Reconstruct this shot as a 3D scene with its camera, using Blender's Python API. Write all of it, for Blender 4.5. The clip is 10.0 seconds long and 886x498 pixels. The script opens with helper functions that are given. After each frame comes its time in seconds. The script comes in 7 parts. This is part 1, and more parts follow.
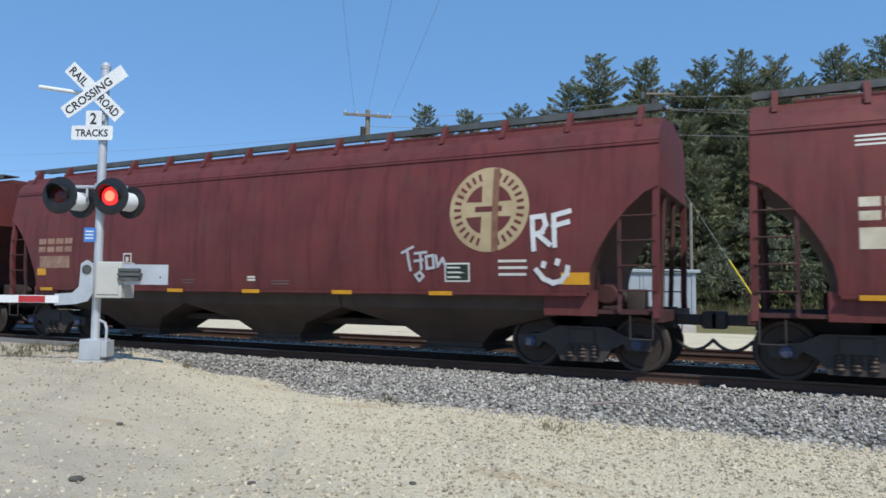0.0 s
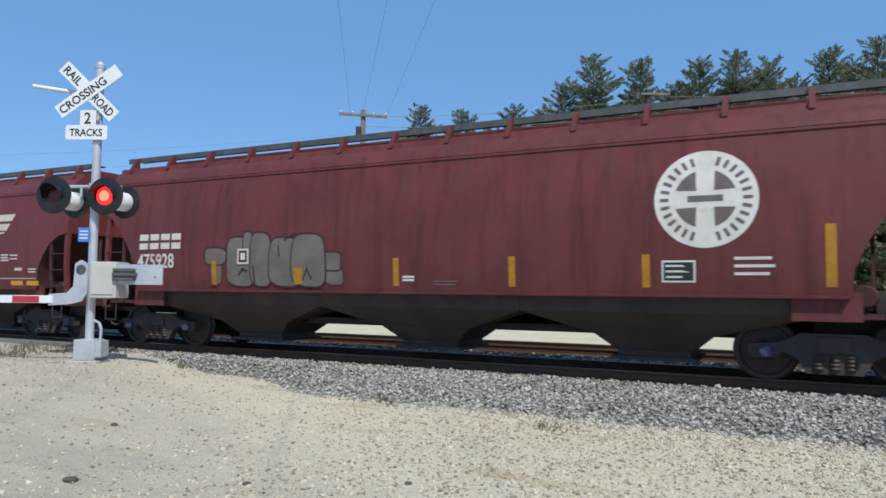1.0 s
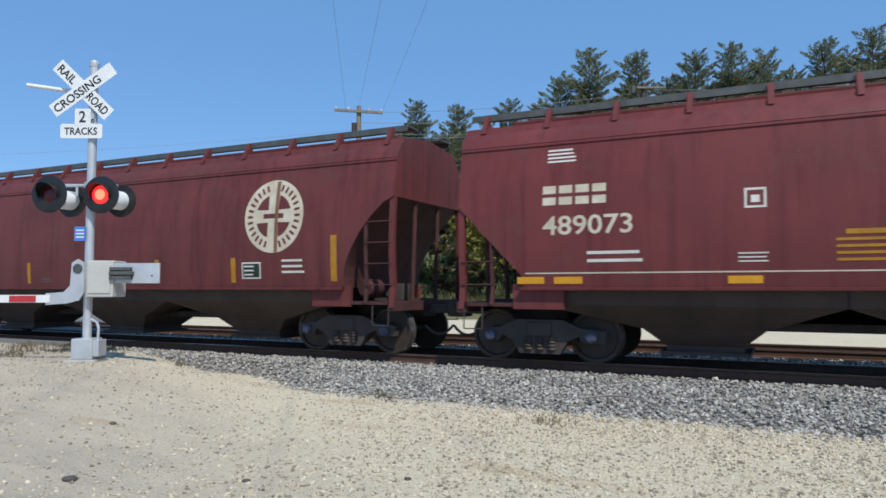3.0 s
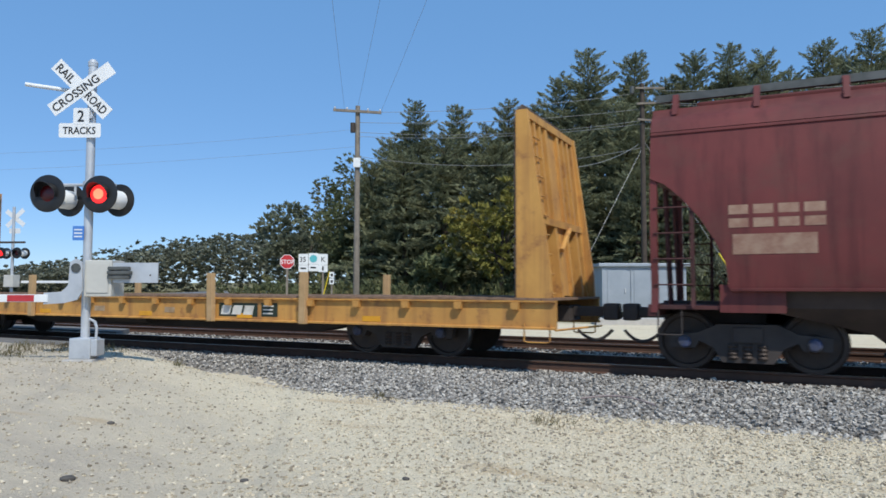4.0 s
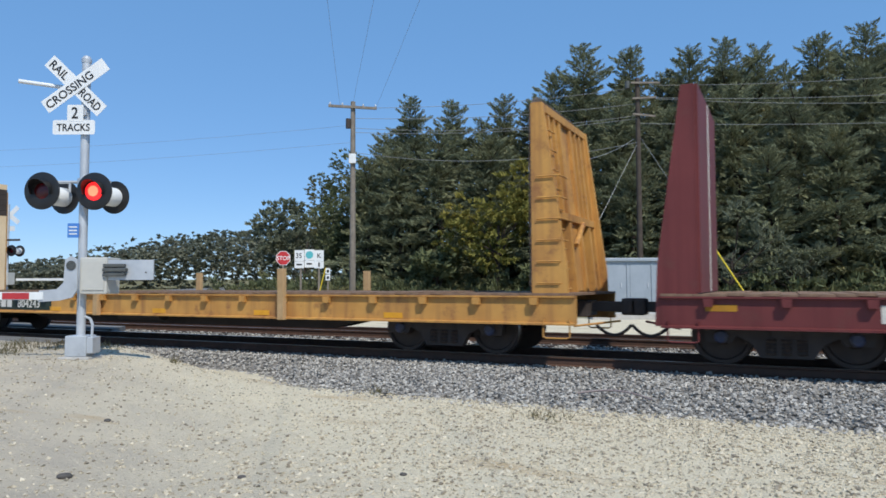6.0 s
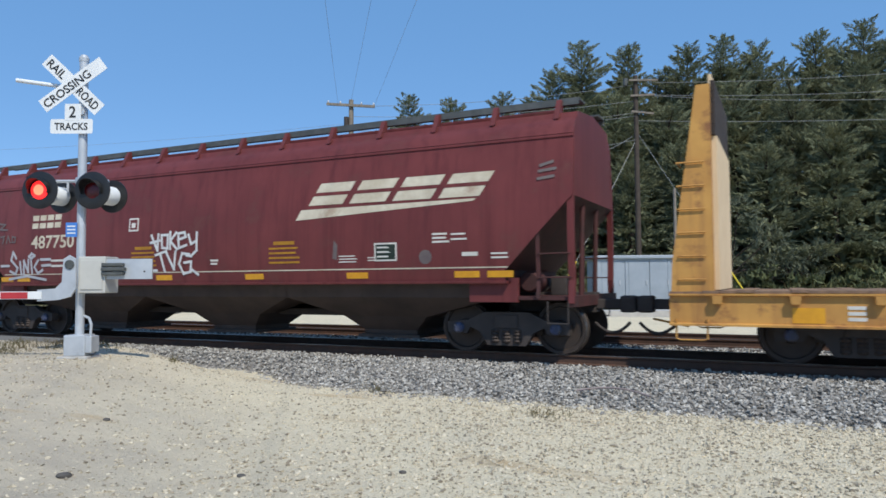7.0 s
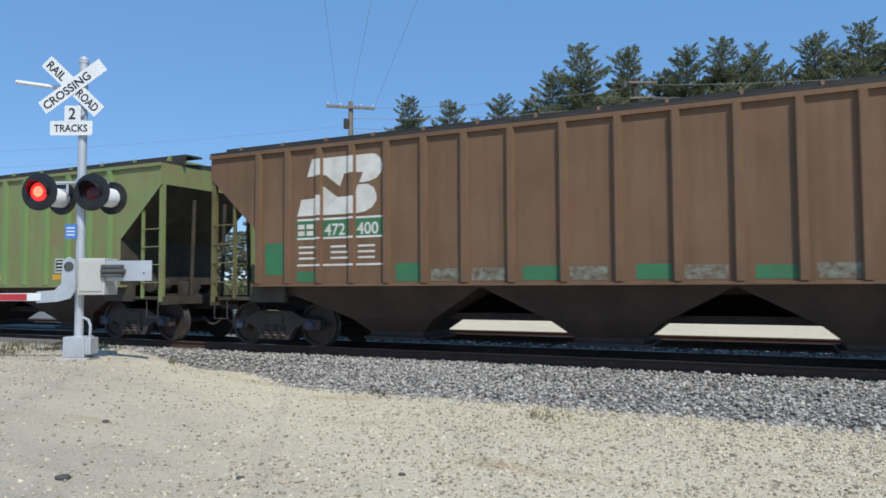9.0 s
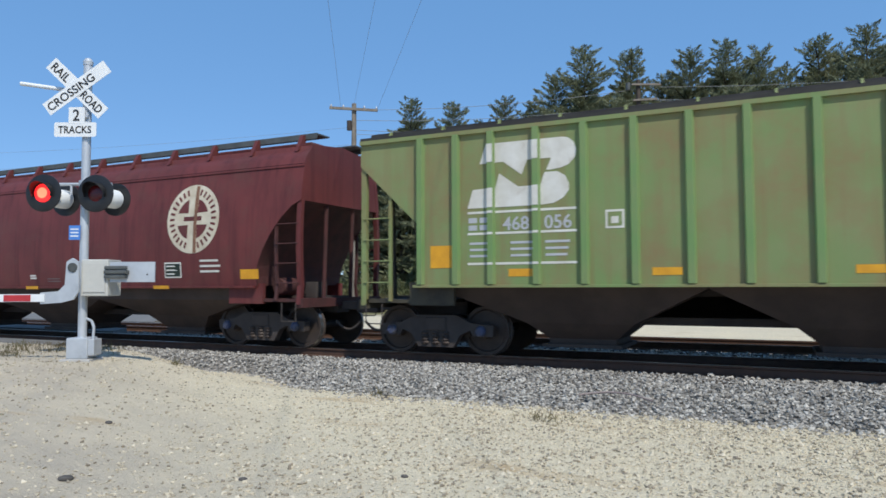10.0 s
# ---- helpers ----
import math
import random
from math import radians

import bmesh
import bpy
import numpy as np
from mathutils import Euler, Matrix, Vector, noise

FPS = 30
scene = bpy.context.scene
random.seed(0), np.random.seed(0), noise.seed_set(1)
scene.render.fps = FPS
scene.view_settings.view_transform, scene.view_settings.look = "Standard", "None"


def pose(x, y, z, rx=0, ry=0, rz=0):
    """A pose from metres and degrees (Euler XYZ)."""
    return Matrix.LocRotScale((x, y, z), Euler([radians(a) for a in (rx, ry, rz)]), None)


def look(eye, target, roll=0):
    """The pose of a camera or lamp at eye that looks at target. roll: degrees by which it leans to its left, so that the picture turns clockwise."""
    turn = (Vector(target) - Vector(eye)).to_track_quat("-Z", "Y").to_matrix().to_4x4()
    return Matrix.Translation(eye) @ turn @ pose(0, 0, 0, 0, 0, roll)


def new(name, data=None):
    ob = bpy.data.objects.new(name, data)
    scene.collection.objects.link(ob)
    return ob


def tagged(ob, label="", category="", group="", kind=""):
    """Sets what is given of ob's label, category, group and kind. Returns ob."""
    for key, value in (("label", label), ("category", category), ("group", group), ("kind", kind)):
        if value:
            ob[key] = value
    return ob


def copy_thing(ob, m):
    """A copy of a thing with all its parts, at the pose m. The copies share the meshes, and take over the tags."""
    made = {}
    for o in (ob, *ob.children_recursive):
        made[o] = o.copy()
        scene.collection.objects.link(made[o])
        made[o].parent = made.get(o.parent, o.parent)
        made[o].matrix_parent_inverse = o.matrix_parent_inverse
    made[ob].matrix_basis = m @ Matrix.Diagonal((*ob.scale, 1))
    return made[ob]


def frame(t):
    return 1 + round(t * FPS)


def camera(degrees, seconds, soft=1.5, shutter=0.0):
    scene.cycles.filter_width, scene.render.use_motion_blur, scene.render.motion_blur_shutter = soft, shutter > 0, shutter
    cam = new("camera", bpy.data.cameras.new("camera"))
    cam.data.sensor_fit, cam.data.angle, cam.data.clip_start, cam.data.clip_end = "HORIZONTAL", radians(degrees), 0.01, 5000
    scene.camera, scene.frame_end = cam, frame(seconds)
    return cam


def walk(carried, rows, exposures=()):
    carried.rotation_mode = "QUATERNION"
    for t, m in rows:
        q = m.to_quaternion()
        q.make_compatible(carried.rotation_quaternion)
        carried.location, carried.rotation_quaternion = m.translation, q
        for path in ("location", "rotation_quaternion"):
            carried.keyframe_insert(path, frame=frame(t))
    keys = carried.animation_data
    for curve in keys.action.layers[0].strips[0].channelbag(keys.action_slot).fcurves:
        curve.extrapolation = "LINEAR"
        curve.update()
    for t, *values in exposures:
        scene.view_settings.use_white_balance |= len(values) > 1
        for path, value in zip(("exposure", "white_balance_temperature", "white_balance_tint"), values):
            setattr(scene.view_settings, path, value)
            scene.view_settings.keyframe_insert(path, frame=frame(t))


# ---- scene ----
# camera: hand-held beside the crossing, turning slightly
cam = camera(64.44, 10.0, 1.6, 0.05)
EYE = (0.0, 0.0, 1.7)
TURN = [(0.0, 26.92, 3.51, -0.60), (0.5, 26.76, 3.65, -0.51), (1.0, 26.55, 3.51, -0.58), (1.5, 26.40, 3.44, -0.39),
        (2.0, 26.44, 3.21, -0.26), (2.5, 26.55, 3.25, -0.09), (3.0, 26.35, 3.15, -0.01), (4.5, 26.17, 3.16, -0.15),
        (5.0, 26.06, 3.09, -0.14), (5.5, 26.00, 2.95, 0.01), (7.0, 25.83, 2.64, 0.38), (7.5, 25.78, 2.73, 0.14),
        (8.0, 25.59, 2.59, 0.21), (8.5, 25.57, 2.57, 0.42), (9.0, 25.79, 2.80, 0.34), (9.5, 26.04, 2.92, 0.40),
        (10.0, 26.02, 2.95, 0.23)]
walk(cam, [(t, pose(*EYE, 90 + p, r, w)) for t, w, p, r in TURN], [(0.0, 0.14, 6250, 9), (10.0, 0.14, 6250, 9)])

# world, sun
SUN = Vector((0.62, -0.52, 1.0)).normalized()
world = bpy.data.worlds.new("sky")
scene.world = world
world.use_nodes = True
sky = world.node_tree.nodes.new("ShaderNodeTexSky")
sky.sky_type, sky.sun_disc = "NISHITA", False
sky.sun_elevation = math.asin(SUN.z)
sky.sun_rotation = math.atan2(SUN.x, SUN.y)
sky.air_density, sky.dust_density, sky.ozone_density = 0.72, 0.0, 2.2
back = world.node_tree.nodes["Background"]
back.inputs["Strength"].default_value = 0.135
# thin even haze over the clear sky
haze = world.node_tree.nodes.new("ShaderNodeMix")
haze.data_type = "RGBA"
haze.inputs[0].default_value = 0.62
haze.inputs[7].default_value = (1.08, 2.62, 5.1, 1)
world.node_tree.links.new(sky.outputs[0], haze.inputs[6])
world.node_tree.links.new(haze.outputs[2], back.inputs[0])
sun = new("sun", bpy.data.lights.new("sun", "SUN"))
sun.data.energy, sun.data.angle, sun.data.color = 3.4, radians(0.6), (1.0, 0.94, 0.84)
sun.matrix_world = look((0, 0, 60), Vector((0, 0, 60)) - SUN)

YC, ZR, CARSIDE = 12.85, 0.405, 1.55     # track centre, rail top, half a car's width


# ---- materials ----
def nodes_of(name):
    m = bpy.data.materials.new(name)
    m.use_nodes = True
    t = m.node_tree
    return m, t, t.nodes["Principled BSDF"]


def add_node(t, kind, **values):
    n = t.nodes.new(kind)
    for k, v in values.items():
        n.inputs[k].default_value = v
    return n


def mixer(t, fac, a, b):
    n = t.nodes.new("ShaderNodeMix")
    n.data_type = "RGBA"
    for i, v in ((0, fac), (6, a), (7, b)):
        if isinstance(v, (float, int)):
            n.inputs[i].default_value = v
        elif isinstance(v, tuple):
            n.inputs[i].default_value = (*v[:3], 1)
        else:
            t.links.new(v, n.inputs[i])
    return n.outputs[2]


def band(t, src, lo, hi):
    n = add_node(t, "ShaderNodeMapRange", **{"From Min": lo, "From Max": hi})
    t.links.new(src, n.inputs[0])
    return n.outputs[0]


def noise_of(t, vec, scale, detail=4.0, rough=0.6):
    n = add_node(t, "ShaderNodeTexNoise", Scale=scale, Detail=detail, Roughness=rough)
    t.links.new(vec, n.inputs["Vector"])
    return n.outputs["Fac"]


def stretched(t, vec, sx, sy, sz):
    n = t.nodes.new("ShaderNodeMapping")
    n.inputs["Scale"].default_value = (sx, sy, sz)
    t.links.new(vec, n.inputs["Vector"])
    return n.outputs[0]


def surf(name, a, b, scale=3.0, rough=0.7, metal=0.0, bump=0.15, fine=60.0, wear=None, wear_scale=1.2, wear_at=(0.55, 0.7), streak=None, pick=0.0):
    """Base colour between a and b, stains of wear, vertical streaks, fine relief."""
    m, t, p = nodes_of(name)
    vec = t.nodes.new("ShaderNodeTexCoord").outputs["Object"]
    col = mixer(t, band(t, noise_of(t, vec, scale), 0.35, 0.65), a, b)
    if streak:
        s = noise_of(t, stretched(t, vec, 5.0, 5.0, 0.25), 1.0, 6.0)
        col = mixer(t, band(t, s, 0.48, 0.78), col, streak)
    if wear:
        col = mixer(t, band(t, noise_of(t, vec, wear_scale, 8.0, 0.7), *wear_at), col, wear)
    if pick:
        r = t.nodes.new("ShaderNodeObjectInfo").outputs["Random"]
        dark = tuple(v * (1 - pick) for v in a)
        col = mixer(t, r, col, mixer(t, 0.75, col, dark))
    t.links.new(col, p.inputs["Base Color"])
    p.inputs["Roughness"].default_value, p.inputs["Metallic"].default_value = rough, metal
    p.inputs["Specular IOR Level"].default_value = 0.5 if rough < 0.5 else 0.28
    bn = add_node(t, "ShaderNodeBump", Strength=bump, Distance=0.01)
    t.links.new(noise_of(t, vec, fine, 3.0), bn.inputs["Height"])
    t.links.new(bn.outputs[0], p.inputs["Normal"])
    return m


def glow(name, color, strength):
    m, t, p = nodes_of(name)
    p.inputs["Base Color"].default_value = (*color, 1)
    p.inputs["Emission Color"].default_value = (*color, 1)
    p.inputs["Emission Strength"].default_value = strength
    return m


MAROON = surf("maroon_paint", (0.170, 0.041, 0.039), (0.132, 0.032, 0.031), 0.8, 0.5, 0, 0.05, 25, (0.14, 0.055, 0.045), 1.6, (0.55, 0.8), (0.10, 0.022, 0.022))
MAROON_OLD = surf("faded_maroon_paint", (0.160, 0.040, 0.037), (0.118, 0.032, 0.030), 0.8, 0.55, 0, 0.06, 25, (0.12, 0.05, 0.04), 1.3, (0.5, 0.78), (0.075, 0.02, 0.02))
GREEN = surf("green_paint", (0.19, 0.27, 0.10), (0.235, 0.26, 0.115), 0.9, 0.6, 0, 0.06, 25, (0.25, 0.175, 0.085), 0.7, (0.44, 0.72), (0.23, 0.185, 0.085))
RIBGREEN = surf("green_rib_paint", (0.165, 0.275, 0.10), (0.20, 0.27, 0.11), 1.2, 0.6, 0, 0.06)
RIBOLIVE = surf("olive_rib_paint", (0.085, 0.094, 0.045), (0.07, 0.070, 0.038), 0.9, 0.65)
DARKMAROON = surf("sooty_maroon_steel", (0.095, 0.035, 0.033), (0.06, 0.029, 0.027), 2.5, 0.7, 0, 0.12)
SPRAYSOOT = surf("dark_spray_outline", (0.045, 0.026, 0.025), (0.06, 0.03, 0.028), 3.0, 0.65)
OLIVE = surf("sooty_olive_paint", (0.15, 0.118, 0.062), (0.115, 0.086, 0.05), 0.7, 0.65, 0, 0.06, 25, (0.115, 0.145, 0.055), 0.6, (0.52, 0.75), (0.065, 0.05, 0.03))
BROWN = surf("rusty_brown_paint", (0.20, 0.122, 0.070), (0.155, 0.094, 0.054), 0.6, 0.7, 0, 0.08, 25, (0.20, 0.10, 0.062), 0.8, (0.5, 0.75), (0.13, 0.078, 0.042))
CARGREEN = surf("patched_green_paint", (0.05, 0.20, 0.09), (0.06, 0.16, 0.08), 2.0, 0.6)
YELLOW = surf("railcar_yellow_paint", (0.60, 0.32, 0.085), (0.48, 0.24, 0.065), 1.2, 0.6, 0, 0.08, 25, (0.26, 0.115, 0.05), 2.6, (0.54, 0.70), (0.30, 0.14, 0.055))
UNDER = surf("sooty_steel", (0.052, 0.043, 0.039), (0.075, 0.061, 0.054), 2.0, 0.75, 0, 0.2, 30, (0.05, 0.03, 0.02), 3.0, (0.6, 0.8))
HOPPERBAY = surf("grimy_hopper_steel", (0.085, 0.061, 0.050), (0.060, 0.044, 0.037), 1.5, 0.75, 0, 0.1, 30, (0.05, 0.04, 0.028), 2.0, (0.55, 0.8))
WHEELSTEEL = surf("wheel_steel", (0.055, 0.043, 0.037), (0.075, 0.056, 0.046), 4.0, 0.6, 0.3, 0.2)
TREAD = surf("polished_tread", (0.42, 0.40, 0.38), (0.35, 0.33, 0.31), 8.0, 0.3, 0.9, 0.02)
BEARING = surf("bearing_cap", (0.05, 0.07, 0.16), (0.08, 0.08, 0.09), 6.0, 0.5)
GALV = surf("galvanised_grating", (0.13, 0.135, 0.13), (0.09, 0.095, 0.09), 4.0, 0.55, 0.3, 0.2)
CREAM = surf("weathered_cream_lettering", (0.66, 0.60, 0.47), (0.52, 0.45, 0.33), 3.0, 0.7, 0, 0.03, 30, (0.30, 0.17, 0.12), 1.6, (0.58, 0.8))
WHITEMARK = surf("white_lettering", (0.72, 0.70, 0.64), (0.60, 0.57, 0.50), 3.0, 0.7, 0, 0.03, 30, (0.40, 0.33, 0.26), 1.8, (0.6, 0.8))
REFLECT = surf("yellow_reflector", (0.75, 0.36, 0.015), (0.65, 0.30, 0.015), 6.0, 0.4)
STENCIL = surf("faded_yellow_stencil", (0.45, 0.22, 0.02), (0.36, 0.17, 0.02), 6.0, 0.6)
CONSOL = surf("black_stencil_panel", (0.02, 0.035, 0.025), (0.03, 0.04, 0.03), 6.0, 0.6)
SPRAYWHITE = surf("white_spray_paint", (0.72, 0.72, 0.70), (0.58, 0.58, 0.57), 5.0, 0.6)
SPRAYGREY = surf("silver_spray_paint", (0.42, 0.43, 0.45), (0.50, 0.50, 0.52), 3.0, 0.5)
SPRAYDULL = surf("dull_grey_spray_paint", (0.17, 0.14, 0.13), (0.13, 0.10, 0.10), 3.0, 0.6)
SPRAYRED = surf("red_spray_paint", (0.60, 0.035, 0.04), (0.50, 0.03, 0.04), 3.0, 0.55)
SPRAYPINK = surf("pink_spray_paint", (0.50, 0.10, 0.24), (0.42, 0.08, 0.20), 3.0, 0.55)
SPRAYCYAN = surf("cyan_spray_paint", (0.10, 0.45, 0.48), (0.14, 0.40, 0.45), 3.0, 0.55)
DECK = surf("weathered_deck_planks", (0.26, 0.17, 0.11), (0.18, 0.115, 0.08), 4.0, 0.85, 0, 0.3, 40)
PLANK = surf("grey_bulkhead_planks", (0.24, 0.19, 0.15), (0.15, 0.115, 0.09), 3.0, 0.85, 0, 0.4, 40, (0.09, 0.055, 0.042), 2.0, (0.55, 0.7), None, 0.8)
PLANKDARK = surf("dark_bulkhead_planks", (0.06, 0.048, 0.042), (0.045, 0.036, 0.032), 3.0, 0.85, 0, 0.4, 40)
PLYWOOD = surf("fresh_plywood", (0.72, 0.56, 0.36), (0.66, 0.50, 0.31), 2.0, 0.75, 0, 0.08)
STAKE = surf("pale_wood_stake", (0.50, 0.33, 0.17), (0.42, 0.27, 0.13), 5.0, 0.8, 0, 0.25)
RAILSTEEL = surf("rusty_rail", (0.12, 0.066, 0.046), (0.085, 0.052, 0.038), 6.0, 0.7, 0.2, 0.2)
TIE = surf("creosoted_tie", (0.065, 0.051, 0.043), (0.10, 0.082, 0.07), 4.0, 0.9, 0, 0.5, 30, None, 1, (0, 1), None, 0.4)
SIGNWHITE = surf("white_sign_sheeting", (0.80, 0.81, 0.80), (0.74, 0.75, 0.74), 4.0, 0.4, 0, 0.02)
SIGNBLACK = surf("black_sign_paint", (0.02, 0.02, 0.022), (0.03, 0.03, 0.03), 4.0, 0.5)
SIGNRED = surf("red_sign_sheeting", (0.55, 0.03, 0.035), (0.48, 0.03, 0.03), 4.0, 0.4)
SIGNBLUE = surf("blue_sign_sheeting", (0.06, 0.20, 0.60), (0.08, 0.22, 0.55), 4.0, 0.4)
SILVER = surf("aluminium_paint", (0.58, 0.60, 0.62), (0.48, 0.50, 0.52), 3.0, 0.45, 0.35, 0.05, 30, (0.35, 0.34, 0.33), 3.0, (0.6, 0.75))
LAMPBLACK = surf("black_lamp_enamel", (0.012, 0.012, 0.013), (0.02, 0.02, 0.02), 4.0, 0.4)
LENSOFF = surf("dark_red_lens", (0.10, 0.006, 0.008), (0.07, 0.005, 0.006), 30.0, 0.25)
LENSON = glow("lit_red_lens", (1.0, 0.02, 0.02), 1.5)
LENSCORE = glow("lit_red_bulb", (1.0, 0.12, 0.06), 3.0)
LAMPWHITE = surf("white_lamp_housing", (0.78, 0.79, 0.78), (0.70, 0.71, 0.70), 4.0, 0.5)
CABINET = surf("beige_grey_cabinet", (0.56, 0.55, 0.50), (0.48, 0.47, 0.43), 2.0, 0.5, 0, 0.04)
GATERED = surf("red_gate_tape", (0.50, 0.04, 0.045), (0.42, 0.035, 0.04), 6.0, 0.4)
CONCRETE = surf("pale_concrete", (0.48, 0.46, 0.43), (0.40, 0.385, 0.36), 4.0, 0.85, 0, 0.3)
ASPHALT = surf("worn_grey_asphalt", (0.20, 0.195, 0.185), (0.16, 0.155, 0.15), 3.0, 0.9, 0, 0.4, 80)
POLEGREY = surf("grey_pole_wood", (0.27, 0.235, 0.19), (0.20, 0.17, 0.14), 3.0, 0.85, 0, 0.3, 30, None, 1, (0, 1), (0.13, 0.11, 0.09))
POLEDARK = surf("dark_pole_wood", (0.09, 0.07, 0.055), (0.06, 0.048, 0.04), 3.0, 0.85, 0, 0.3)
WIRE = surf("overhead_wire", (0.26, 0.26, 0.26), (0.34, 0.34, 0.33), 2.0, 0.5, 0.2)
GUYYELLOW = surf("yellow_guy_guard", (0.70, 0.52, 0.03), (0.60, 0.45, 0.03), 5.0, 0.5)
SHED = surf("galvanised_cabinet", (0.42, 0.46, 0.50), (0.36, 0.40, 0.44), 1.5, 0.45, 0.3, 0.05)
BARK = surf("pine_bark", (0.09, 0.065, 0.05), (0.055, 0.042, 0.034), 4.0, 0.95, 0, 0.6, 15)


def foliage(name, dark, light, warm):
    m, t, p = nodes_of(name)
    isle = t.nodes.new("ShaderNodeNewGeometry").outputs["Random Per Island"]
    vec = t.nodes.new("ShaderNodeTexCoord").outputs["Object"]
    ob = t.nodes.new("ShaderNodeObjectInfo").outputs["Random"]
    col = mixer(t, isle, dark, light)
    col = mixer(t, band(t, noise_of(t, vec, 0.35), 0.52, 0.75), col, warm)
    col = mixer(t, ob, col, mixer(t, 0.4, col, dark))
    t.links.new(col, p.inputs["Base Color"])
    p.inputs["Roughness"].default_value = 0.65
    p.inputs["Specular IOR Level"].default_value = 0.12
    # light shines through thin leaves
    thin = t.nodes.new("ShaderNodeBsdfTranslucent")
    t.links.new(col, thin.inputs["Color"])
    both = t.nodes.new("ShaderNodeMixShader")
    both.inputs[0].default_value = 0.28
    t.links.new(p.outputs[0], both.inputs[1])
    t.links.new(thin.outputs[0], both.inputs[2])
    out = [n for n in t.nodes if n.type == "OUTPUT_MATERIAL"][0]
    t.links.new(both.outputs[0], out.inputs["Surface"])
    return m


NEEDLES = foliage("pine_needles", (0.14, 0.155, 0.095), (0.31, 0.325, 0.19), (0.31, 0.275, 0.125))
LEAVES = foliage("turning_leaves", (0.16, 0.16, 0.04), (0.36, 0.31, 0.08), (0.38, 0.27, 0.06))
GREYLEAF = foliage("grey_green_leaves", (0.12, 0.135, 0.09), (0.25, 0.26, 0.17), (0.22, 0.21, 0.125))
FARLEAF = foliage("far_woods_leaves", (0.105, 0.125, 0.065), (0.22, 0.235, 0.11), (0.26, 0.21, 0.09))
DRYGRASS = foliage("dry_weeds", (0.10, 0.095, 0.045), (0.24, 0.20, 0.11), (0.18, 0.13, 0.07))
# distance haze over the hill is put into these paler leaf colours
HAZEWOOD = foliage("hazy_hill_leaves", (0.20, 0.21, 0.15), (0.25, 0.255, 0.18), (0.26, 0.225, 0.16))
DARKOLIVE = surf("grimy_end_steel", (0.075, 0.065, 0.045), (0.045, 0.04, 0.033), 2.5, 0.75, 0, 0.15)
RUSTSTREAK = surf("rust_streak", (0.17, 0.085, 0.055), (0.24, 0.13, 0.08), 5.0, 0.8)
ROOFSOOT = surf("sooty_roof_sheet", (0.055, 0.052, 0.048), (0.038, 0.036, 0.034), 2.0, 0.75, 0, 0.15)
WORNMARK = surf("flaking_grey_green_paint", (0.12, 0.075, 0.04), (0.24, 0.26, 0.21), 9.0, 0.75)


# ---- mesh tools ----
def box(bm, x0, x1, y0, y1, z0, z1, bevel=0.0):
    v = [bm.verts.new((x, y, z)) for x in (x0, x1) for y in (y0, y1) for z in (z0, z1)]
    fs = [bm.faces.new([v[i] for i in q]) for q in ((0, 1, 3, 2), (4, 6, 7, 5), (0, 4, 5, 1), (2, 3, 7, 6), (0, 2, 6, 4), (1, 5, 7, 3))]
    if bevel:
        es = list({e for f in fs for e in f.edges})
        bmesh.ops.bevel(bm, geom=es, offset=bevel, segments=2, affect="EDGES", profile=0.6)


def prism(bm, pts, a0, a1, axis="y"):
    """A closed outline extruded along an axis: for y, pts are (x, z); for x, (y, z); for z, (x, y)."""
    def at(p, a):
        return {"y": (p[0], a, p[1]), "x": (a, p[0], p[1]), "z": (p[0], p[1], a)}[axis]
    lo, hi = [bm.verts.new(at(p, a0)) for p in pts], [bm.verts.new(at(p, a1)) for p in pts]
    n = len(pts)
    bm.faces.new(lo)
    bm.faces.new(hi[::-1])
    for i in range(n):
        bm.faces.new((lo[i], hi[i], hi[(i + 1) % n], lo[(i + 1) % n]))


def rod(bm, p, q, r, r2=None, n=10, caps=True):
    p, q = Vector(p), Vector(q)
    d = q - p
    m = d.to_track_quat("Z", "Y").to_matrix()
    r2 = r if r2 is None else r2
    a, b = [], []
    for i in range(n):
        c = Vector((math.cos(2 * math.pi * i / n), math.sin(2 * math.pi * i / n), 0))
        a.append(bm.verts.new(p + m @ (c * r)))
        b.append(bm.verts.new(q + m @ (c * r2)))
    for i in range(n):
        bm.faces.new((a[i], a[(i + 1) % n], b[(i + 1) % n], b[i]))
    if caps:
        bm.faces.new(a[::-1])
        bm.faces.new(b)


def lathe(bm, rings, n=24, axis="y", c=(0, 0, 0)):
    """rings: (radius, along); turned about an axis through c."""
    loops = []
    for r, a in rings:
        loop = []
        for i in range(n):
            u, w = r * math.cos(2 * math.pi * i / n), r * math.sin(2 * math.pi * i / n)
            loop.append(bm.verts.new((c[0] + u, c[1] + a, c[2] + w) if axis == "y" else (c[0] + u, c[1] + w, c[2] + a)))
        loops.append(loop)
    for a, b in zip(loops, loops[1:]):
        for i in range(n):
            bm.faces.new((a[i], a[(i + 1) % n], b[(i + 1) % n], b[i]))
    bm.faces.new(loops[0])
    bm.faces.new(loops[-1])


def stroke(bm, pts, w, y, depth=0.004):
    """A painted line on an upright side at y, along (x, z) points."""
    for a, b in zip(pts, pts[1:]):
        a, b = Vector(a), Vector(b)
        d = (b - a).normalized() * w / 2
        n = Vector((-d.y, d.x))
        prism(bm, [tuple(v) for v in (a - d + n, a - d - n, b + d - n, b + d + n)], y - depth - random.uniform(0, 0.001), y - 0.0005)


def flat(bm, pts, y, depth=0.005):
    prism(bm, pts, y - depth, y - 0.0005)


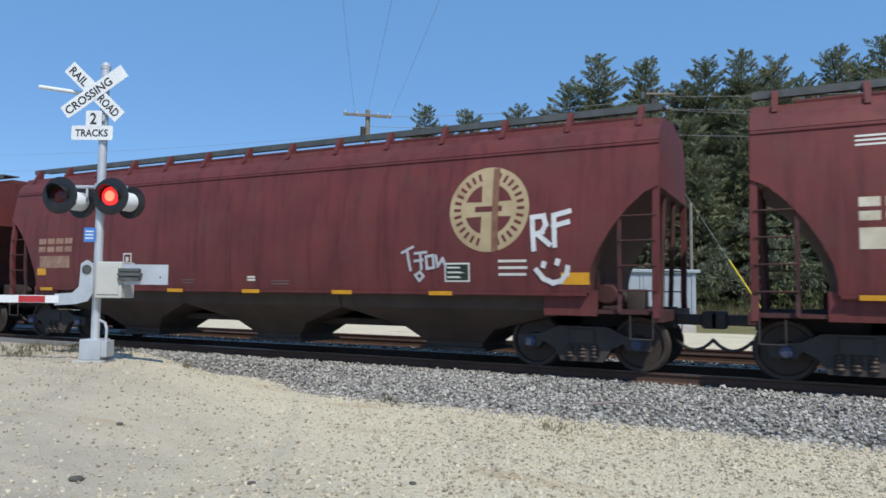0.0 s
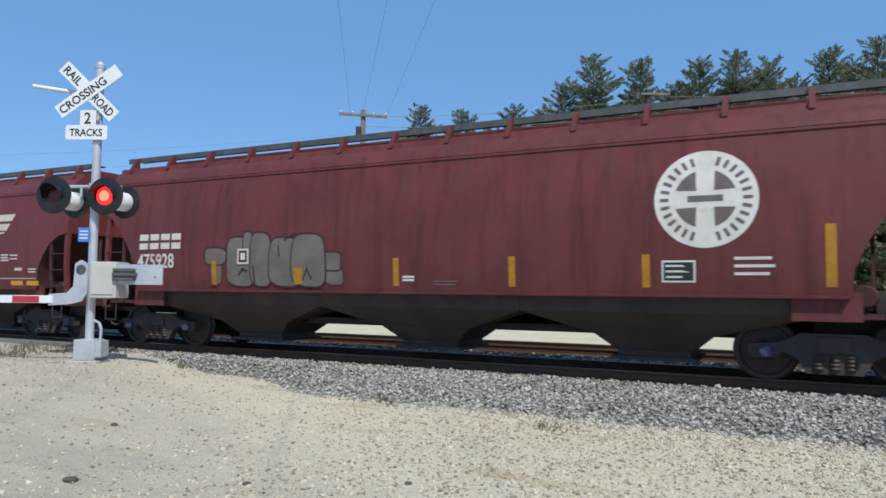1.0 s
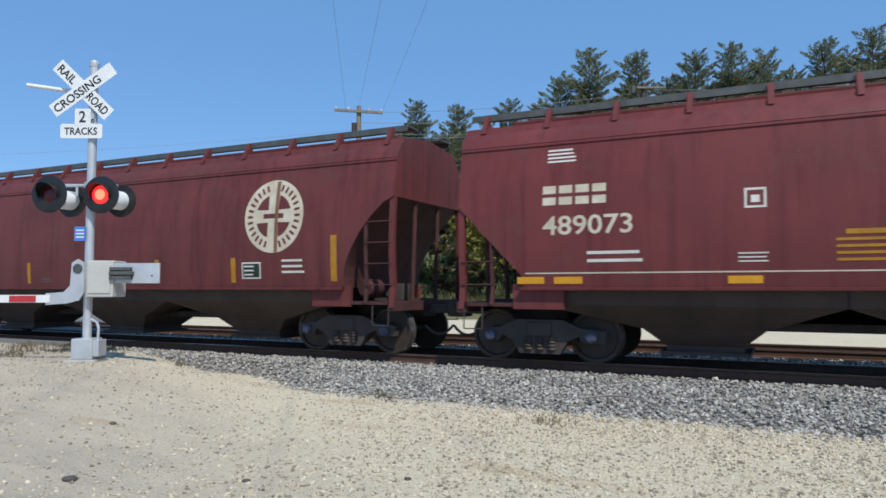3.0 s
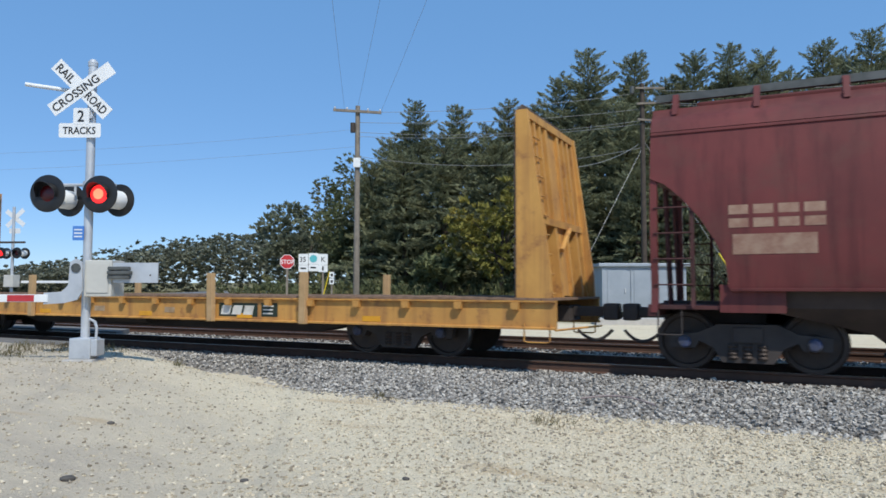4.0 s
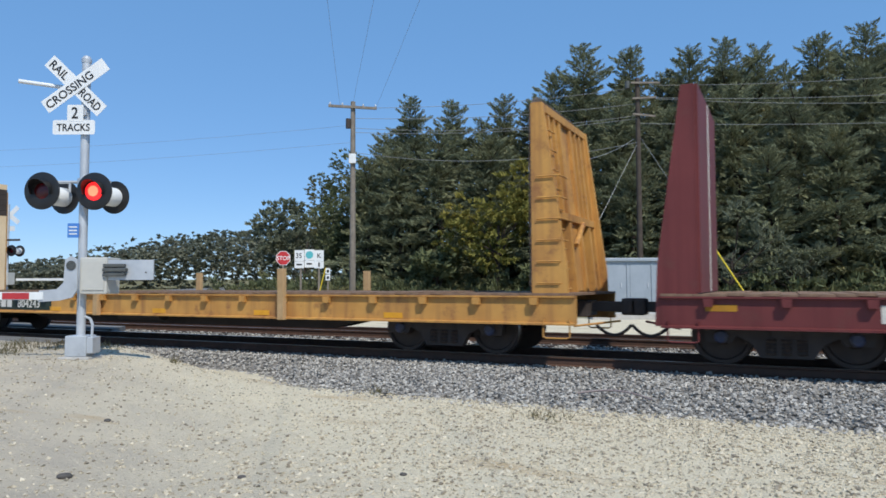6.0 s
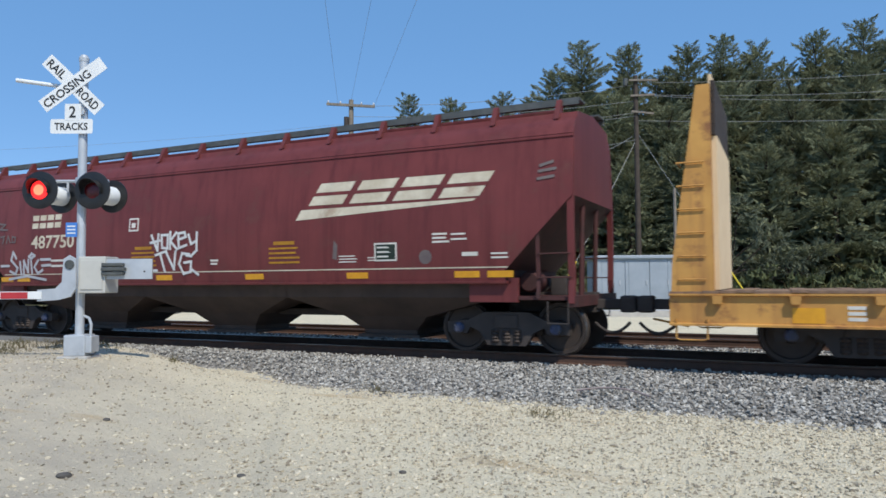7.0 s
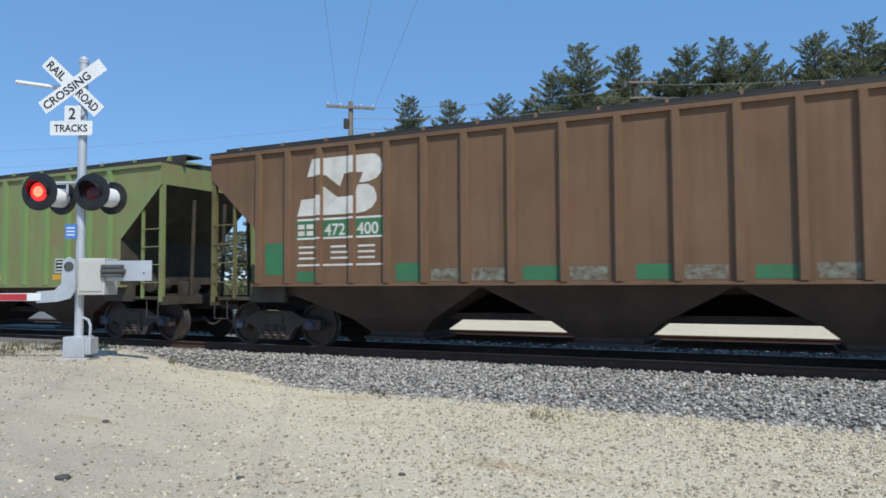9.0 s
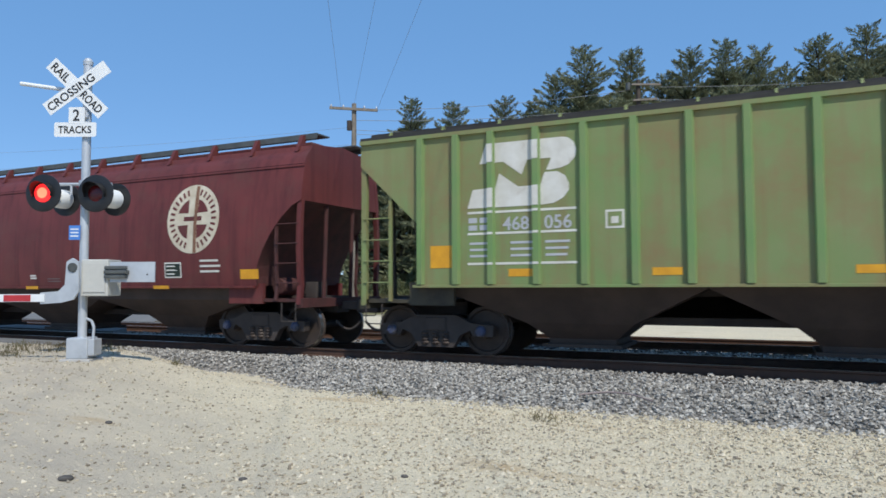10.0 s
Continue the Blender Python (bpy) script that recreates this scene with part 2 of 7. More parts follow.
def part(name, bm, material, parent=None, label="", smooth=False, m=None):
    bmesh.ops.recalc_face_normals(bm, faces=bm.faces)
    me = bpy.data.meshes.new(name)
    bm.to_mesh(me)
    bm.free()
    me.materials.append(material)
    if smooth:
        me.shade_smooth()
        me.set_sharp_from_angle(angle=radians(35))
    ob = new(name, me)
    if parent:
        ob.parent = parent
    if m is not None:
        ob.matrix_basis = m
    return tagged(ob, label)


def again(ob, parent, m, name=None):
    """Another piece on the same mesh."""
    o = new(name or ob.name.split(".")[0], ob.data)
    o.parent = parent
    o.matrix_basis = m
    return o


def thing(name, label, category, m=None, group="", kind=""):
    ob = new(name)
    ob.empty_display_size = 0.2
    if m is not None:
        ob.matrix_basis = m
    return tagged(ob, label, category, group, kind)


def lettering(name, text, size, material, parent, x, y, z, wide=1.0, depth=0.004, m=None, label=""):
    """Upright letters on a side that faces -y, starting at x with the baseline at z."""
    cu = bpy.data.curves.new(name, "FONT")
    cu.body, cu.size, cu.extrude, cu.resolution_u, cu.offset = text, size, depth / 2, 3, size * 0.012
    tmp = new("tmp", cu)
    bpy.context.view_layer.update()
    me = bpy.data.meshes.new_from_object(tmp)
    bpy.data.objects.remove(tmp)
    me.transform(Matrix.Diagonal((wide, 1, 1, 1)))
    me.transform(Matrix.Rotation(radians(90), 4, "X"))
    if m is None:
        me.transform(Matrix.Translation((x, y - depth / 2 - 0.001, z)))
    else:
        me.transform(m)
    me.materials.clear()
    me.materials.append(material)
    ob = new(name, me)
    ob.parent = parent
    return tagged(ob, label)


def tube(bm, pts, r, n=6):
    """One connected tube along points."""
    loops = []
    for i, p in enumerate(pts):
        d = Vector(pts[min(i + 1, len(pts) - 1)]) - Vector(pts[max(i - 1, 0)])
        m = d.to_track_quat("Z", "Y").to_matrix()
        loops.append([bm.verts.new(Vector(p) + m @ Vector((r * math.cos(2 * math.pi * k / n), r * math.sin(2 * math.pi * k / n), 0))) for k in range(n)])
    for a, b in zip(loops, loops[1:]):
        for k in range(n):
            bm.faces.new((a[k], a[(k + 1) % n], b[(k + 1) % n], b[k]))


def bm_new():
    return bmesh.new()


# ---- ground ----
ROAD_N = Vector((0.8, 0.6))          # across the road
ROAD_MID, ROAD_HALF = -9.2, 3.6


def smooth01(a, b, v):
    u = min(1.0, max(0.0, (v - a) / (b - a)))
    return u * u * (3 - 2 * u)


def ground_z(x, y):
    z = 0.10
    u = x * ROAD_N.x + y * ROAD_N.y
    mound = (1 - smooth01(-2.4, 0.9, u + 1.4)) * smooth01(3.2, 7.2, y)       # shoulder of the road
    mound *= 1 - smooth01(9.2, 10.7, y)
    z += 0.44 * mound
    z += 0.25 * smooth01(15, 23, y)
    z += 0.5 * smooth01(27, 40, y)
    if 9.0 < y < 19.5:
        z -= 0.10 * (1 - mound)
    if abs(x) < 60 and y < 60:
        z += 0.030 * noise.noise((x * 0.5, y * 0.5, 0)) + 0.012 * noise.noise((x * 2.1, y * 2.1, 3))
    z += 6.0 * smooth01(120, 600, y)
    return z


def spaced(lo, hi, step, reach):
    mid = [lo + i * step for i in range(int((hi - lo) / step) + 1)]
    out, s = [], step
    a, b = [], []
    v = mid[-1]
    while v < reach:
        s *= 1.35
        v += s
        a.append(v)
    s, v = step, mid[0]
    while v > -reach:
        s *= 1.35
        v -= s
        b.append(v)
    return b[::-1] + mid + a


def make_ground():
    xs, ys = spaced(-26, 8, 0.2, 2600), spaced(1.5, 34, 0.2, 2600)
    verts = [(x, y, ground_z(x, y)) for y in ys for x in xs]
    n = len(xs)
    faces = [(j * n + i, j * n + i + 1, (j + 1) * n + i + 1, (j + 1) * n + i) for j in range(len(ys) - 1) for i in range(n - 1)]
    me = bpy.data.meshes.new("ground")
    me.from_pydata(verts, [], faces)
    me.shade_smooth()
    m, t, p = nodes_of("limestone_gravel_and_grass")
    vec = t.nodes.new("ShaderNodeTexCoord").outputs["Object"]
    sep = t.nodes.new("ShaderNodeSeparateXYZ")
    t.links.new(vec, sep.inputs[0])
    vor = add_node(t, "ShaderNodeTexVoronoi", Scale=38.0)
    t.links.new(vec, vor.inputs["Vector"])
    vor2 = add_node(t, "ShaderNodeTexVoronoi", Scale=110.0)
    t.links.new(vec, vor2.inputs["Vector"])
    pale = mixer(t, band(t, noise_of(t, vec, 0.55, 6.0), 0.35, 0.68), (0.72, 0.62, 0.43), (0.63, 0.55, 0.395))
    pale = mixer(t, band(t, noise_of(t, vec, 9.0, 8.0, 0.75), 0.5, 0.72), pale, (0.74, 0.655, 0.50))
    pale = mixer(t, band(t, noise_of(t, vec, 17.0, 8.0, 0.8), 0.50, 0.66), pale, (0.44, 0.365, 0.25))
    pale = mixer(t, band(t, noise_of(t, vec, 34.0, 6.0, 0.8), 0.50, 0.64), pale, (0.80, 0.715, 0.55))
    # packed, greyer wheel lane beside the road
    lane = mixer(t, band(t, noise_of(t, stretched(t, vec, 0.5, 1.2, 1), 1.4, 5.0), 0.36, 0.66), (0.45, 0.39, 0.305), (0.57, 0.49, 0.365))
    lane = mixer(t, band(t, noise_of(t, vec, 50.0, 6.0, 0.8), 0.62, 0.76), lane, (0.30, 0.255, 0.20))
    across = add_node(t, "ShaderNodeVectorMath")
    across.operation = "DOT_PRODUCT"
    across.inputs[1].default_value = (0.55, 0.85, 0.0)
    t.links.new(vec, across.inputs[0])
    edge = t.nodes.new("ShaderNodeMath")
    edge.operation = "MULTIPLY_ADD"
    edge.inputs[1].default_value = 2.4
    t.links.new(noise_of(t, vec, 0.6, 5.0), edge.inputs[0])
    t.links.new(across.outputs["Value"], edge.inputs[2])
    gravel = mixer(t, band(t, edge.outputs[0], 1.6, 4.2), lane, pale)
    gravel = mixer(t, band(t, noise_of(t, stretched(t, vec, 0.35, 1.3, 1), 0.9, 5.0), 0.60, 0.72), gravel, (0.48, 0.35, 0.20))
    grass = mixer(t, noise_of(t, vec, 1.3, 7.0), (0.10, 0.105, 0.04), (0.27, 0.22, 0.11))
    wob = t.nodes.new("ShaderNodeMath")
    wob.operation = "MULTIPLY_ADD"
    wob.inputs[1].default_value = 5.0
    t.links.new(noise_of(t, vec, 0.25, 5.0), wob.inputs[0])
    t.links.new(sep.outputs["Y"], wob.inputs[2])
    col = mixer(t, band(t, wob.outputs[0], 29.0, 30.4), gravel, grass)
    t.links.new(col, p.inputs["Base Color"])
    p.inputs["Roughness"].default_value = 0.95
    p.inputs["Specular IOR Level"].default_value = 0.2
    b1 = add_node(t, "ShaderNodeBump", Strength=0.7, Distance=0.016)
    t.links.new(vor.outputs["Distance"], b1.inputs["Height"])
    b2 = add_node(t, "ShaderNodeBump", Strength=0.5, Distance=0.006)
    t.links.new(vor2.outputs["Distance"], b2.inputs["Height"])
    b3 = add_node(t, "ShaderNodeBump", Strength=0.8, Distance=0.03)
    t.links.new(noise_of(t, vec, 15.0, 8.0, 0.75), b3.inputs["Height"])
    t.links.new(b3.outputs[0], b1.inputs["Normal"])
    t.links.new(b1.outputs[0], b2.inputs["Normal"])
    t.links.new(b2.outputs[0], p.inputs["Normal"])
    me.materials.append(m)
    tagged(new("ground", me), "pale limestone gravel lot turning to dry grass", "ground", kind="structure")


make_ground()


def make_road():
    """The crossing road: a slab that climbs to the rails and goes on beyond."""
    along = Vector((-0.6, 0.8))
    bm = bm_new()
    for y0, y1 in ((-8.0, 11.35), (14.35, 15.6), (18.6, 75.0)):
        steps = 14
        rows = []
        for i in range(steps + 1):
            y = y0 + (y1 - y0) * i / steps
            z = 0.16 + 0.235 * smooth01(3, 10, y) + 0.3 * smooth01(18, 30, y) + 0.5 * smooth01(27, 45, y)
            row = []
            for side in (-1, 1):
                u = ROAD_MID + side * ROAD_HALF
                x = (u - ROAD_N.y * y) / ROAD_N.x
                row += [bm.verts.new((x, y, z)), bm.verts.new((x, y, z - 0.6))]
            rows.append(row)
        for a, b in zip(rows, rows[1:]):
            for i, j in ((0, 2), (2, 3), (3, 1), (1, 0)):
                bm.faces.new((a[i], a[j], b[j], b[i]))
        bm.faces.new((rows[0][0], rows[0][1], rows[0][3], rows[0][2]))
        bm.faces.new((rows[-1][0], rows[-1][2], rows[-1][3], rows[-1][1]))
    tagged(part("road", bm, ASPHALT), "worn grey asphalt road climbing to the crossing", "road", kind="structure")


make_road()


# ---- stones ----
def stone_cloud(name, pts, sizes, material, label, category, seed=1):
    """Many small broken stones in one mesh: squashed, turned, uneven octahedra."""
    rng = np.random.default_rng(seed)
    n = len(pts)
    base = np.array([(1, 0, 0), (-1, 0, 0), (0, 1, 0), (0, -1, 0), (0, 0, 1), (0, 0, -1)], float)
    v = base[None] * rng.uniform(0.55, 1.15, (n, 6, 1)) + rng.normal(0, 0.18, (n, 6, 3))
    q = rng.normal(0, 1, (n, 4))
    q /= np.linalg.norm(q, axis=1, keepdims=True)
    w, x, y, z = q.T
    rot = np.stack([np.stack([1 - 2 * (y * y + z * z), 2 * (x * y - z * w), 2 * (x * z + y * w)], 1),
                    np.stack([2 * (x * y + z * w), 1 - 2 * (x * x + z * z), 2 * (y * z - x * w)], 1),
                    np.stack([2 * (x * z - y * w), 2 * (y * z + x * w), 1 - 2 * (x * x + y * y)], 1)], 1)
    v = np.einsum("nij,nkj->nki", rot, v) * np.asarray(sizes)[:, None, None]
    v[:, :, 2] *= 0.75
    v += np.asarray(pts)[:, None, :]
    tri = np.array([(0, 2, 4), (2, 1, 4), (1, 3, 4), (3, 0, 4), (2, 0, 5), (1, 2, 5), (3, 1, 5), (0, 3, 5)])
    f = (tri[None] + 6 * np.arange(n)[:, None, None]).reshape(-1, 3)
    me = bpy.data.meshes.new(name)
    me.from_pydata(v.reshape(-1, 3), [], f)
    me.materials.append(material)
    return tagged(new(name, me), label, category, kind="stuff")


def stone_material(name, a, b, c):
    m, t, p = nodes_of(name)
    isle = t.nodes.new("ShaderNodeNewGeometry").outputs["Random Per Island"]
    ramp = t.nodes.new("ShaderNodeValToRGB")
    for e, (pos, col) in zip(ramp.color_ramp.elements, ((0.0, a), (1.0, c))):
        e.position, e.color = pos, (*col, 1)
    mid = ramp.color_ramp.elements.new(0.55)
    mid.color = (*b, 1)
    t.links.new(isle, ramp.inputs[0])
    t.links.new(ramp.outputs[0], p.inputs["Base Color"])
    p.inputs["Roughness"].default_value = 0.85
    return m


BALLASTROCK = stone_material("grey_ballast_rock", (0.17, 0.157, 0.138), (0.345, 0.32, 0.284), (0.54, 0.505, 0.445))
LIMESTONE = stone_material("limestone_chips", (0.22, 0.185, 0.135), (0.50, 0.43, 0.31), (0.64, 0.565, 0.43))


def toe(x):
    """The near foot of the ballast shoulder: it gives way to the sandy road shoulder."""
    return 8.75 + 0.25 * noise.noise((x * 0.35, 0, 7)) + 1.9 * smooth01(-6.2, -9.6, x) * 1.0


def ballast_z(x, y):
    """The top of the bed: level with the ties, sloping down to both feet."""
    near = toe(x)
    if y < 11.2:
        f = max(0.0, min(1.0, (y - near) / max(0.3, 11.2 - near)))
        return ground_z(x, near) - 0.02 + (0.235 - ground_z(x, near) + 0.02) * f ** 0.85
    if y < 18.0:
        return 0.225
    return 0.225 - (y - 18.0) * 0.25


def make_ballast():
    xs = [-300, -120, -60] + [-30 + 0.5 * i for i in range(85)] + [25, 60, 150]
    verts, faces = [], []
    fr = [0, 0.2, 0.45, 0.7, 1.0]
    for x in xs:
        a = toe(x)
        ys = [a + (11.2 - a) * f for f in fr] + [14.5, 18.0, 18.9]
        verts += [(x, y, ballast_z(x, y) - 0.03) for y in ys]
    k = len(fr) + 3
    for i in range(len(xs) - 1):
        for j in range(k - 1):
            faces.append((i * k + j, (i + 1) * k + j, (i + 1) * k + j + 1, i * k + j + 1))
    me = bpy.data.meshes.new("ballast_bed")
    me.from_pydata(verts, [], faces)
    me.materials.append(surf("ballast_fines", (0.19, 0.178, 0.16), (0.27, 0.252, 0.228), 30.0, 0.95, 0, 0.6, 50))
    tagged(new("ballast_bed", me), "grey crushed rock track bed", "track bed", kind="structure")
    rng = np.random.default_rng(4)
    pts, sizes = [], []
    for x, y in zip(rng.uniform(-23, 4.5, 42000), rng.uniform(8.3, 12.0, 42000)):
        a = toe(x) + rng.normal(0, 0.13) - 0.1
        if y < a:
            continue
        pts.append((x, y, ballast_z(x, max(y, toe(x))) + rng.uniform(-0.015, 0.03)))
        sizes.append(rng.uniform(0.022, 0.045))
    for x, y in zip(rng.uniform(-26, 5, 16000), rng.uniform(12.0, 18.7, 16000)):
        pts.append((x, y, ballast_z(x, y) + rng.uniform(-0.03, 0.015)))
        sizes.append(rng.uniform(0.028, 0.05))
    stone_cloud("ballast_stones", pts, sizes, BALLASTROCK, "loose grey crushed ballast stones beside the rails", "ballast", 5)
    pts, sizes = [], []
    for _ in range(85000):
        r = rng.uniform(0, 1)
        y = 2.6 + 7.2 * r ** 0.8
        x = rng.uniform(-16, 3.5)
        if y > toe(x) + 0.2 or x * 0.8 + y * 0.6 < ROAD_MID + ROAD_HALF:
            continue
        dens = 0.22 + 0.78 * smooth01(-7, -2, x)
        if rng.uniform() > dens:
            continue
        s = 0.007 + 0.022 * rng.uniform() ** 2.4
        pts.append((x, y, ground_z(x, y) + s * 0.2))
        sizes.append(s)
    stone_cloud("gravel_chips", pts, sizes, LIMESTONE, "loose pale limestone chips on the lot", "gravel", 6)


make_ballast()


# ---- track ----
def make_track(name, yc, label):
    tr = thing(name, label, "railway track", kind="structure")
    prof = [(-0.07, -0.17), (0.07, -0.17), (0.07, -0.155), (0.012, -0.135), (0.012, -0.045), (0.037, -0.03), (0.037, 0.0), (-0.037, 0.0), (-0.037, -0.03), (-0.012, -0.045), (-0.012, -0.135), (-0.07, -0.155)]
    for s in (-0.755, 0.755):
        bm = bm_new()
        prism(bm, [(yc + s + a, ZR + b) for a, b in prof], -320, 260, "x")
        part("rail", bm, RAILSTEEL, tr, "brown rusted rail")
        bm = bm_new()
        box(bm, -320, 260, yc + s - 0.03, yc + s + 0.03, ZR - 0.001, ZR + 0.002)
        part("rail_head", bm, TREAD, tr, "bright worn rail head")
    bm = bm_new()
    box(bm, -0.115, 0.115, -1.3, 1.3, -0.16, 0.0, 0.012)
    one = part("tie", bm, TIE, tr)
    one.matrix_basis = pose(-26, yc, ZR - 0.17)
    for i in range(1, 68):
        again(one, tr, pose(-26 + 0.5 * i + random.uniform(-0.03, 0.03), yc + random.uniform(-0.05, 0.05), ZR - 0.17 + random.uniform(-0.01, 0.0), 0, 0, random.uniform(-1.5, 1.5)))
    if yc < 14:
        again(one, tr, pose(-0.93, yc - 0.34, ZR - 0.16, 0, 0, 2))
    return tr


make_track("near_track", YC, "standard gauge track with rusty rails on dark ties")
make_track("far_track", YC + 4.35, "second track with rusty rails on dark ties")


# ---- crossing signal ----
def sign_plate(bm, w, h, t=0.004, c=(0, 0, 0), r=0.03):
    pts = []
    for cx, cz, a in ((w / 2 - r, h / 2 - r, 0), (-w / 2 + r, h / 2 - r, 90), (-w / 2 + r, -h / 2 + r, 180), (w / 2 - r, -h / 2 + r, 270)):
        for k in range(4):
            an = radians(a + 30 * k)
            pts.append((c[0] + cx + r * math.cos(an), c[2] + cz + r * math.sin(an)))
    prism(bm, pts, c[1] - t / 2, c[1] + t / 2)


def crossbuck(parent, y, z, x, size=1.20, words=True):
    for k, (tilt, text) in enumerate(((-44, "RAIL ROAD"), (36.5, "CROSSING"))):
        m = Matrix.Translation((x, y - 0.008 * k, z)) @ pose(0, 0, 0, 0, -tilt, 0)
        bm = bm_new()
        box(bm, -size / 2, size / 2, -0.003, 0.003, -0.115, 0.115)
        blade = part("blade", bm, SIGNWHITE, parent, "white crossbuck blade", m=m)
        if words:
            if k:
                lettering("word", text, 0.19, SIGNBLACK, blade, -0.565, -0.003, -0.066, 0.985)
            else:
                lettering("word", "RAIL", 0.19, SIGNBLACK, blade, -0.555, -0.003, -0.066, 0.95)
                lettering("word", "ROAD", 0.19, SIGNBLACK, blade, 0.115, -0.003, -0.066, 0.80)


def flasher(parent, x, z, y, turn, r=0.30, lit=None):
    """A flashing lamp: backing disc, hood, housing, and inside it a drum with a lit and a dark face."""
    m = pose(x, y, z, 0, 0, turn)
    bm = bm_new()
    lathe(bm, [(r, 0.0), (r, -0.012), (r * 0.97, -0.016), (0.13, -0.012), (0.13, 0.0)], 40)
    disc = part("backing_disc", bm, LAMPBLACK, parent, "round black backing disc", True, m)
    bm = bm_new()
    lathe(bm, [(0.155, 0.01), (0.155, 0.18), (0.13, 0.24), (0.05, 0.27)], 28)
    part("lamp_housing", bm, LAMPWHITE, disc, "white lamp housing", True)
    bm = bm_new()
    n = 22
    a, b = [], []
    for i in range(n + 1):
        an = radians(-20 + 220 * i / n)
        drop = 0.07 + 0.12 * max(0.0, math.sin(an))
        a.append([bm.verts.new((q * math.cos(an), -0.014, q * math.sin(an))) for q in (0.165, 0.172)])
        b.append([bm.verts.new((q * math.cos(an), -0.014 - drop, q * math.sin(an))) for q in (0.165, 0.172)])
    for i in range(n):
        for p0, p1, q1, q0 in ((a[i][0], a[i + 1][0], b[i + 1][0], b[i][0]), (a[i][1], b[i][1], b[i + 1][1], a[i + 1][1]), (b[i][0], b[i + 1][0], b[i + 1][1], b[i][1])):
            bm.faces.new((p0, p1, q1, q0))
    part("hood", bm, LAMPBLACK, disc, "black visor hood", True)
    bm = bm_new()
    lathe(bm, [(0.148, 0.03), (0.148, 0.012), (0.11, -0.004), (0.05, -0.012)], 28)
    drum = part("lamp_drum", bm, LENSOFF, disc, "dark red roundel", True)
    if lit is not None:
        # two short drums back to back: one dark red, one lit, on a turning pivot
        drum.data.transform(Matrix.Translation((0, -0.012, 0)))
        bm = bm_new()
        lathe(bm, [(0.05, 0.034), (0.11, 0.026), (0.147, 0.008), (0.147, -0.01)], 28)
        face = part("lit_roundel", bm, LENSON, drum, "lit red roundel", True)
        face.matrix_basis = pose(0, 0.012, 0)
        bm = bm_new()
        lathe(bm, [(0.02, 0.062), (0.06, 0.056), (0.085, 0.045), (0.085, 0.03)], 20)
        part("bulb_glow", bm, LENSCORE, drum, "hot centre of the lit lamp", True)
        return drum
    return None


# near signal
SIG = pose(-10.17, 7.64, 0.53, 0, 0, 26)
signal = thing("crossing_signal", "silver crossing signal mast with crossbuck, red flashers and lowered gate", "crossing signal", SIG)
bm = bm_new()
rod(bm, (0, 0, 0.36), (0, 0, 4.80), 0.068, n=20)
part("mast", bm, SILVER, signal, "silver painted steel mast", True)
bm = bm_new()
lathe(bm, [(0.075, 4.78), (0.08, 4.84), (0.05, 4.89), (0.01, 4.90)], 16, "z")
part("finial", bm, SILVER, signal, "", True)
bm = bm_new()
box(bm, -0.17, 0.17, -0.17, 0.17, 0.03, 0.36, 0.02)
part("mast_base", bm, SILVER, signal, "square silver junction base")
bm = bm_new()
box(bm, -0.24, 0.24, -0.24, 0.24, -0.45, 0.03, 0.02)
part("footing", bm, CONCRETE, signal, "concrete footing flush with the gravel")
bm = bm_new()
box(bm, 0.17, 0.27, -0.16, 0.10, 0.08, 0.34, 0.015)
part("junction_box", bm, SILVER, signal, "small silver junction box")
bm = bm_new()
for a, b in zip([(0.20, -0.05, 0.34), (0.21, -0.05, 0.52), (0.17, -0.04, 0.62)], [(0.21, -0.05, 0.52), (0.17, -0.04, 0.62), (0.06, 0, 0.66)]):
    rod(bm, a, b, 0.022, n=8)
part("cable_conduit", bm, SILVER, signal, "", True)
crossbuck(signal, -0.10, 4.38, -0.12)
bm = bm_new()
sign_plate(bm, 0.26, 0.27, 0.004, (-0.11, -0.112, 3.93), 0.015)
two = part("number_plate", bm, SIGNWHITE, signal, "white plate with a black 2")
lettering("word", "2", 0.26, SIGNBLACK, two, -0.175, -0.114, 3.845, 0.9)
bm = bm_new()
sign_plate(bm, 0.68, 0.235, 0.004, (-0.13, -0.110, 3.70))
trk = part("tracks_plate", bm, SIGNWHITE, signal, "white plate reading TRACKS")
lettering("word", "TRACKS", 0.165, SIGNBLACK, trk, -0.405, -0.112, 3.642, 0.88)
for z in (4.42, 3.92, 3.70):
    bm = bm_new()
    box(bm, -0.20, 0.06, -0.105, -0.06, z - 0.02, z + 0.02)
    part("sign_bracket", bm, SILVER, signal)
bm = bm_new()
rod(bm, (-0.42, 0.05, 4.40), (-1.06, -0.06, 4.47), 0.034, n=12)
part("light_tube", bm, SIGNWHITE, signal, "white tubular side light on an arm", True)
bm = bm_new()
rod(bm, (0, 0, 4.34), (-0.45, 0.05, 4.40), 0.02, n=8)
part("tube_arm", bm, SILVER, signal, "", True)
bm = bm_new()
rod(bm, (-0.50, 0.02, 2.83), (0.42, 0.02, 2.83), 0.026, n=10)
rod(bm, (-0.24, 0.02, 2.83), (-0.24, 0.02, 2.66), 0.02, n=8)
rod(bm, (0.28, 0.02, 2.83), (0.28, 0.02, 2.66), 0.02, n=8)
lathe(bm, [(0.10, 2.78), (0.10, 2.88)], 14, "z")
part("cross_arm", bm, SILVER, signal, "", True)
DRUM_L = flasher(signal, -0.56, 2.66, -0.20, -6, 0.30, True)
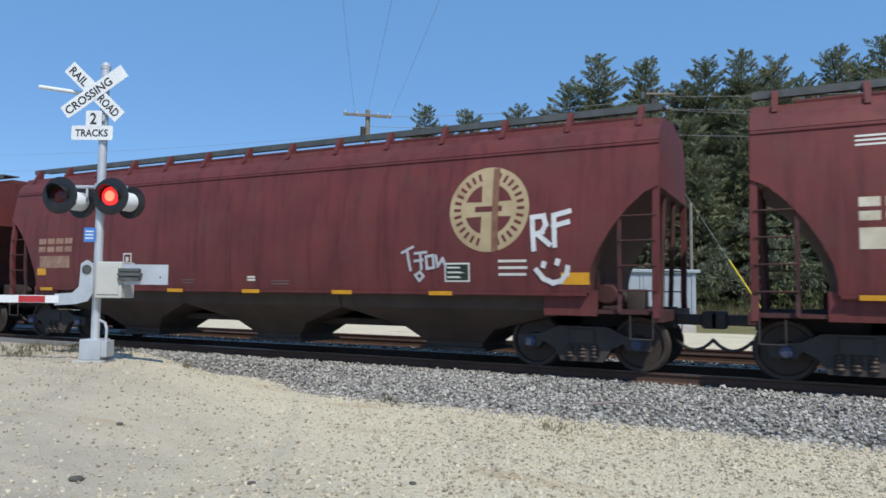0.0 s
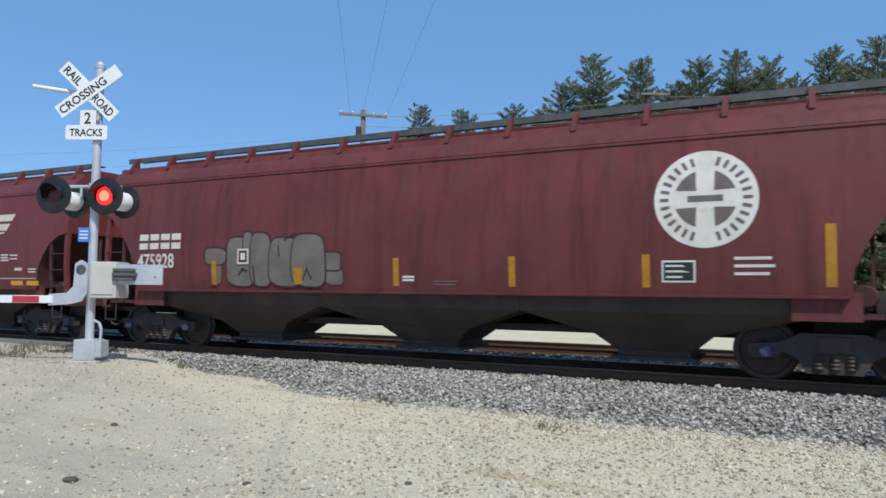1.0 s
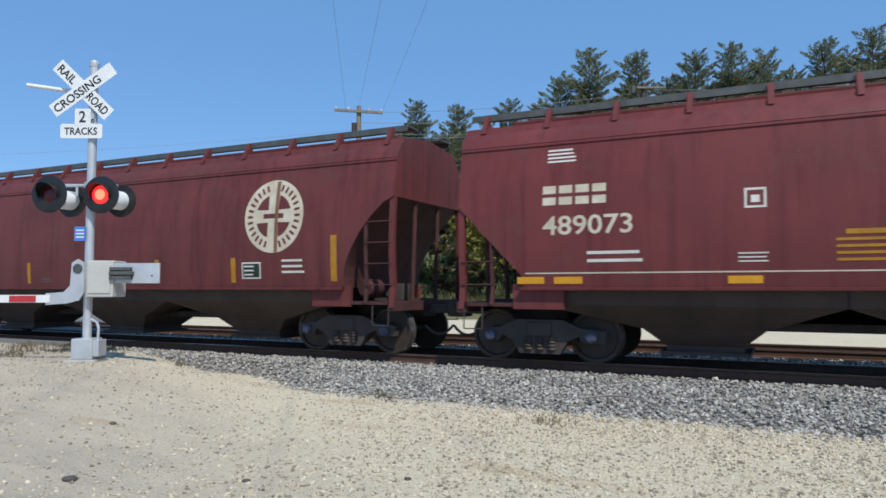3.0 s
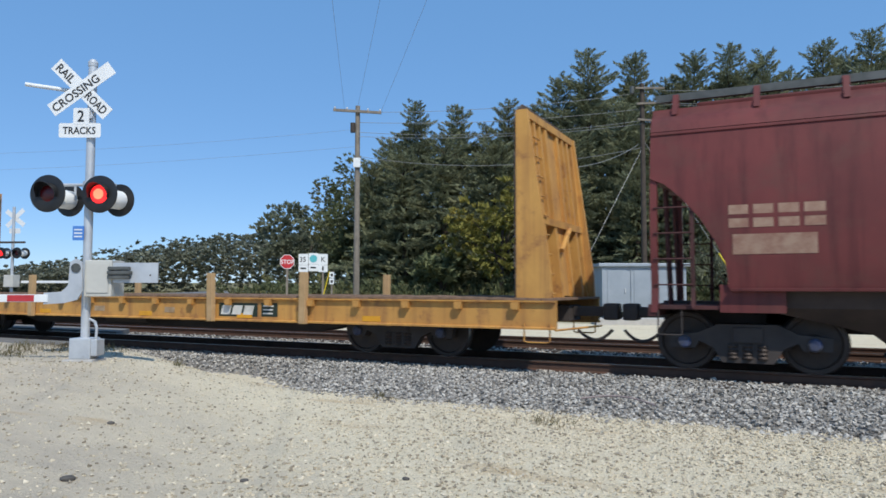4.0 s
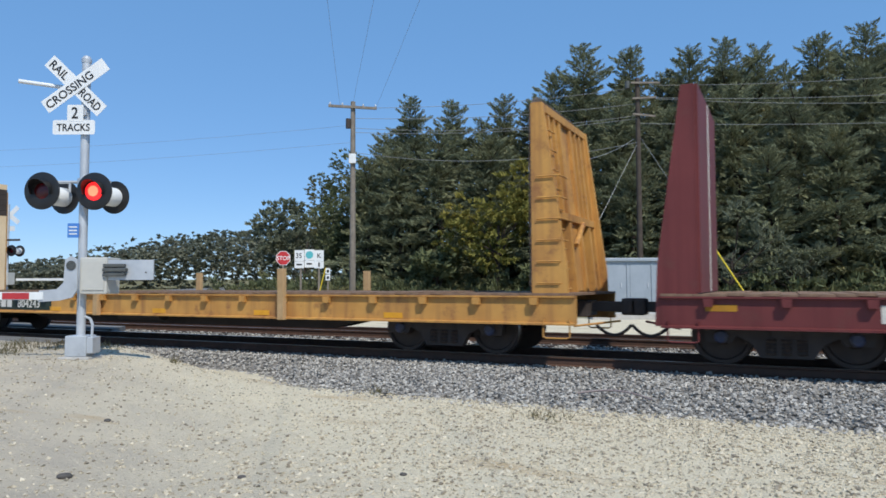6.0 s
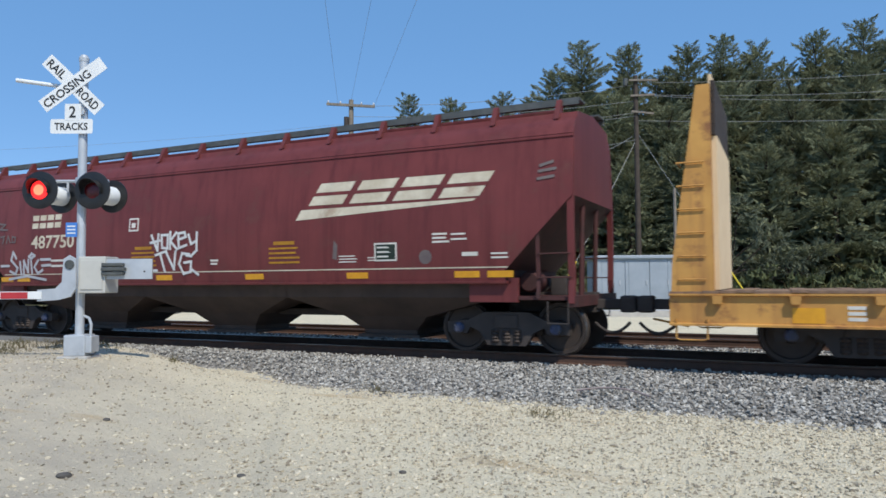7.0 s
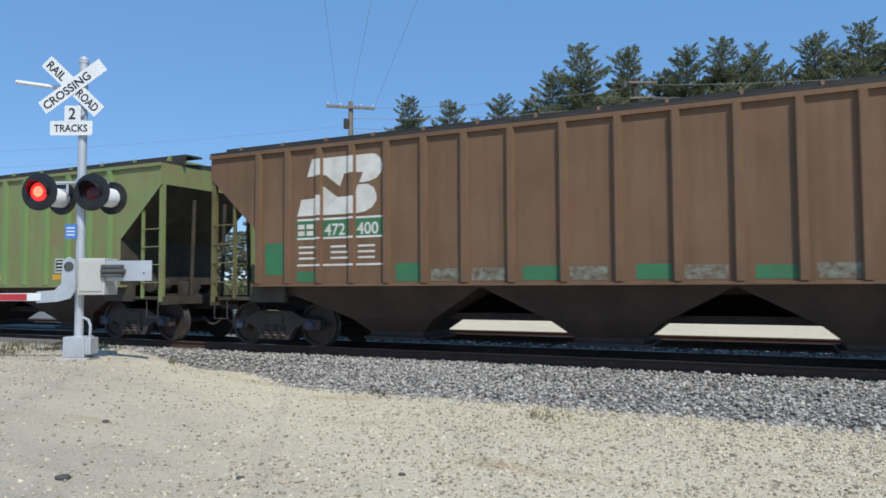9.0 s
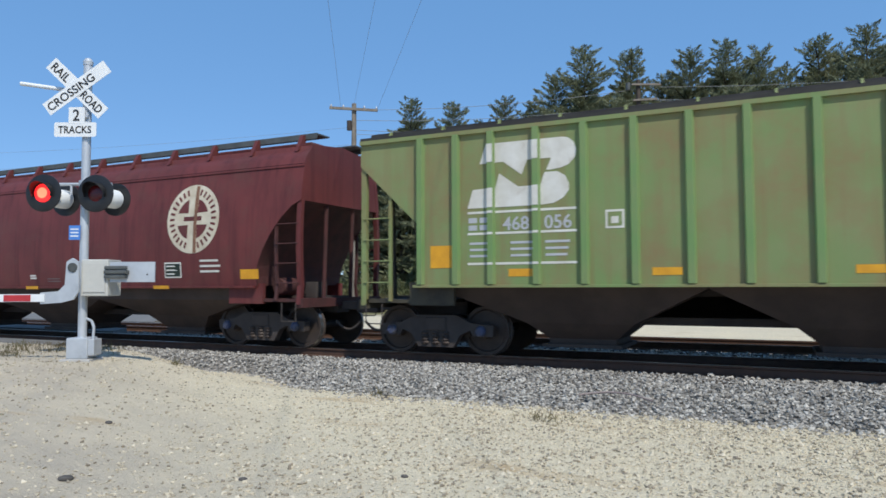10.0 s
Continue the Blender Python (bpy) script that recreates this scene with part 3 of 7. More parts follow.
DRUM_R = flasher(signal, 0.27, 2.65, -0.20, -6, 0.30, True)
flasher(signal, -0.42, 2.60, 0.20, 168, 0.27)
flasher(signal, 0.40, 2.60, 0.20, 168, 0.27)
bm = bm_new()
box(bm, -0.20, -0.02, -0.10, -0.085, 1.92, 2.15)
blue = part("blue_plate", bm, SIGNBLUE, signal, "small blue notice plate")
for i in range(3):
    bm = bm_new()
    box(bm, -0.175, -0.045, -0.103, -0.1, 1.97 + 0.055 * i, 1.99 + 0.055 * i)
    part("text_bar", bm, SIGNWHITE, blue)
bm = bm_new()
box(bm, 0.07, 0.50, -0.22, 0.24, 1.02, 1.60, 0.02)
gatebox = part("gate_mechanism", bm, CABINET, signal, "beige gate drive box")
bm = bm_new()
box(bm, 0.11, 0.46, -0.235, -0.22, 1.08, 1.54, 0.004)
part("box_door", bm, CABINET, gatebox)
# gate arm: curved bracket, then a striped bar over the road
bm = bm_new()
prism(bm, [(-0.20, 0.92), (-0.52, 0.90), (-0.52, 1.08), (-0.24, 1.10), (-0.14, 1.20), (-0.12, 1.56), (-0.03, 1.62), (0.07, 1.56), (0.08, 1.10), (0.0, 0.97)], -0.30, -0.26)
part("gate_bracket", bm, SILVER, signal, "curved silver gate arm bracket")
bm = bm_new()
lathe(bm, [(0.075, -0.315), (0.075, -0.29)], 16, c=(-0.02, 0, 1.47))
for i in range(5):
    an = radians(72 * i)
    lathe(bm, [(0.014, -0.325), (0.014, -0.31)], 8, c=(-0.02 + 0.05 * math.cos(an), 0, 1.47 + 0.05 * math.sin(an)))
part("gate_hub", bm, GALV, signal)
bm = bm_new()
box(bm, -6.2, -0.45, -0.315, -0.285, 0.935, 1.055, 0.004)
arm = part("gate_arm", bm, SIGNWHITE, signal, "white gate arm with red bands")
for x0, x1 in ((-1.08, -0.66), (-2.0, -1.57), (-2.9, -2.4), (-3.8, -3.3), (-4.7, -4.2), (-5.6, -5.1)):
    bm = bm_new()
    box(bm, x0, x1, -0.321, -0.315, 0.945, 1.045)
    part("red_band", bm, GATERED, arm, "red reflective band")
bm = bm_new()
prism(bm, [(0.42, 1.24), (1.22, 1.24), (1.22, 1.56), (0.42, 1.56)], -0.18, -0.15)
cw = part("counterweight_arm", bm, SILVER, signal, "grey counterweight arm plate")
for i in range(3):
    bm = bm_new()
    box(bm, 0.46, 0.82 - 0.03 * abs(i - 1), -0.30 + 0.02 * abs(i - 1), -0.18, 1.30 + 0.07 * i, 1.355 + 0.07 * i, 0.012)
    part("counterweight", bm, GALV, cw, "stacked steel counterweight")
bm = bm_new()
lathe(bm, [(0.014, -0.185), (0.014, -0.178)], 8, c=(1.10, 0, 1.36))
part("bolt", bm, UNDER, cw)

# far signal across the tracks
far = thing("far_crossing_signal", "far silver crossing signal seen from behind with flashers", "crossing signal", pose(-34.7, 21.9, 0.7, 0, 0, 200))
bm = bm_new()
rod(bm, (0, 0, -0.3), (0, 0, 5.0), 0.07, n=12)
part("mast", bm, SILVER, far, "", True)
crossbuck(far, -0.1, 4.45, 0, 1.22, False)
bm = bm_new()
sign_plate(bm, 0.6, 0.25, 0.004, (0, -0.1, 3.8))
part("tracks_plate", bm, SIGNWHITE, far)
bm = bm_new()
rod(bm, (-0.6, 0.02, 2.8), (0.6, 0.02, 2.8), 0.03, n=8)
part("cross_arm", bm, SILVER, far)
for x, turn, yy in ((-0.5, 0, -0.2), (0.5, 0, -0.2), (-0.42, 175, 0.25), (0.42, 175, 0.25)):
    flasher(far, x, 2.68, yy, turn, 0.28)
bm = bm_new()
lathe(bm, [(0.14, 0.0), (0.12, 0.02), (0.04, 0.03)], 18, "y", (0.42, 0.27, 2.68))
part("lit_roundel", bm, LENSON, far, "lit red roundel")
bm = bm_new()
box(bm, -0.25, 0.25, -0.25, 0.25, 1.0, 1.6, 0.02)
part("gate_mechanism", bm, CABINET, far)
bm = bm_new()
box(bm, -0.9, 1.6, 0.3, 0.34, 3.15, 3.25)
part("bell_arm", bm, UNDER, far)
bm = bm_new()
box(bm, -5.5, -0.3, -0.3, -0.26, 1.2, 1.32)
part("gate_arm", bm, SIGNWHITE, far, "white gate arm")


# ---- train ----
WHEEL_R, BASE = 0.457, 1.83
WHEELS = []          # (wheelset, car front)
CARS = []            # (car, centre at the start)
PAINT = {}


def mesh_of(name, bm, material, smooth=False):
    ob = part(name, bm, material, None, "", smooth)
    me = ob.data
    bpy.data.objects.remove(ob)
    return me


def piece(name, me, parent, m=None, label=""):
    o = new(name, me)
    o.parent = parent
    if m is not None:
        o.matrix_basis = m
    return tagged(o, label)


def wheelset_mesh():
    bm = bm_new()
    for s in (-1, 1):
        y = s * 0.755
        lathe(bm, [(0.06, y + s * 0.07), (0.13, y + s * 0.07), (0.15, y + s * 0.03), (0.37, y + s * 0.02), (0.39, y + s * 0.065), (0.45, y + s * 0.065), (WHEEL_R, y - s * 0.03), (0.485, y - s * 0.05), (0.475, y - s * 0.07), (0.06, y - s * 0.07)], 36)
    rod(bm, (0, -1.08, 0), (0, 1.08, 0), 0.08, n=14)
    for s in (-1, 1):
        lathe(bm, [(0.10, s * 1.08), (0.10, s * 1.13), (0.075, s * 1.155), (0.03, s * 1.16)], 18)
        for k in range(3):
            an = radians(120 * k)
            lathe(bm, [(0.02, s * 1.15), (0.02, s * 1.175)], 6, c=(0.06 * math.cos(an), 0, 0.06 * math.sin(an)))
    me = mesh_of("wheelset", bm, WHEELSTEEL, True)
    me.materials.append(TREAD)
    me.materials.append(BEARING)
    for f in me.polygons:
        r = math.hypot(f.center.x, f.center.z)
        if abs(f.center.y) > 1.1:
            f.material_index = 2
        elif r > 0.43 and abs(f.center.y) > 0.72 and abs(f.normal.y) < 0.6:
            f.material_index = 1
    return me


def frame_mesh(y0, y1):
    bm = bm_new()
    out = [(-1.14, 0.36), (-1.16, 0.56), (-0.72, 0.60), (-0.42, 0.74), (0.42, 0.74), (0.72, 0.60), (1.16, 0.56), (1.14, 0.36), (0.76, 0.36), (0.70, 0.47), (0.50, 0.38), (0.36, 0.15), (-0.36, 0.15), (-0.50, 0.38), (-0.70, 0.47), (-0.76, 0.36)]
    prism(bm, out, y0, y1)
    return mesh_of("side_frame", bm, UNDER)


def spring_mesh(s):
    bm = bm_new()
    lathe(bm, [(0.085 if i % 2 else 0.068, 0.20 + 0.03 * i) for i in range(9)], 12, "z", (0, s * 1.06, 0))
    return mesh_of("coil_spring", bm, WHEELSTEEL)


def bolster_mesh():
    bm = bm_new()
    box(bm, -0.22, 0.22, -1.12, 1.12, 0.45, 0.70, 0.03)
    for s in (-1, 1):
        box(bm, s * 0.55 - 0.05, s * 0.55 + 0.05, -0.85, 0.85, 0.34, 0.46)
    return mesh_of("bogie", bm, UNDER)


W_MESH, B_MESH = wheelset_mesh(), bolster_mesh()
S_MESH = [spring_mesh(s) for s in (-1, 1)]
F_MESH = [frame_mesh(-1.09, -0.93), frame_mesh(0.93, 1.09)]


def bogie(car, x, centre):
    b = piece("bogie", B_MESH, car, pose(x, 0, 0), "sooty two-axle freight bogie")
    for i in (0, 1):
        piece("side_frame", F_MESH[i], b, None, "cast steel side frame")
        for sx in (-0.21, 0.0, 0.21):
            piece("coil_spring", S_MESH[i], b, pose(sx, 0, 0))
    for dx in (-BASE / 2, BASE / 2):
        w = piece("wheelset", W_MESH, b, pose(dx, 0, WHEEL_R), "steel wheels on an axle")
        WHEELS.append((w, dx, centre + x + dx))
    return b


def couplers(car, h, reach):
    for s in (-1, 1):
        bm = bm_new()
        a, b = sorted((s * (h - 0.1), s * (h + reach - 0.12)))
        box(bm, a, b, -0.09, 0.09, 0.78, 0.96, 0.02)
        a, b = sorted((s * (h + reach - 0.26), s * (h + reach + 0.02)))
        box(bm, a, b, -0.19, 0.17, 0.72, 1.02, 0.05)
        part("coupler", bm, UNDER, car, "black knuckle coupler")
        bm = bm_new()
        tube(bm, [(s * (h + 0.05 + (reach - 0.1) * i / 8), -0.32, 0.78 - 0.52 * math.sin(math.pi * (0.15 + 0.55 * i / 8)) + 0.2 * i / 8) for i in range(9)], 0.028, 8)
        part("air_hose", bm, UNDER, car, "hanging black air hose", True)


def side_outline(h, style, z0, z1):
    """Half-length h; the lower corners are cut away over the bogies."""
    if style == "arched":
        cut = [(h, 3.02), (h - 0.22, 2.92), (h - 0.48, 2.68), (h - 0.74, 2.36), (h - 0.94, 2.03), (h - 1.08, 1.72), (h - 1.12, 1.5)]
    elif style == "rounded":
        cut = [(h, 2.66), (h - 0.32, 2.60), (h - 0.62, 2.42), (h - 0.88, 2.12), (h - 1.04, 1.82), (h - 1.12, 1.48)]
    elif style == "straight":
        cut = [(h, 2.72), (h - 1.2, 1.48)]
    else:
        cut = [(h, 3.55), (h - 1.28, 2.35)]
    right = [(h, z1)] + cut + [(cut[-1][0], z0)]
    return [(-x, z) for x, z in right] + [(x, z) for x, z in right[::-1]]


def covered_hopper(front, length, style, paint, label, z0=1.30, reach=0.72, walk_mat=GALV, ribs=(), roof=4.32, sill=True, bay_mat=HOPPERBAY, truck=1.35, end_mat=None, rib_mat=None, post_mat=None):
    h = length / 2
    centre = front - h
    car = thing("covered_hopper_car", label, "hopper car", pose(centre, YC, ZR), "cars of the freight train")
    CARS.append((car, centre))
    S = CARSIDE
    eave = 4.03 if style == "ribbed" else 3.78
    PAINT[car.name] = paint
    bm = bm_new()
    prism(bm, side_outline(h, style, z0, eave), -S, S)
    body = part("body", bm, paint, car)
    # slope sheets over the bogies, in a darker colour than the sides
    body.data.materials.append(DARKOLIVE if style == "ribbed" else DARKMAROON)
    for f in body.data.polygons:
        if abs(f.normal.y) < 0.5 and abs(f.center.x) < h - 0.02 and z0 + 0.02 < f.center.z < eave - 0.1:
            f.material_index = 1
    # roof: sheets that slope up from the eaves
    bm = bm_new()
    if style == "ribbed":
        prof = [(-S - 0.03, eave), (-S - 0.03, eave + 0.06), (-0.9, roof - 0.08), (0, roof), (0.9, roof - 0.08), (S + 0.03, eave + 0.06), (S + 0.03, eave)]
    else:
        prof = [(-S - 0.015, eave), (-S + 0.03, eave + 0.10), (-S + 0.11, eave + 0.23), (-S + 0.24, eave + 0.33), (-S + 0.42, eave + 0.41), (-0.95, roof - 0.10), (0, roof), (0.95, roof - 0.10), (S - 0.42, eave + 0.41), (S - 0.24, eave + 0.33), (S - 0.11, eave + 0.23), (S - 0.03, eave + 0.10), (S + 0.015, eave)]
    prism(bm, prof, -h, h, "x")
    part("roof", bm, ROOFSOOT if style == "ribbed" else paint, car, "", True)
    for s in (-1, 1):
        bm = bm_new()
        y = s * (S + (0.055 if style == "ribbed" else 0.022))
        if style == "ribbed":
            box(bm, -h, h, min(y, s * S), max(y, s * S), eave - 0.07, eave + 0.002)
        else:
            box(bm, -h, h, min(y, s * S), max(y, s * S), eave - 0.06, eave - 0.012, 0.01)
        part("eave_rail", bm, paint, car)
        if sill:
            bm = bm_new()
            y = s * (S + 0.07)
            e = h - 1.15
            box(bm, -e, e, min(y, s * (S - 0.1)), max(y, s * (S - 0.1)), z0 - 0.05, z0 + 0.0, 0.008)
            part("side_sill", bm, paint, car)
    # roof walk: two gratings on brackets, and the hatch coaming
    for s in (-1, 1):
        bm = bm_new()
        a, b = sorted((s * 0.50, s * 0.95))
        if style == "ribbed":
            box(bm, -h - 0.15, h + 0.15, a, b, roof + 0.08, roof + 0.12)
            box(bm, -h - 0.10, h + 0.10, s * 0.96 - 0.012, s * 0.96 + 0.012, roof - 0.14, roof + 0.125)
        else:
            box(bm, -h + 0.02, h - 0.02, a, b, roof + 0.13, roof + 0.16)
            box(bm, -h + 0.02, h - 0.02, s * 0.95 - 0.01, s * 0.95 + 0.01, roof + 0.04, roof + 0.16)
        part("roof_walk", bm, ROOFSOOT if style == "ribbed" else walk_mat, car, "grey steel roof walk")
    bm = bm_new()
    box(bm, -h + 0.6, h - 0.6, -0.34, 0.34, roof - 0.05, roof + 0.14, 0.03)
    part("hatch_cover", bm, paint, car, "long trough hatch cover")
    bm = bm_new()
    prism(bm, [(-1.22, roof - 0.24), (-0.94, roof - 0.12), (-0.94, roof + 0.13), (-1.02, roof + 0.13)], *((-0.02, 0.02) if style == "ribbed" else (-0.045, 0.045)), "x")
    one = part("walk_bracket", bm, paint, car)
    n = 14 if style != "ribbed" else 15
    xs = [-h + 0.35 + (length - 0.7) * i / (n - 1) for i in range(n)]
    one.matrix_basis = pose(xs[0], 0, 0)
    for x in xs[1:]:
        again(one, car, pose(x, 0, 0))
    # hopper bays
    mid = h - 4.0
    for c in (-mid, 0.0, mid):
        hi = mid / 2 + 0.02
        left, right = c - hi, c + hi
        if c < 0:
            left = -(h - 1.45)
        if c > 0:
            right = h - 1.45
        bm = bm_new()
        rings = []
        for a, b, y, z in ((left, right, 1.36, z0 + 0.02), (left, right, 1.30, 1.24 if style == "ribbed" else 1.0), (c - 0.94, c + 0.94, 0.85, 0.62), (c - 0.60, c + 0.60, 0.6, 0.34), (c - 0.60, c + 0.60, 0.6, 0.24)):
            rings.append([bm.verts.new(q) for q in ((a, -y, z), (b, -y, z), (b, y, z), (a, y, z))])
        for p, q in zip(rings, rings[1:]):
            for i in range(4):
                bm.faces.new((p[i], p[(i + 1) % 4], q[(i + 1) % 4], q[i]))
        bm.faces.new(rings[0][::-1])
        bm.faces.new(rings[-1])
        bay = part("hopper_bay", bm, bay_mat, car, "grimy sloping hopper bay")
        bm = bm_new()
        box(bm, c - 0.7, c + 0.7, -0.7, 0.7, 0.19, 0.25)
        part("outlet_gate", bm, UNDER, bay)
    bm = bm_new()
    box(bm, -h - 0.02, h + 0.02, -0.2, 0.2, 0.72, 1.08)
    box(bm, -h + 1.6, h - 1.6, -0.2, 0.2, 0.585, 1.27)
    part("centre_sill", bm, UNDER, car)
    for s in (-1, 1):
        bm = bm_new()
        a, b = sorted((s * (h - 1.55), s * (h + 0.04)))
        box(bm, a, b, -1.42, 1.42, 0.97, 1.03)
        a2, b2 = sorted((s * (h - 0.1), s * (h + 0.05)))
        box(bm, a2, b2, -1.5, 1.5, 0.86, 1.04)
        part("end_platform", bm, DARKOLIVE if style == "ribbed" else DARKMAROON, car)
        bm = bm_new()
        a, b = sorted((s * (h - 1.9), s * (h - 1.0)))
        box(bm, a, b, -1.45, -1.36, 0.93, z0 + 0.05)
        part("jacking_pad", bm, DARKOLIVE if style == "ribbed" else paint, car)
        bm = bm_new()
        box(bm, a, b, 1.36, 1.45, 0.93, z0 + 0.05)
        part("jacking_pad", bm, DARKOLIVE if style == "ribbed" else paint, car)
        for q in (-1, 1):
            bm = bm_new()
            a, b = sorted((s * (h - 0.10), s * (h + 0.005)))
            y = q * (S - 0.03)
            box(bm, a, b, min(y, y - q * 0.09), max(y, y - q * 0.09), 0.92, eave - 0.08)
            part("end_post", bm, post_mat or paint, car)
            bm = bm_new()
            x = s * (h - 0.62)
            top = {"arched": 2.9, "rounded": 2.5, "straight": 2.1, "ribbed": 3.0}[style]
            box(bm, x - 0.03, x + 0.03, min(y, y - q * 0.05), max(y, y - q * 0.05), 1.0, top)
            lad = part("ladder", bm, (post_mat or paint) if style == "ribbed" else DARKMAROON, car)
            bm = bm_new()
            rod(bm, (s * (h - 0.62), 0, 0), (s * (h - 0.05), 0, 0), 0.014, n=6)
            rung = part("rung", bm, (post_mat or paint) if style == "ribbed" else DARKMAROON, lad, "", False, pose(0, y + q * 0.012, 1.35))
            for z in (1.75, 2.15, 2.55):
                if z < top:
                    again(rung, lad, pose(0, y + q * 0.012, z))
            # stirrup step under the corner
            bm = bm_new()
            x0, x1 = s * (h - 0.45), s * (h - 0.10)
            for a, b in (((x0, y, 0.95), (x0, y, 0.58)), ((x0, y, 0.58), (x1, y, 0.58)), ((x1, y, 0.58), (x1, y, 0.95))):
                rod(bm, a, b, 0.012, n=6)
            part("stirrup_step", bm, UNDER, car)
        # sloping end frame and centre brace over the bogie
        bm = bm_new()
        for q in (-0.5, 0.5):
            rod(bm, (s * (h - 0.15), q, 1.0), (s * (h - 0.08), q, 3.3), 0.045, n=8)
        part("end_brace", bm, DARKOLIVE if style == "ribbed" else DARKMAROON, car)
        bogie(car, s * (h - truck), centre)
    # brake gear on the end platform
    bm = bm_new()
    lathe(bm, [(0.16, -0.25), (0.19, -0.2), (0.19, 0.2), (0.16, 0.25)], 18, "y", (h - 0.95, -0.75, 1.28))
    part("brake_reservoir", bm, DARKOLIVE if style == "ribbed" else DARKMAROON, car, "", True)
    bm = bm_new()
    lathe(bm, [(0.13, -0.2), (0.15, 0.15), (0.06, 0.3)], 16, "y", (h - 1.05, 0.35, 1.22))
    box(bm, h - 0.75, h - 0.45, -0.35, 0.05, 1.03, 1.38, 0.02)
    part("brake_valve", bm, UNDER, car, "", True)
    couplers(car, h, reach)
    if end_mat:
        for s in (-1, 1):
            bm = bm_new()
            a, b = sorted((s * (h + 0.003), s * (h + 0.015)))
            box(bm, a, b, -1.40, 1.46, 3.45, eave - 0.02)
            part("end_sheet", bm, end_mat, car, "green painted end sheet")
    if ribs:
        bm = bm_new()
        prism(bm, [(-0.075, -S + 0.01), (-0.05, -S - 0.085), (0.05, -S - 0.085), (0.075, -S + 0.01)], z0 + 0.01, eave - 0.06, "z")
        one = part("rib", bm, rib_mat or paint, car)
        one.matrix_basis = pose(ribs[0], 0, 0)
        for x in ribs[1:]:
            again(one, car, pose(x, 0, 0))
    return car, h


FACE = -CARSIDE          # the side that faces the crossing


def blocks(car, name, x, z, w, h, n, material, slant=0.0, gap=0.18, label="", y=FACE):
    """Brand lettering as plain blocks."""
    step = w / n
    root = None
    for i in range(n):
        x0, x1 = x + step * i, x + step * (i + 1 - gap)
        sl = slant * h
        bm = bm_new()
        flat(bm, [(x0, z), (x1, z), (x1 + sl, z + h), (x0 + sl, z + h)], y)
        p = part(name, bm, material, root or car, label if root is None else "")
        root = root or p
        if car.name in PAINT and h > 0.2:
            # a gap across each plain block
            w1 = x1 - x0
            for k, u, v in ((0.5, -0.01, 1.01),):
                bm = bm_new()
                flat(bm, [(x0 + w1 * u + sl * k, z + h * (k - 0.09)), (x0 + w1 * v + sl * k, z + h * (k - 0.09)), (x0 + w1 * v + sl * k, z + h * (k + 0.09)), (x0 + w1 * u + sl * k, z + h * (k + 0.09))], y - 0.005, 0.002)
                part("block_notch", bm, PAINT[car.name], root)
    return root


def bars(car, name, x, z, w, rows, pitch, thick, material, y=FACE, label=""):
    """Small unreadable stencilling as plain bars."""
    root = None
    for i in range(rows):
        bm = bm_new()
        wi = w * random.uniform(0.82, 1.0)
        flat(bm, [(x, z - i * pitch), (x + wi, z - i * pitch), (x + wi, z - i * pitch + thick), (x, z - i * pitch + thick)], y)
        p = part(name, bm, material, root or car, label if root is None else "")
        root = root or p
    return root


def patch(car, name, x, z, w, h, material, label="", y=FACE, depth=0.005):
    bm = bm_new()
    flat(bm, [(x, z), (x + w, z), (x + w, z + h), (x, z + h)], y, depth)
    return part(name, bm, material, car, label)


def roundel(car, x, z, r, mat, dark):
    """A round emblem as plain shapes: disc, four dark quarters, a ring of small marks."""
    bm = bm_new()
    flat(bm, [(x + r * math.cos(2 * math.pi * i / 48), z + r * math.sin(2 * math.pi * i / 48)) for i in range(48)], FACE, 0.004)
    disc = part("emblem_disc", bm, mat, car, "round weathered cream emblem")
    for q in range(4):
        bm = bm_new()
        a0 = radians(90 * q)
        pts = []
        for k in range(9):
            a = a0 + radians(18 + 54 * k / 8)
            pts.append((x + r * 0.60 * math.cos(a), z + r * 0.60 * math.sin(a)))
        c = a0 + radians(45)
        pts.append((x + r * 0.24 * math.cos(c), z + r * 0.24 * math.sin(c)))
        flat(bm, pts, FACE - 0.004, 0.003)
        part("emblem_quarter", bm, dark, disc)
    for k in range(30):
        if k in (7, 8, 22, 23):
            continue
        a = 2 * math.pi * k / 30
        u, v = Vector((math.cos(a), math.sin(a))), Vector((-math.sin(a), math.cos(a)))
        c = Vector((x, z)) + u * r * 0.80
        bm = bm_new()
        flat(bm, [tuple(c + u * r * p + v * r * q) for p, q in ((-0.09, -0.035), (-0.09, 0.035), (0.09, 0.035), (0.09, -0.035))], FACE - 0.004, 0.003)
        part("emblem_mark", bm, dark, disc)
    bm = bm_new()
    flat(bm, [(x - r * 0.34, z - r * 0.06), (x + r * 0.34, z - r * 0.06), (x + r * 0.34, z + r * 0.07), (x - r * 0.34, z + r * 0.07)], FACE - 0.004, 0.003)
    part("emblem_mark", bm, dark, disc)
    return disc


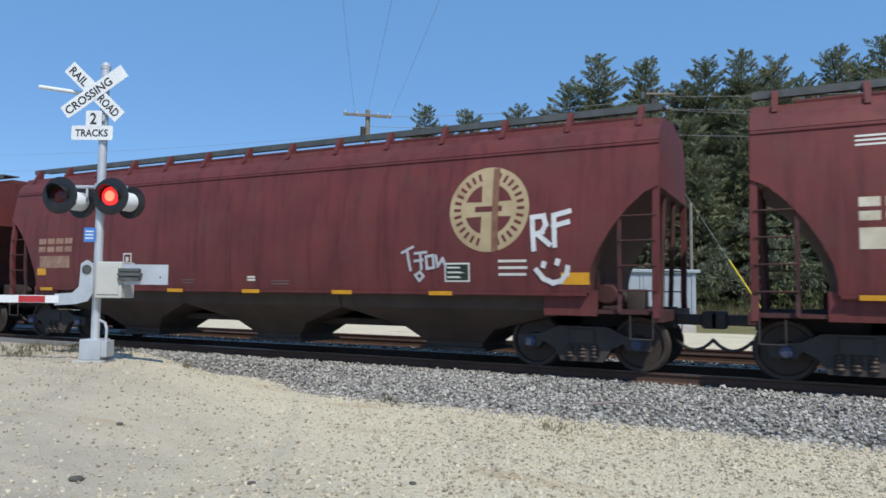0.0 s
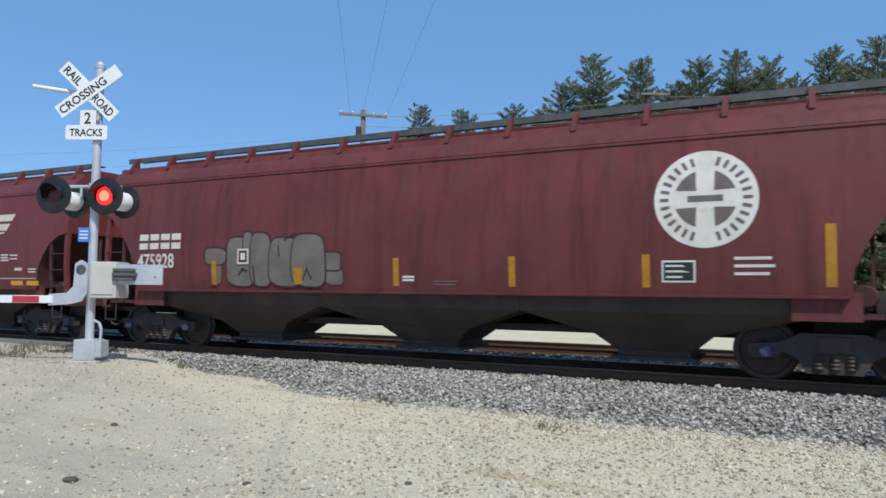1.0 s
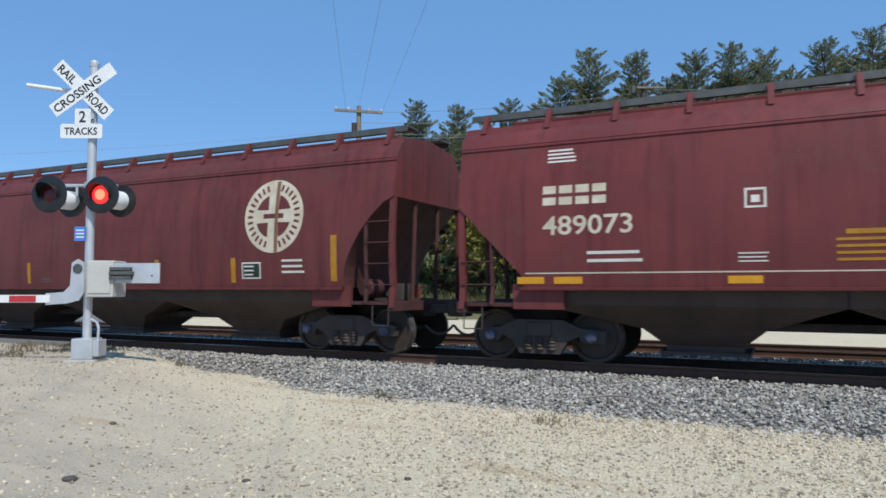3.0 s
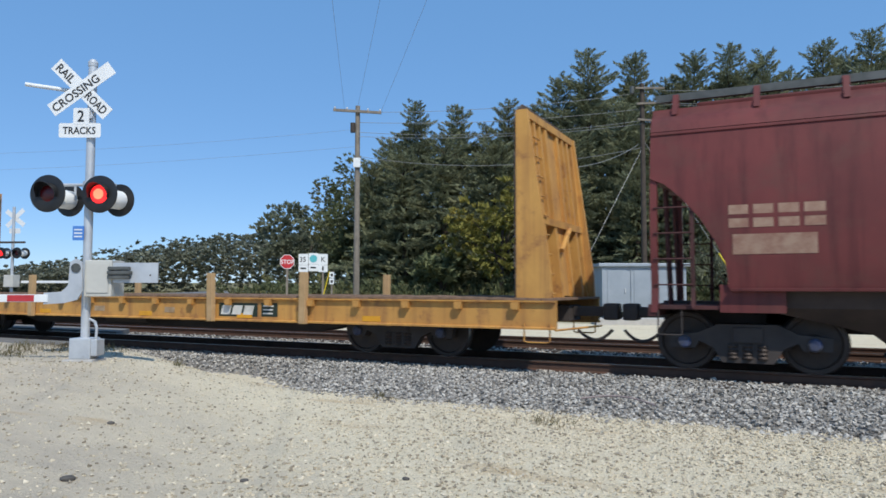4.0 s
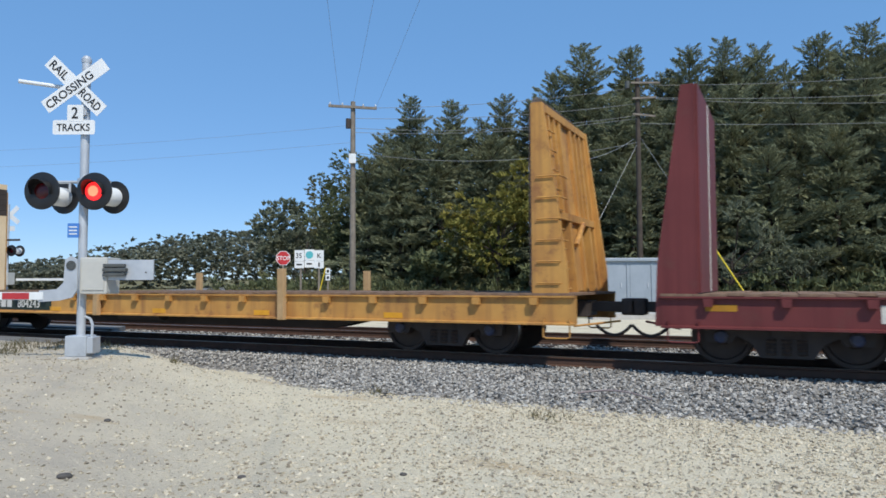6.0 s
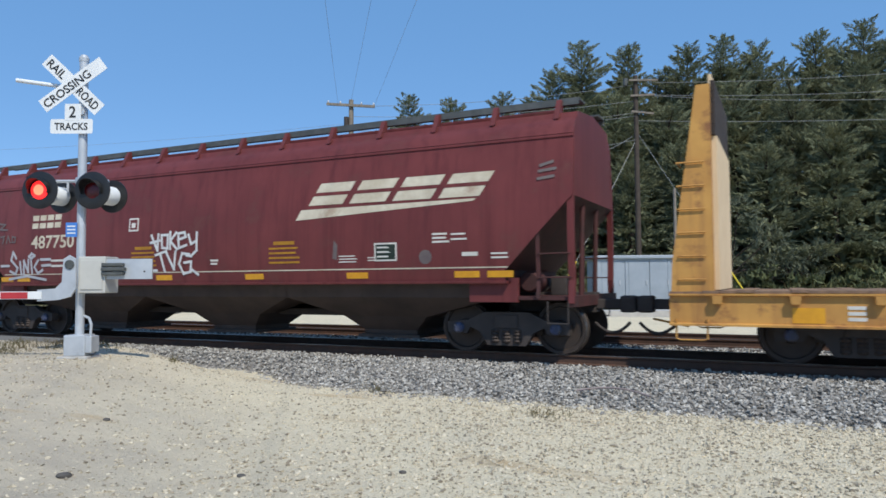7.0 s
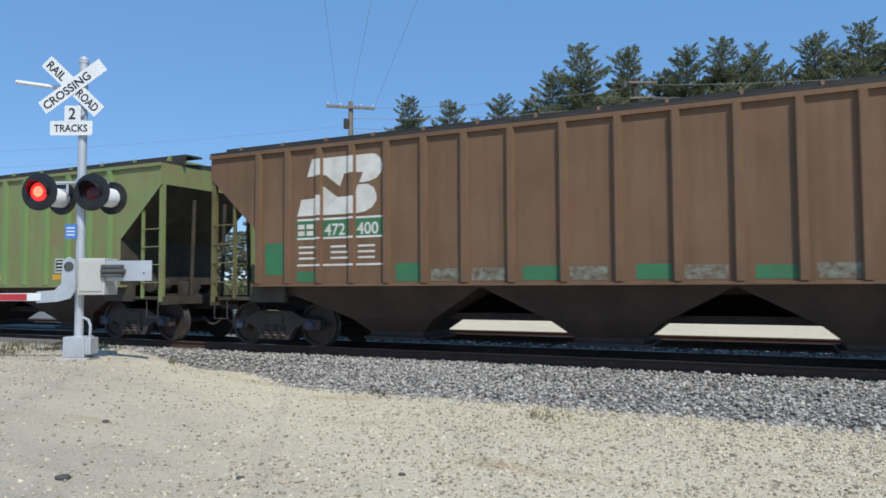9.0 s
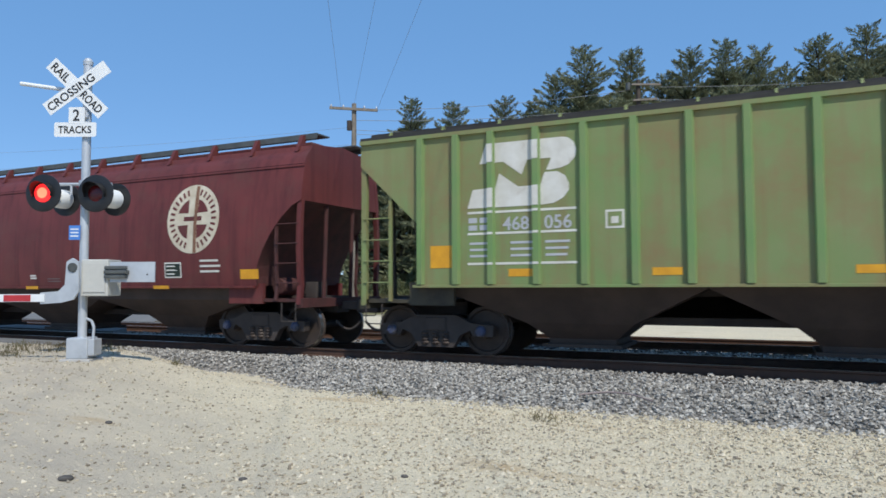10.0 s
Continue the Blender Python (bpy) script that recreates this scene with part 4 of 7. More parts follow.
def swoosh(car, x, z, mat):
    """Slanted italic emblem as plain blocks over a tapering bar; x, z is its lower left tip."""
    bm = bm_new()
    flat(bm, [(x, z), (x + 3.84, z + 0.19), (x + 3.90, z + 0.235), (x + 0.13, z + 0.205)], FACE)
    root = part("emblem_bar", bm, mat, car, "white slanted emblem bar")
    for i in range(4):
        x0, w, h, sl = x + 0.30 + i * 0.955, 0.80, 0.43, 0.28
        zb = z + 0.285 - 0.004 * i
        bm = bm_new()
        flat(bm, [(x0, zb), (x0 + w, zb), (x0 + w + sl, zb + h), (x0 + sl, zb + h)], FACE)
        part("emblem_block", bm, mat, root)
        for k in (0.5,):
            bm = bm_new()
            flat(bm, [(x0 - 0.03 + sl * 0.42, zb + h * (k - 0.08)), (x0 + w + 0.03 + sl * 0.42, zb + h * (k - 0.08)), (x0 + w + 0.03 + sl * 0.58, zb + h * (k + 0.08)), (x0 - 0.03 + sl * 0.58, zb + h * (k + 0.08))], FACE - 0.005, 0.002)
            part("block_notch", bm, PAINT[car.name], root)
    return root


def flat_car(front, length, paint, label, inset, stakes, reach=0.72):
    h = length / 2
    centre = front - h
    car = thing("bulkhead_flat_car", label, "flat car", pose(centre, YC, ZR), "cars of the freight train")
    CARS.append((car, centre))
    for s in (-1, 1):
        bm = bm_new()
        prism(bm, [(s * y, z) for y, z in ((1.56, 0.595), (1.56, 0.625), (1.50, 0.64), (1.50, 1.045), (1.56, 1.055), (1.56, 1.084), (1.42, 1.084), (1.42, 0.595))], -h, h, "x")
        part("side_sill", bm, paint, car, "steel side sill with flanges")
        # stake pockets
        bm = bm_new()
        prism(bm, [(-0.075, 1.05), (0.075, 1.05), (0.06, 0.93), (-0.06, 0.93)], s * 1.50 - (0.10 if s < 0 else 0), s * 1.50 + (0.10 if s > 0 else 0))
        n = int(length / 1.06)
        xs = [-h + 0.7 + (length - 1.4) * i / (n - 1) for i in range(n)]
        one = part("stake_pocket", bm, paint, car)
        one.matrix_basis = pose(xs[0], 0, 0)
        for x in xs[1:]:
            again(one, car, pose(x, 0, 0))
    # deck planks
    bm = bm_new()
    box(bm, -0.118, 0.118, -1.54, 1.54, -0.04, 0.0)
    one = part("deck_plank", bm, DECK, car)
    n = int(length / 0.24)
    for i in range(n):
        m = pose(-h + 0.12 + length / n * i, random.uniform(-0.012, 0.012), 1.125 + random.uniform(-0.008, 0.012), random.uniform(-0.15, 0.15))
        if i == 0:
            one.matrix_basis = m
        else:
            again(one, car, m)
    bm = bm_new()
    prism(bm, [(-h + 0.1, 0.98), (-h + 0.1, 0.70), (-h + 4.2, 0.66), (-h + 5.6, 0.36), (h - 5.6, 0.36), (h - 4.2, 0.66), (h - 0.1, 0.70), (h - 0.1, 0.98)], -0.38, 0.38)
    part("centre_sill", bm, UNDER, car, "deep fishbelly centre sill")
    bm = bm_new()
    rod(bm, (-1.2, -0.9, 0.62), (0.2, -0.9, 0.62), 0.17, n=16)
    part("brake_reservoir", bm, UNDER, car, "", True)
    bm = bm_new()
    box(bm, -0.12, 0.12, -0.055, 0.055, 0.0, 1.02, 0.01)
    one = None
    for x, side in stakes:
        m = pose(x, side * 1.60, 0.58, 0, random.uniform(-1.5, 1.5), 0)
        if one is None:
            one = part("wood_stake", bm, STAKE, car, "pale wooden stake in a side pocket", False, m)
            one.scale = (0.62, 1, 1)
            one.data.transform(Matrix.Diagonal((0.62, 1, 1, 1)))
            one.scale = (1, 1, 1)
        else:
            again(one, car, m)
    for s in (-1, 1):
        bogie(car, s * (h - inset), centre)
        x0, x1 = s * (h - 0.55), s * (h - 0.1)
        for q in (-1.52, 1.52):
            bm = bm_new()
            tube(bm, [(x0, q, 0.7), (x0, q, 0.40), (x0 + 0.05 * s, q, 0.38), (x1 - 0.05 * s, q, 0.38), (x1, q, 0.40), (x1, q, 0.7)], 0.016)
            part("stirrup_step", bm, paint, car)
        bm = bm_new()
        rod(bm, (s * (h - 0.2), -0.9, 0.55), (s * (h + 0.45), -0.2, 0.62), 0.02, n=6)
        part("uncoupling_rod", bm, paint, car)
    couplers(car, h, reach)
    return car, h


def bulkhead(car, inner, out, paint, inner_face, top=4.38, base=0.62, ladder=False):
    """An end wall: tapering side gussets, frame and ribs outside, sheeting inside. out: +1 or -1, the way it leans."""
    bm = bm_new()
    box(bm, min(inner, inner + out * 0.06), max(inner, inner + out * 0.06), -1.42, 1.42, 1.1, top - 0.05)
    wall = part("bulkhead", bm, paint, car, "tall steel end bulkhead")
    for q in (-1, 1):
        bm = bm_new()
        y = q * 1.49
        prism(bm, [(inner, base), (inner + out * 0.64, base), (inner + out * 0.60, 1.55), (inner + out * 0.20, top), (inner, top)], min(y, y - q * 0.09), max(y, y - q * 0.09))
        part("gusset", bm, paint, wall, "tapered side gusset")
    def lean(z, d=0.0):
        """How far the outer frame stands off the wall at a height."""
        return inner + out * (0.16 + 0.34 * (top - z) / (top - 1.1) + d)

    def upright(name, y, half, z0, z1, deep=0.05, label=""):
        bm = bm_new()
        prism(bm, [(inner + out * deep, z0), (lean(z0), z0), (lean(z1), z1), (inner + out * deep, z1)], y - half, y + half)
        part(name, bm, paint, wall, label)

    def beam(z, high, d=0.02):
        bm = bm_new()
        a, b = sorted((inner + out * 0.05, lean(z, d)))
        box(bm, a, b, -1.40, 1.40, z - high / 2, z + high / 2)
        part("cross_beam", bm, paint, wall)

    if paint is MAROON:
        # slotted plates between a middle pair of posts and the edge posts
        for y in (-1.34, -0.10, 0.10, 1.34):
            upright("post", y, 0.06, 0.75 if abs(y) > 1 else 1.95, top - 0.05)
        for z0, z1 in ((3.62, top - 0.10), (3.00, 3.40), (2.32, 2.80)):
            for y in (-0.72, 0.72):
                bm = bm_new()
                prism(bm, [(lean(z0, -0.05), z0), (lean(z0, -0.02), z0), (lean(z1, -0.02), z1), (lean(z1, -0.05), z1)], y - 0.56, y + 0.56)
                part("plate", bm, paint, wall, "outer plate with slots above and below")
        for y in (-0.80, 0.72):
            upright("stiffener", y, 0.04, 1.1, top - 0.1)
        for z in (top - 0.06, 2.16, 1.45):
            beam(z, 0.12)
    else:
        # open frame: deep posts, a wide middle panel, a knee brace and a grab ladder
        for y in (-1.02, -0.36, 0.36, 1.02, 1.36):
            upright("post", y, 0.055, 0.75 if y == -1.02 else 1.1, top - 0.05)
        for y in (-0.70, 0.70):
            upright("stiffener", y, 0.04, 2.5, top - 0.05)
        z0, z1 = 1.15, top - 0.12
        bm = bm_new()
        prism(bm, [(lean(z0, -0.09), z0), (lean(z0, -0.06), z0), (lean(z1, -0.06), z1), (lean(z1, -0.09), z1)], -0.30, 0.30)
        part("plate", bm, paint, wall, "wide middle plate")
        for z in (top - 0.06, 2.48):
            beam(z, 0.13)
        bm = bm_new()
        rod(bm, (lean(2.45, 0.03), 0.42, 2.42), (lean(1.9, 0.03), -0.30, 1.98), 0.05, n=8)
        part("knee_brace", bm, paint, wall)
        for k in range(9):
            z = 1.20 + 0.34 * k
            bm = bm_new()
            rod(bm, (lean(z, 0.05), -1.36, z), (lean(z, 0.05), -0.98, z), 0.014, n=6)
            part("grab_iron", bm, paint, wall)
    # hand brake wheel
    if paint is MAROON:
        bm = bm_new()
        n = 20
        ring = [(lean(1.75, 0.16), 0.05 + 0.26 * math.cos(2 * math.pi * k / n), 1.75 + 0.26 * math.sin(2 * math.pi * k / n)) for k in range(n + 1)]
        tube(bm, ring, 0.018)
        for k in range(4):
            rod(bm, (lean(1.75, 0.16), 0.05, 1.75), ring[5 * k], 0.014, n=6)
        rod(bm, (lean(1.75, -0.1), 0.05, 1.75), (lean(1.75, 0.18), 0.05, 1.75), 0.05, n=10)
        part("brake_wheel", bm, UNDER, wall, "sooty hand brake wheel")
    if ladder:
        for z in [1.3 + 0.36 * i for i in range(6)]:
            bm = bm_new()
            rod(bm, (inner + out * 0.10, -1.52, z), (inner + out * 0.5, -1.52, z), 0.015, n=6)
            rod(bm, (inner + out * 0.5, -1.50, z), (inner + out * 0.5, -1.05, z), 0.015, n=6)
            part("rung", bm, paint, wall)
    x0, x1 = sorted((inner, inner - out * 0.05))
    if inner_face == "planks":
        n = 34
        step = (top + 0.2 - 1.14) / n

        def half_width(z):
            """The wall's top corners are rounded off."""
            d = max(0.0, z - (top - 0.16))
            return 1.45 - 1.9 * d * d - 0.35 * d

        for i in range(n):
            z = 1.14 + step * i
            zz = z + step - 0.006
            a, b = half_width(z), half_width(zz)
            bm = bm_new()
            prism(bm, [(-a, z), (a, z), (b, zz), (-b, zz)], x0 + random.uniform(-0.007, 0.007), x1 + random.uniform(-0.007, 0.007), "x")
            part("plank", bm, PLANK, wall)
    elif inner_face == "plywood":
        bm = bm_new()
        box(bm, x0 - 0.02, x1 + 0.03, -1.30, 1.40, 1.14, 3.52)
        part("plywood_sheet", bm, PLYWOOD, wall, "fresh pale plywood sheet")
        for i in range(5):
            z = 3.53 + 0.17 * i
            bm = bm_new()
            box(bm, x0, x1 + 0.01, -1.38, 1.42, z, z + 0.163)
            part("plank", bm, PLANKDARK, wall, "dark bulkhead plank")
        bm = bm_new()
        box(bm, x0 - 0.05, x0, -1.1, 1.45, 4.30, 4.55)
        part("top_board", bm, PLYWOOD, wall)
    else:
        bm = bm_new()
        box(bm, x0, x1, -1.45, 1.45, 1.14, top)
        part("inner_sheet", bm, paint, wall, "smooth maroon inner sheet")
        bm = bm_new()
        xx = x1 if out < 0 else x0
        box(bm, xx - 0.006, xx + 0.006, 0.02, 0.13, 1.15, top)
        part("white_stripe", bm, WHITEMARK, wall, "white vertical stripe")
    return wall

# the cars, in train order
ENDOLIVE = surf("dusty_olive_end_paint", (0.17, 0.155, 0.06), (0.12, 0.10, 0.05), 2.0, 0.65)
ENDGREEN = surf("bright_green_end_paint", (0.14, 0.30, 0.08), (0.12, 0.25, 0.07), 2.0, 0.6)
H = {}
H[0] = covered_hopper(15.9, 16.55, "arched", MAROON_OLD, "weathered maroon covered hopper car with arched ends")
H[1] = covered_hopper(-1.97, 16.6, "arched", MAROON_OLD, "weathered maroon covered hopper car with tan emblem and graffiti")
H[2] = covered_hopper(-19.95, 16.5, "arched", MAROON_OLD, "maroon covered hopper car with cream emblem and grey graffiti")
H[3] = covered_hopper(-37.85, 16.1, "rounded", MAROON, "maroon covered hopper car with slanted white emblem")
H[4] = covered_hopper(-55.3, 16.1, "straight", MAROON, "clean maroon covered hopper car with slanted white emblem")
H[5] = covered_hopper(-72.75, 16.4, "arched", MAROON_OLD, "weathered maroon covered hopper car with stained round emblem")
H[6] = covered_hopper(-155.7, 16.1, "straight", MAROON, "maroon covered hopper car with slanted emblem and white graffiti")
RIB7 = [-6.70 + 0.897 * i for i in range(16)]
RIB8 = [-6.87, -6.13, -5.37, -4.61, -3.85, -3.07, -2.27, -1.40, -0.48, 0.42, 1.31, 2.19, 3.03, 3.82, 4.61, 5.37, 6.10, 6.84]
RIB9 = [-7.03, -6.32, -5.65, -4.83, -4.01, -3.20, -2.36, -1.54, -0.62, 0.30, 1.20, 2.08, 2.86, 3.66, 4.47, 5.27, 6.01, 6.70]
H[7] = covered_hopper(-173.3, 15.9, "ribbed", OLIVE, "sooty olive ribbed hopper car with big white emblem and graffiti", z0=1.0, roof=4.17, ribs=RIB7, end_mat=ENDGREEN, rib_mat=RIBOLIVE, post_mat=RIBOLIVE)
H[8] = covered_hopper(-190.75, 16.4, "ribbed", BROWN, "rusty brown ribbed covered hopper car with green patches", roof=4.17, ribs=RIB8, end_mat=ENDOLIVE, post_mat=ENDOLIVE)
H[9] = covered_hopper(-208.6, 16.65, "ribbed", GREEN, "faded light green ribbed covered hopper car", roof=4.17, ribs=RIB9, rib_mat=RIBGREEN)
H[10] = covered_hopper(-226.7, 16.5, "arched", MAROON_OLD, "weathered maroon covered hopper car with stained round emblem")

F = {}
F[1] = flat_car(-90.7, 20.6, YELLOW, "rusty yellow bulkhead flat car with grey plank end wall", 3.25,
                [(-5.6, -1), (-3.2, -1), (2.77, -1), (5.18, -1), (-5.6, 1), (-3.2, 1), (2.77, 1), (5.18, 1)])
bulkhead(F[1][0], -9.6, -1, YELLOW, "planks")
bulkhead(F[1][0], 9.6, 1, YELLOW, "planks")
F[2] = flat_car(-113.05, 19.5, MAROON, "maroon bulkhead flat car, empty, with wooden stakes", 1.75,
                [(-3.43, -1), (3.72, -1), (6.16, -1), (-5.83, -1), (-3.43, 1), (3.72, 1), (6.16, 1), (-5.83, 1)])
bulkhead(F[2][0], -9.2, -1, MAROON, "sheet")
bulkhead(F[2][0], 9.1, 1, MAROON, "planks")
F[3] = flat_car(-133.9, 20.3, YELLOW, "yellow bulkhead flat car with fresh plywood on its end wall", 2.6,
                [(-1.2, -1), (4.2, -1), (-1.2, 1), (4.2, 1)])
bulkhead(F[3][0], -9.5, -1, YELLOW, "plywood", 4.30, ladder=True)
bulkhead(F[3][0], 9.4, 1, YELLOW, "planks", ladder=True)
SILL = -1.50
DULLPATCH = surf("chalky_patch", (0.45, 0.34, 0.22), (0.30, 0.20, 0.11), 7.0, 0.8)
patch(F[1][0], "black_panel", 2.9, 0.69, 1.05, 0.28, CONSOL, "black emblem panel", SILL, 0.003)
# black panels with white marks on the yellow sills
patch(F[1][0], "black_panel", -6.15, 0.72, 1.25, 0.26, CONSOL, "black number panel", SILL)
bars(F[1][0], "number_mark", -6.0, 0.78, 0.42, 1, 0.1, 0.15, WHITEMARK, SILL - 0.006)
bars(F[1][0], "number_mark", -5.35, 0.78, 0.40, 1, 0.1, 0.15, WHITEMARK, SILL - 0.006)
blocks(F[1][0], "emblem_block", 2.95, 0.73, 0.92, 0.19, 3, WHITEMARK, 0.3, 0.2, "white emblem blocks", SILL - 0.003)
patch(F[1][0], "black_panel", 4.05, 0.70, 0.42, 0.28, CONSOL, "black data panel", SILL)
bars(F[1][0], "data_mark", 4.1, 0.9, 0.3, 3, 0.075, 0.03, WHITEMARK, SILL - 0.006)
for x, w in ((-8.9, 0.9), (-1.0, 0.35), (1.3, 0.3)):
    patch(F[1][0], "worn_patch", x, 0.74, w, 0.12, DULLPATCH, "chalky worn patch", SILL)
blocks(F[2][0], "owner_block", -6.82, 0.72, 1.02, 0.25, 4, WHITEMARK, 0, 0.2, "white owner marks", SILL)
lettering("car_number", "54561", 0.34, WHITEMARK, F[2][0], -5.72, SILL, 0.72, 1.12, label="white stencilled car number")
bars(F[2][0], "data_mark", -4.4, 0.9, 0.55, 3, 0.09, 0.04, WHITEMARK, SILL)
for x in (-9.1, -2.9, 0.4, 1.0, 4.6, 7.0, 9.0):
    patch(F[2][0], "reflector", x, 0.86, 0.45, 0.10, STENCIL, "yellow reflective strip", SILL)
patch(F[2][0], "black_panel", 4.95, 0.72, 0.46, 0.26, CONSOL, "black data panel", SILL)
bars(F[2][0], "data_mark", 5.0, 0.9, 0.34, 3, 0.07, 0.03, WHITEMARK, SILL - 0.006)
patch(F[3][0], "black_panel", -5.5, 0.67, 2.55, 0.30, CONSOL, "black number panel", SILL)
blocks(F[3][0], "owner_block", -5.38, 0.73, 0.95, 0.2, 4, WHITEMARK, 0, 0.22, "white owner marks", SILL - 0.006)
lettering("car_number", "804243", 0.28, WHITEMARK, F[3][0], -4.25, SILL - 0.006, 0.73, 1.05, label="white stencilled car number")
patch(F[3][0], "reflector", -8.45, 0.66, 0.42, 0.22, REFLECT, "yellow reflective strip", SILL)
bars(F[3][0], "data_mark", -7.75, 0.86, 0.25, 3, 0.08, 0.05, WHITEMARK, SILL)
patch(F[3][0], "worn_patch", -7.2, 0.66, 1.4, 0.14, PLYWOOD, "faded paint patch", SILL)
for c in (F[1][0], F[3][0]):
    for x in (-3.0, 0.5, 3.4, 6.5):
        patch(c, "reflector", x, 0.66, 0.4, 0.10, REFLECT, "yellow reflective strip", SILL)


def data_panel(car, x, z, w=0.48, h=0.34):
    p = patch(car, "data_panel", x, z, w, h, WHITEMARK, "white framed data panel")
    bm = bm_new()
    flat(bm, [(x + 0.03, z + 0.03), (x + w - 0.03, z + 0.03), (x + w - 0.03, z + h - 0.03), (x + 0.03, z + h - 0.03)], FACE - 0.005, 0.003)
    part("panel_field", bm, CONSOL, p)
    for i in range(3):
        bm = bm_new()
        zz = z + 0.07 + 0.085 * i
        flat(bm, [(x + 0.06, zz), (x + w * random.uniform(0.6, 0.85), zz), (x + w * 0.6, zz + 0.03), (x + 0.06, zz + 0.03)], FACE - 0.008, 0.003)
        part("data_mark", bm, WHITEMARK, p)


def square_mark(car, x, z, s=0.30):
    p = patch(car, "square_mark", x, z, s, s, WHITEMARK, "small white framed square")
    bm = bm_new()
    flat(bm, [(x + 0.035, z + 0.035), (x + s - 0.035, z + 0.035), (x + s - 0.035, z + s - 0.035), (x + 0.035, z + s - 0.035)], FACE - 0.005, 0.003)
    part("square_field", bm, PAINT[car.name], p)
    bm = bm_new()
    flat(bm, [(x + 0.09, z + 0.08), (x + s - 0.09, z + 0.08), (x + s - 0.09, z + 0.19), (x + 0.09, z + 0.19)], FACE - 0.008, 0.003)
    part("data_mark", bm, WHITEMARK, p)


def sign_owner(car, x, z, number, size, mat, width=0.8):
    blocks(car, "owner_block", x, z + size * 1.30, size * 2.95, size * 0.86, 4, mat, 0, 0.2, "owner marks as plain blocks")
    lettering("car_number", number, size * 1.16, mat, car, x, FACE, z, width, label="stencilled car number")


# maroon cars with the slanted emblem
for k, number in ((3, "490206"), (4, "489073"), (6, "487750")):
    c = H[k][0]
    o = 0.0 if k == 6 else -0.75      # these marks sit further back on two of the cars
    swoosh(c, 1.65 if k == 3 else 2.42, 2.52, CREAM)
    sign_owner(c, {3: -6.2, 4: -6.48, 6: -5.73}[k], 1.95 if k == 3 else 2.18, number, 0.38, CREAM, 1.2 if k == 6 else 1.15)
    bars(c, "data_mark", -5.66 + o, 3.60, 0.5, 4, 0.065, 0.03, WHITEMARK)
    square_mark(c, {3: -3.85, 4: -3.35, 6: -2.29}[k], 2.25 if k == 3 else 2.48)
    data_panel(c, 4.87 if k != 6 else 4.25, 1.68)
    bm = bm_new()
    flat(bm, [(4.70 - (0.62 if k == 6 else 0) * -1 + 0.13 * math.cos(2 * math.pi * i / 18), 1.74 + 0.13 * math.sin(2 * math.pi * i / 18)) for i in range(18)], FACE, 0.003)
    part("ring_mark", bm, SPRAYDULL, c, "faded round stencil")
    for x in {3: (-3.3, 1.6), 4: (-2.17, 1.47), 6: (-2.2, 1.75)}[k]:
        patch(c, "stencil_bar", x + 0.12, 2.05, 0.52, 0.07, STENCIL, "faded yellow stencil")
        bars(c, "stencil_bar", x, 1.96, 0.8, 4, 0.095, 0.04, STENCIL)
    bars(c, "data_mark", -4.98 + o, 1.84, 0.9, 2, 0.13, 0.05, WHITEMARK)
    bars(c, "data_mark", -2.7 + o, 1.80, 0.45, 3, 0.06, 0.02, WHITEMARK)
    bars(c, "data_mark", 0.18 + o, 1.75, 0.22, 2, 0.07, 0.04, WHITEMARK)
    bars(c, "data_mark", 3.45, 1.78, 0.42, 3, 0.055, 0.02, WHITEMARK)
    bars(c, "data_mark", 4.1, 1.74, 0.4, 2, 0.05, 0.02, WHITEMARK)
    bars(c, "data_mark", 5.47, 2.13, 0.34, 3, 0.07, 0.035, WHITEMARK)
    bars(c, "data_mark", 5.84, 2.12, 0.33, 2, 0.09, 0.03, WHITEMARK)
    bars(c, "data_mark", 6.05, 1.74, 0.33, 1, 0.06, 0.07, WHITEMARK)
    bars(c, "data_mark", 6.6, 1.76, 0.34, 2, 0.07, 0.03, WHITEMARK)
    patch(c, "sill_line", -6.8, 1.525, 13.7, 0.022, CREAM, "thin pale line along the sill")
    for x in (-6.95, -6.3, -3.6, -1.44, 1.11, 3.61, 5.89, 6.52):
        patch(c, "reflector", x, 1.36, 0.48, 0.115, REFLECT, "yellow reflective strip")
    bm = bm_new()
    flat(bm, [(3.3, 1.75), (3.4, 1.72), (3.42, 2.0), (3.34, 2.1)], FACE, 0.002)
    part("chalk_mark", bm, SPRAYDULL, c)

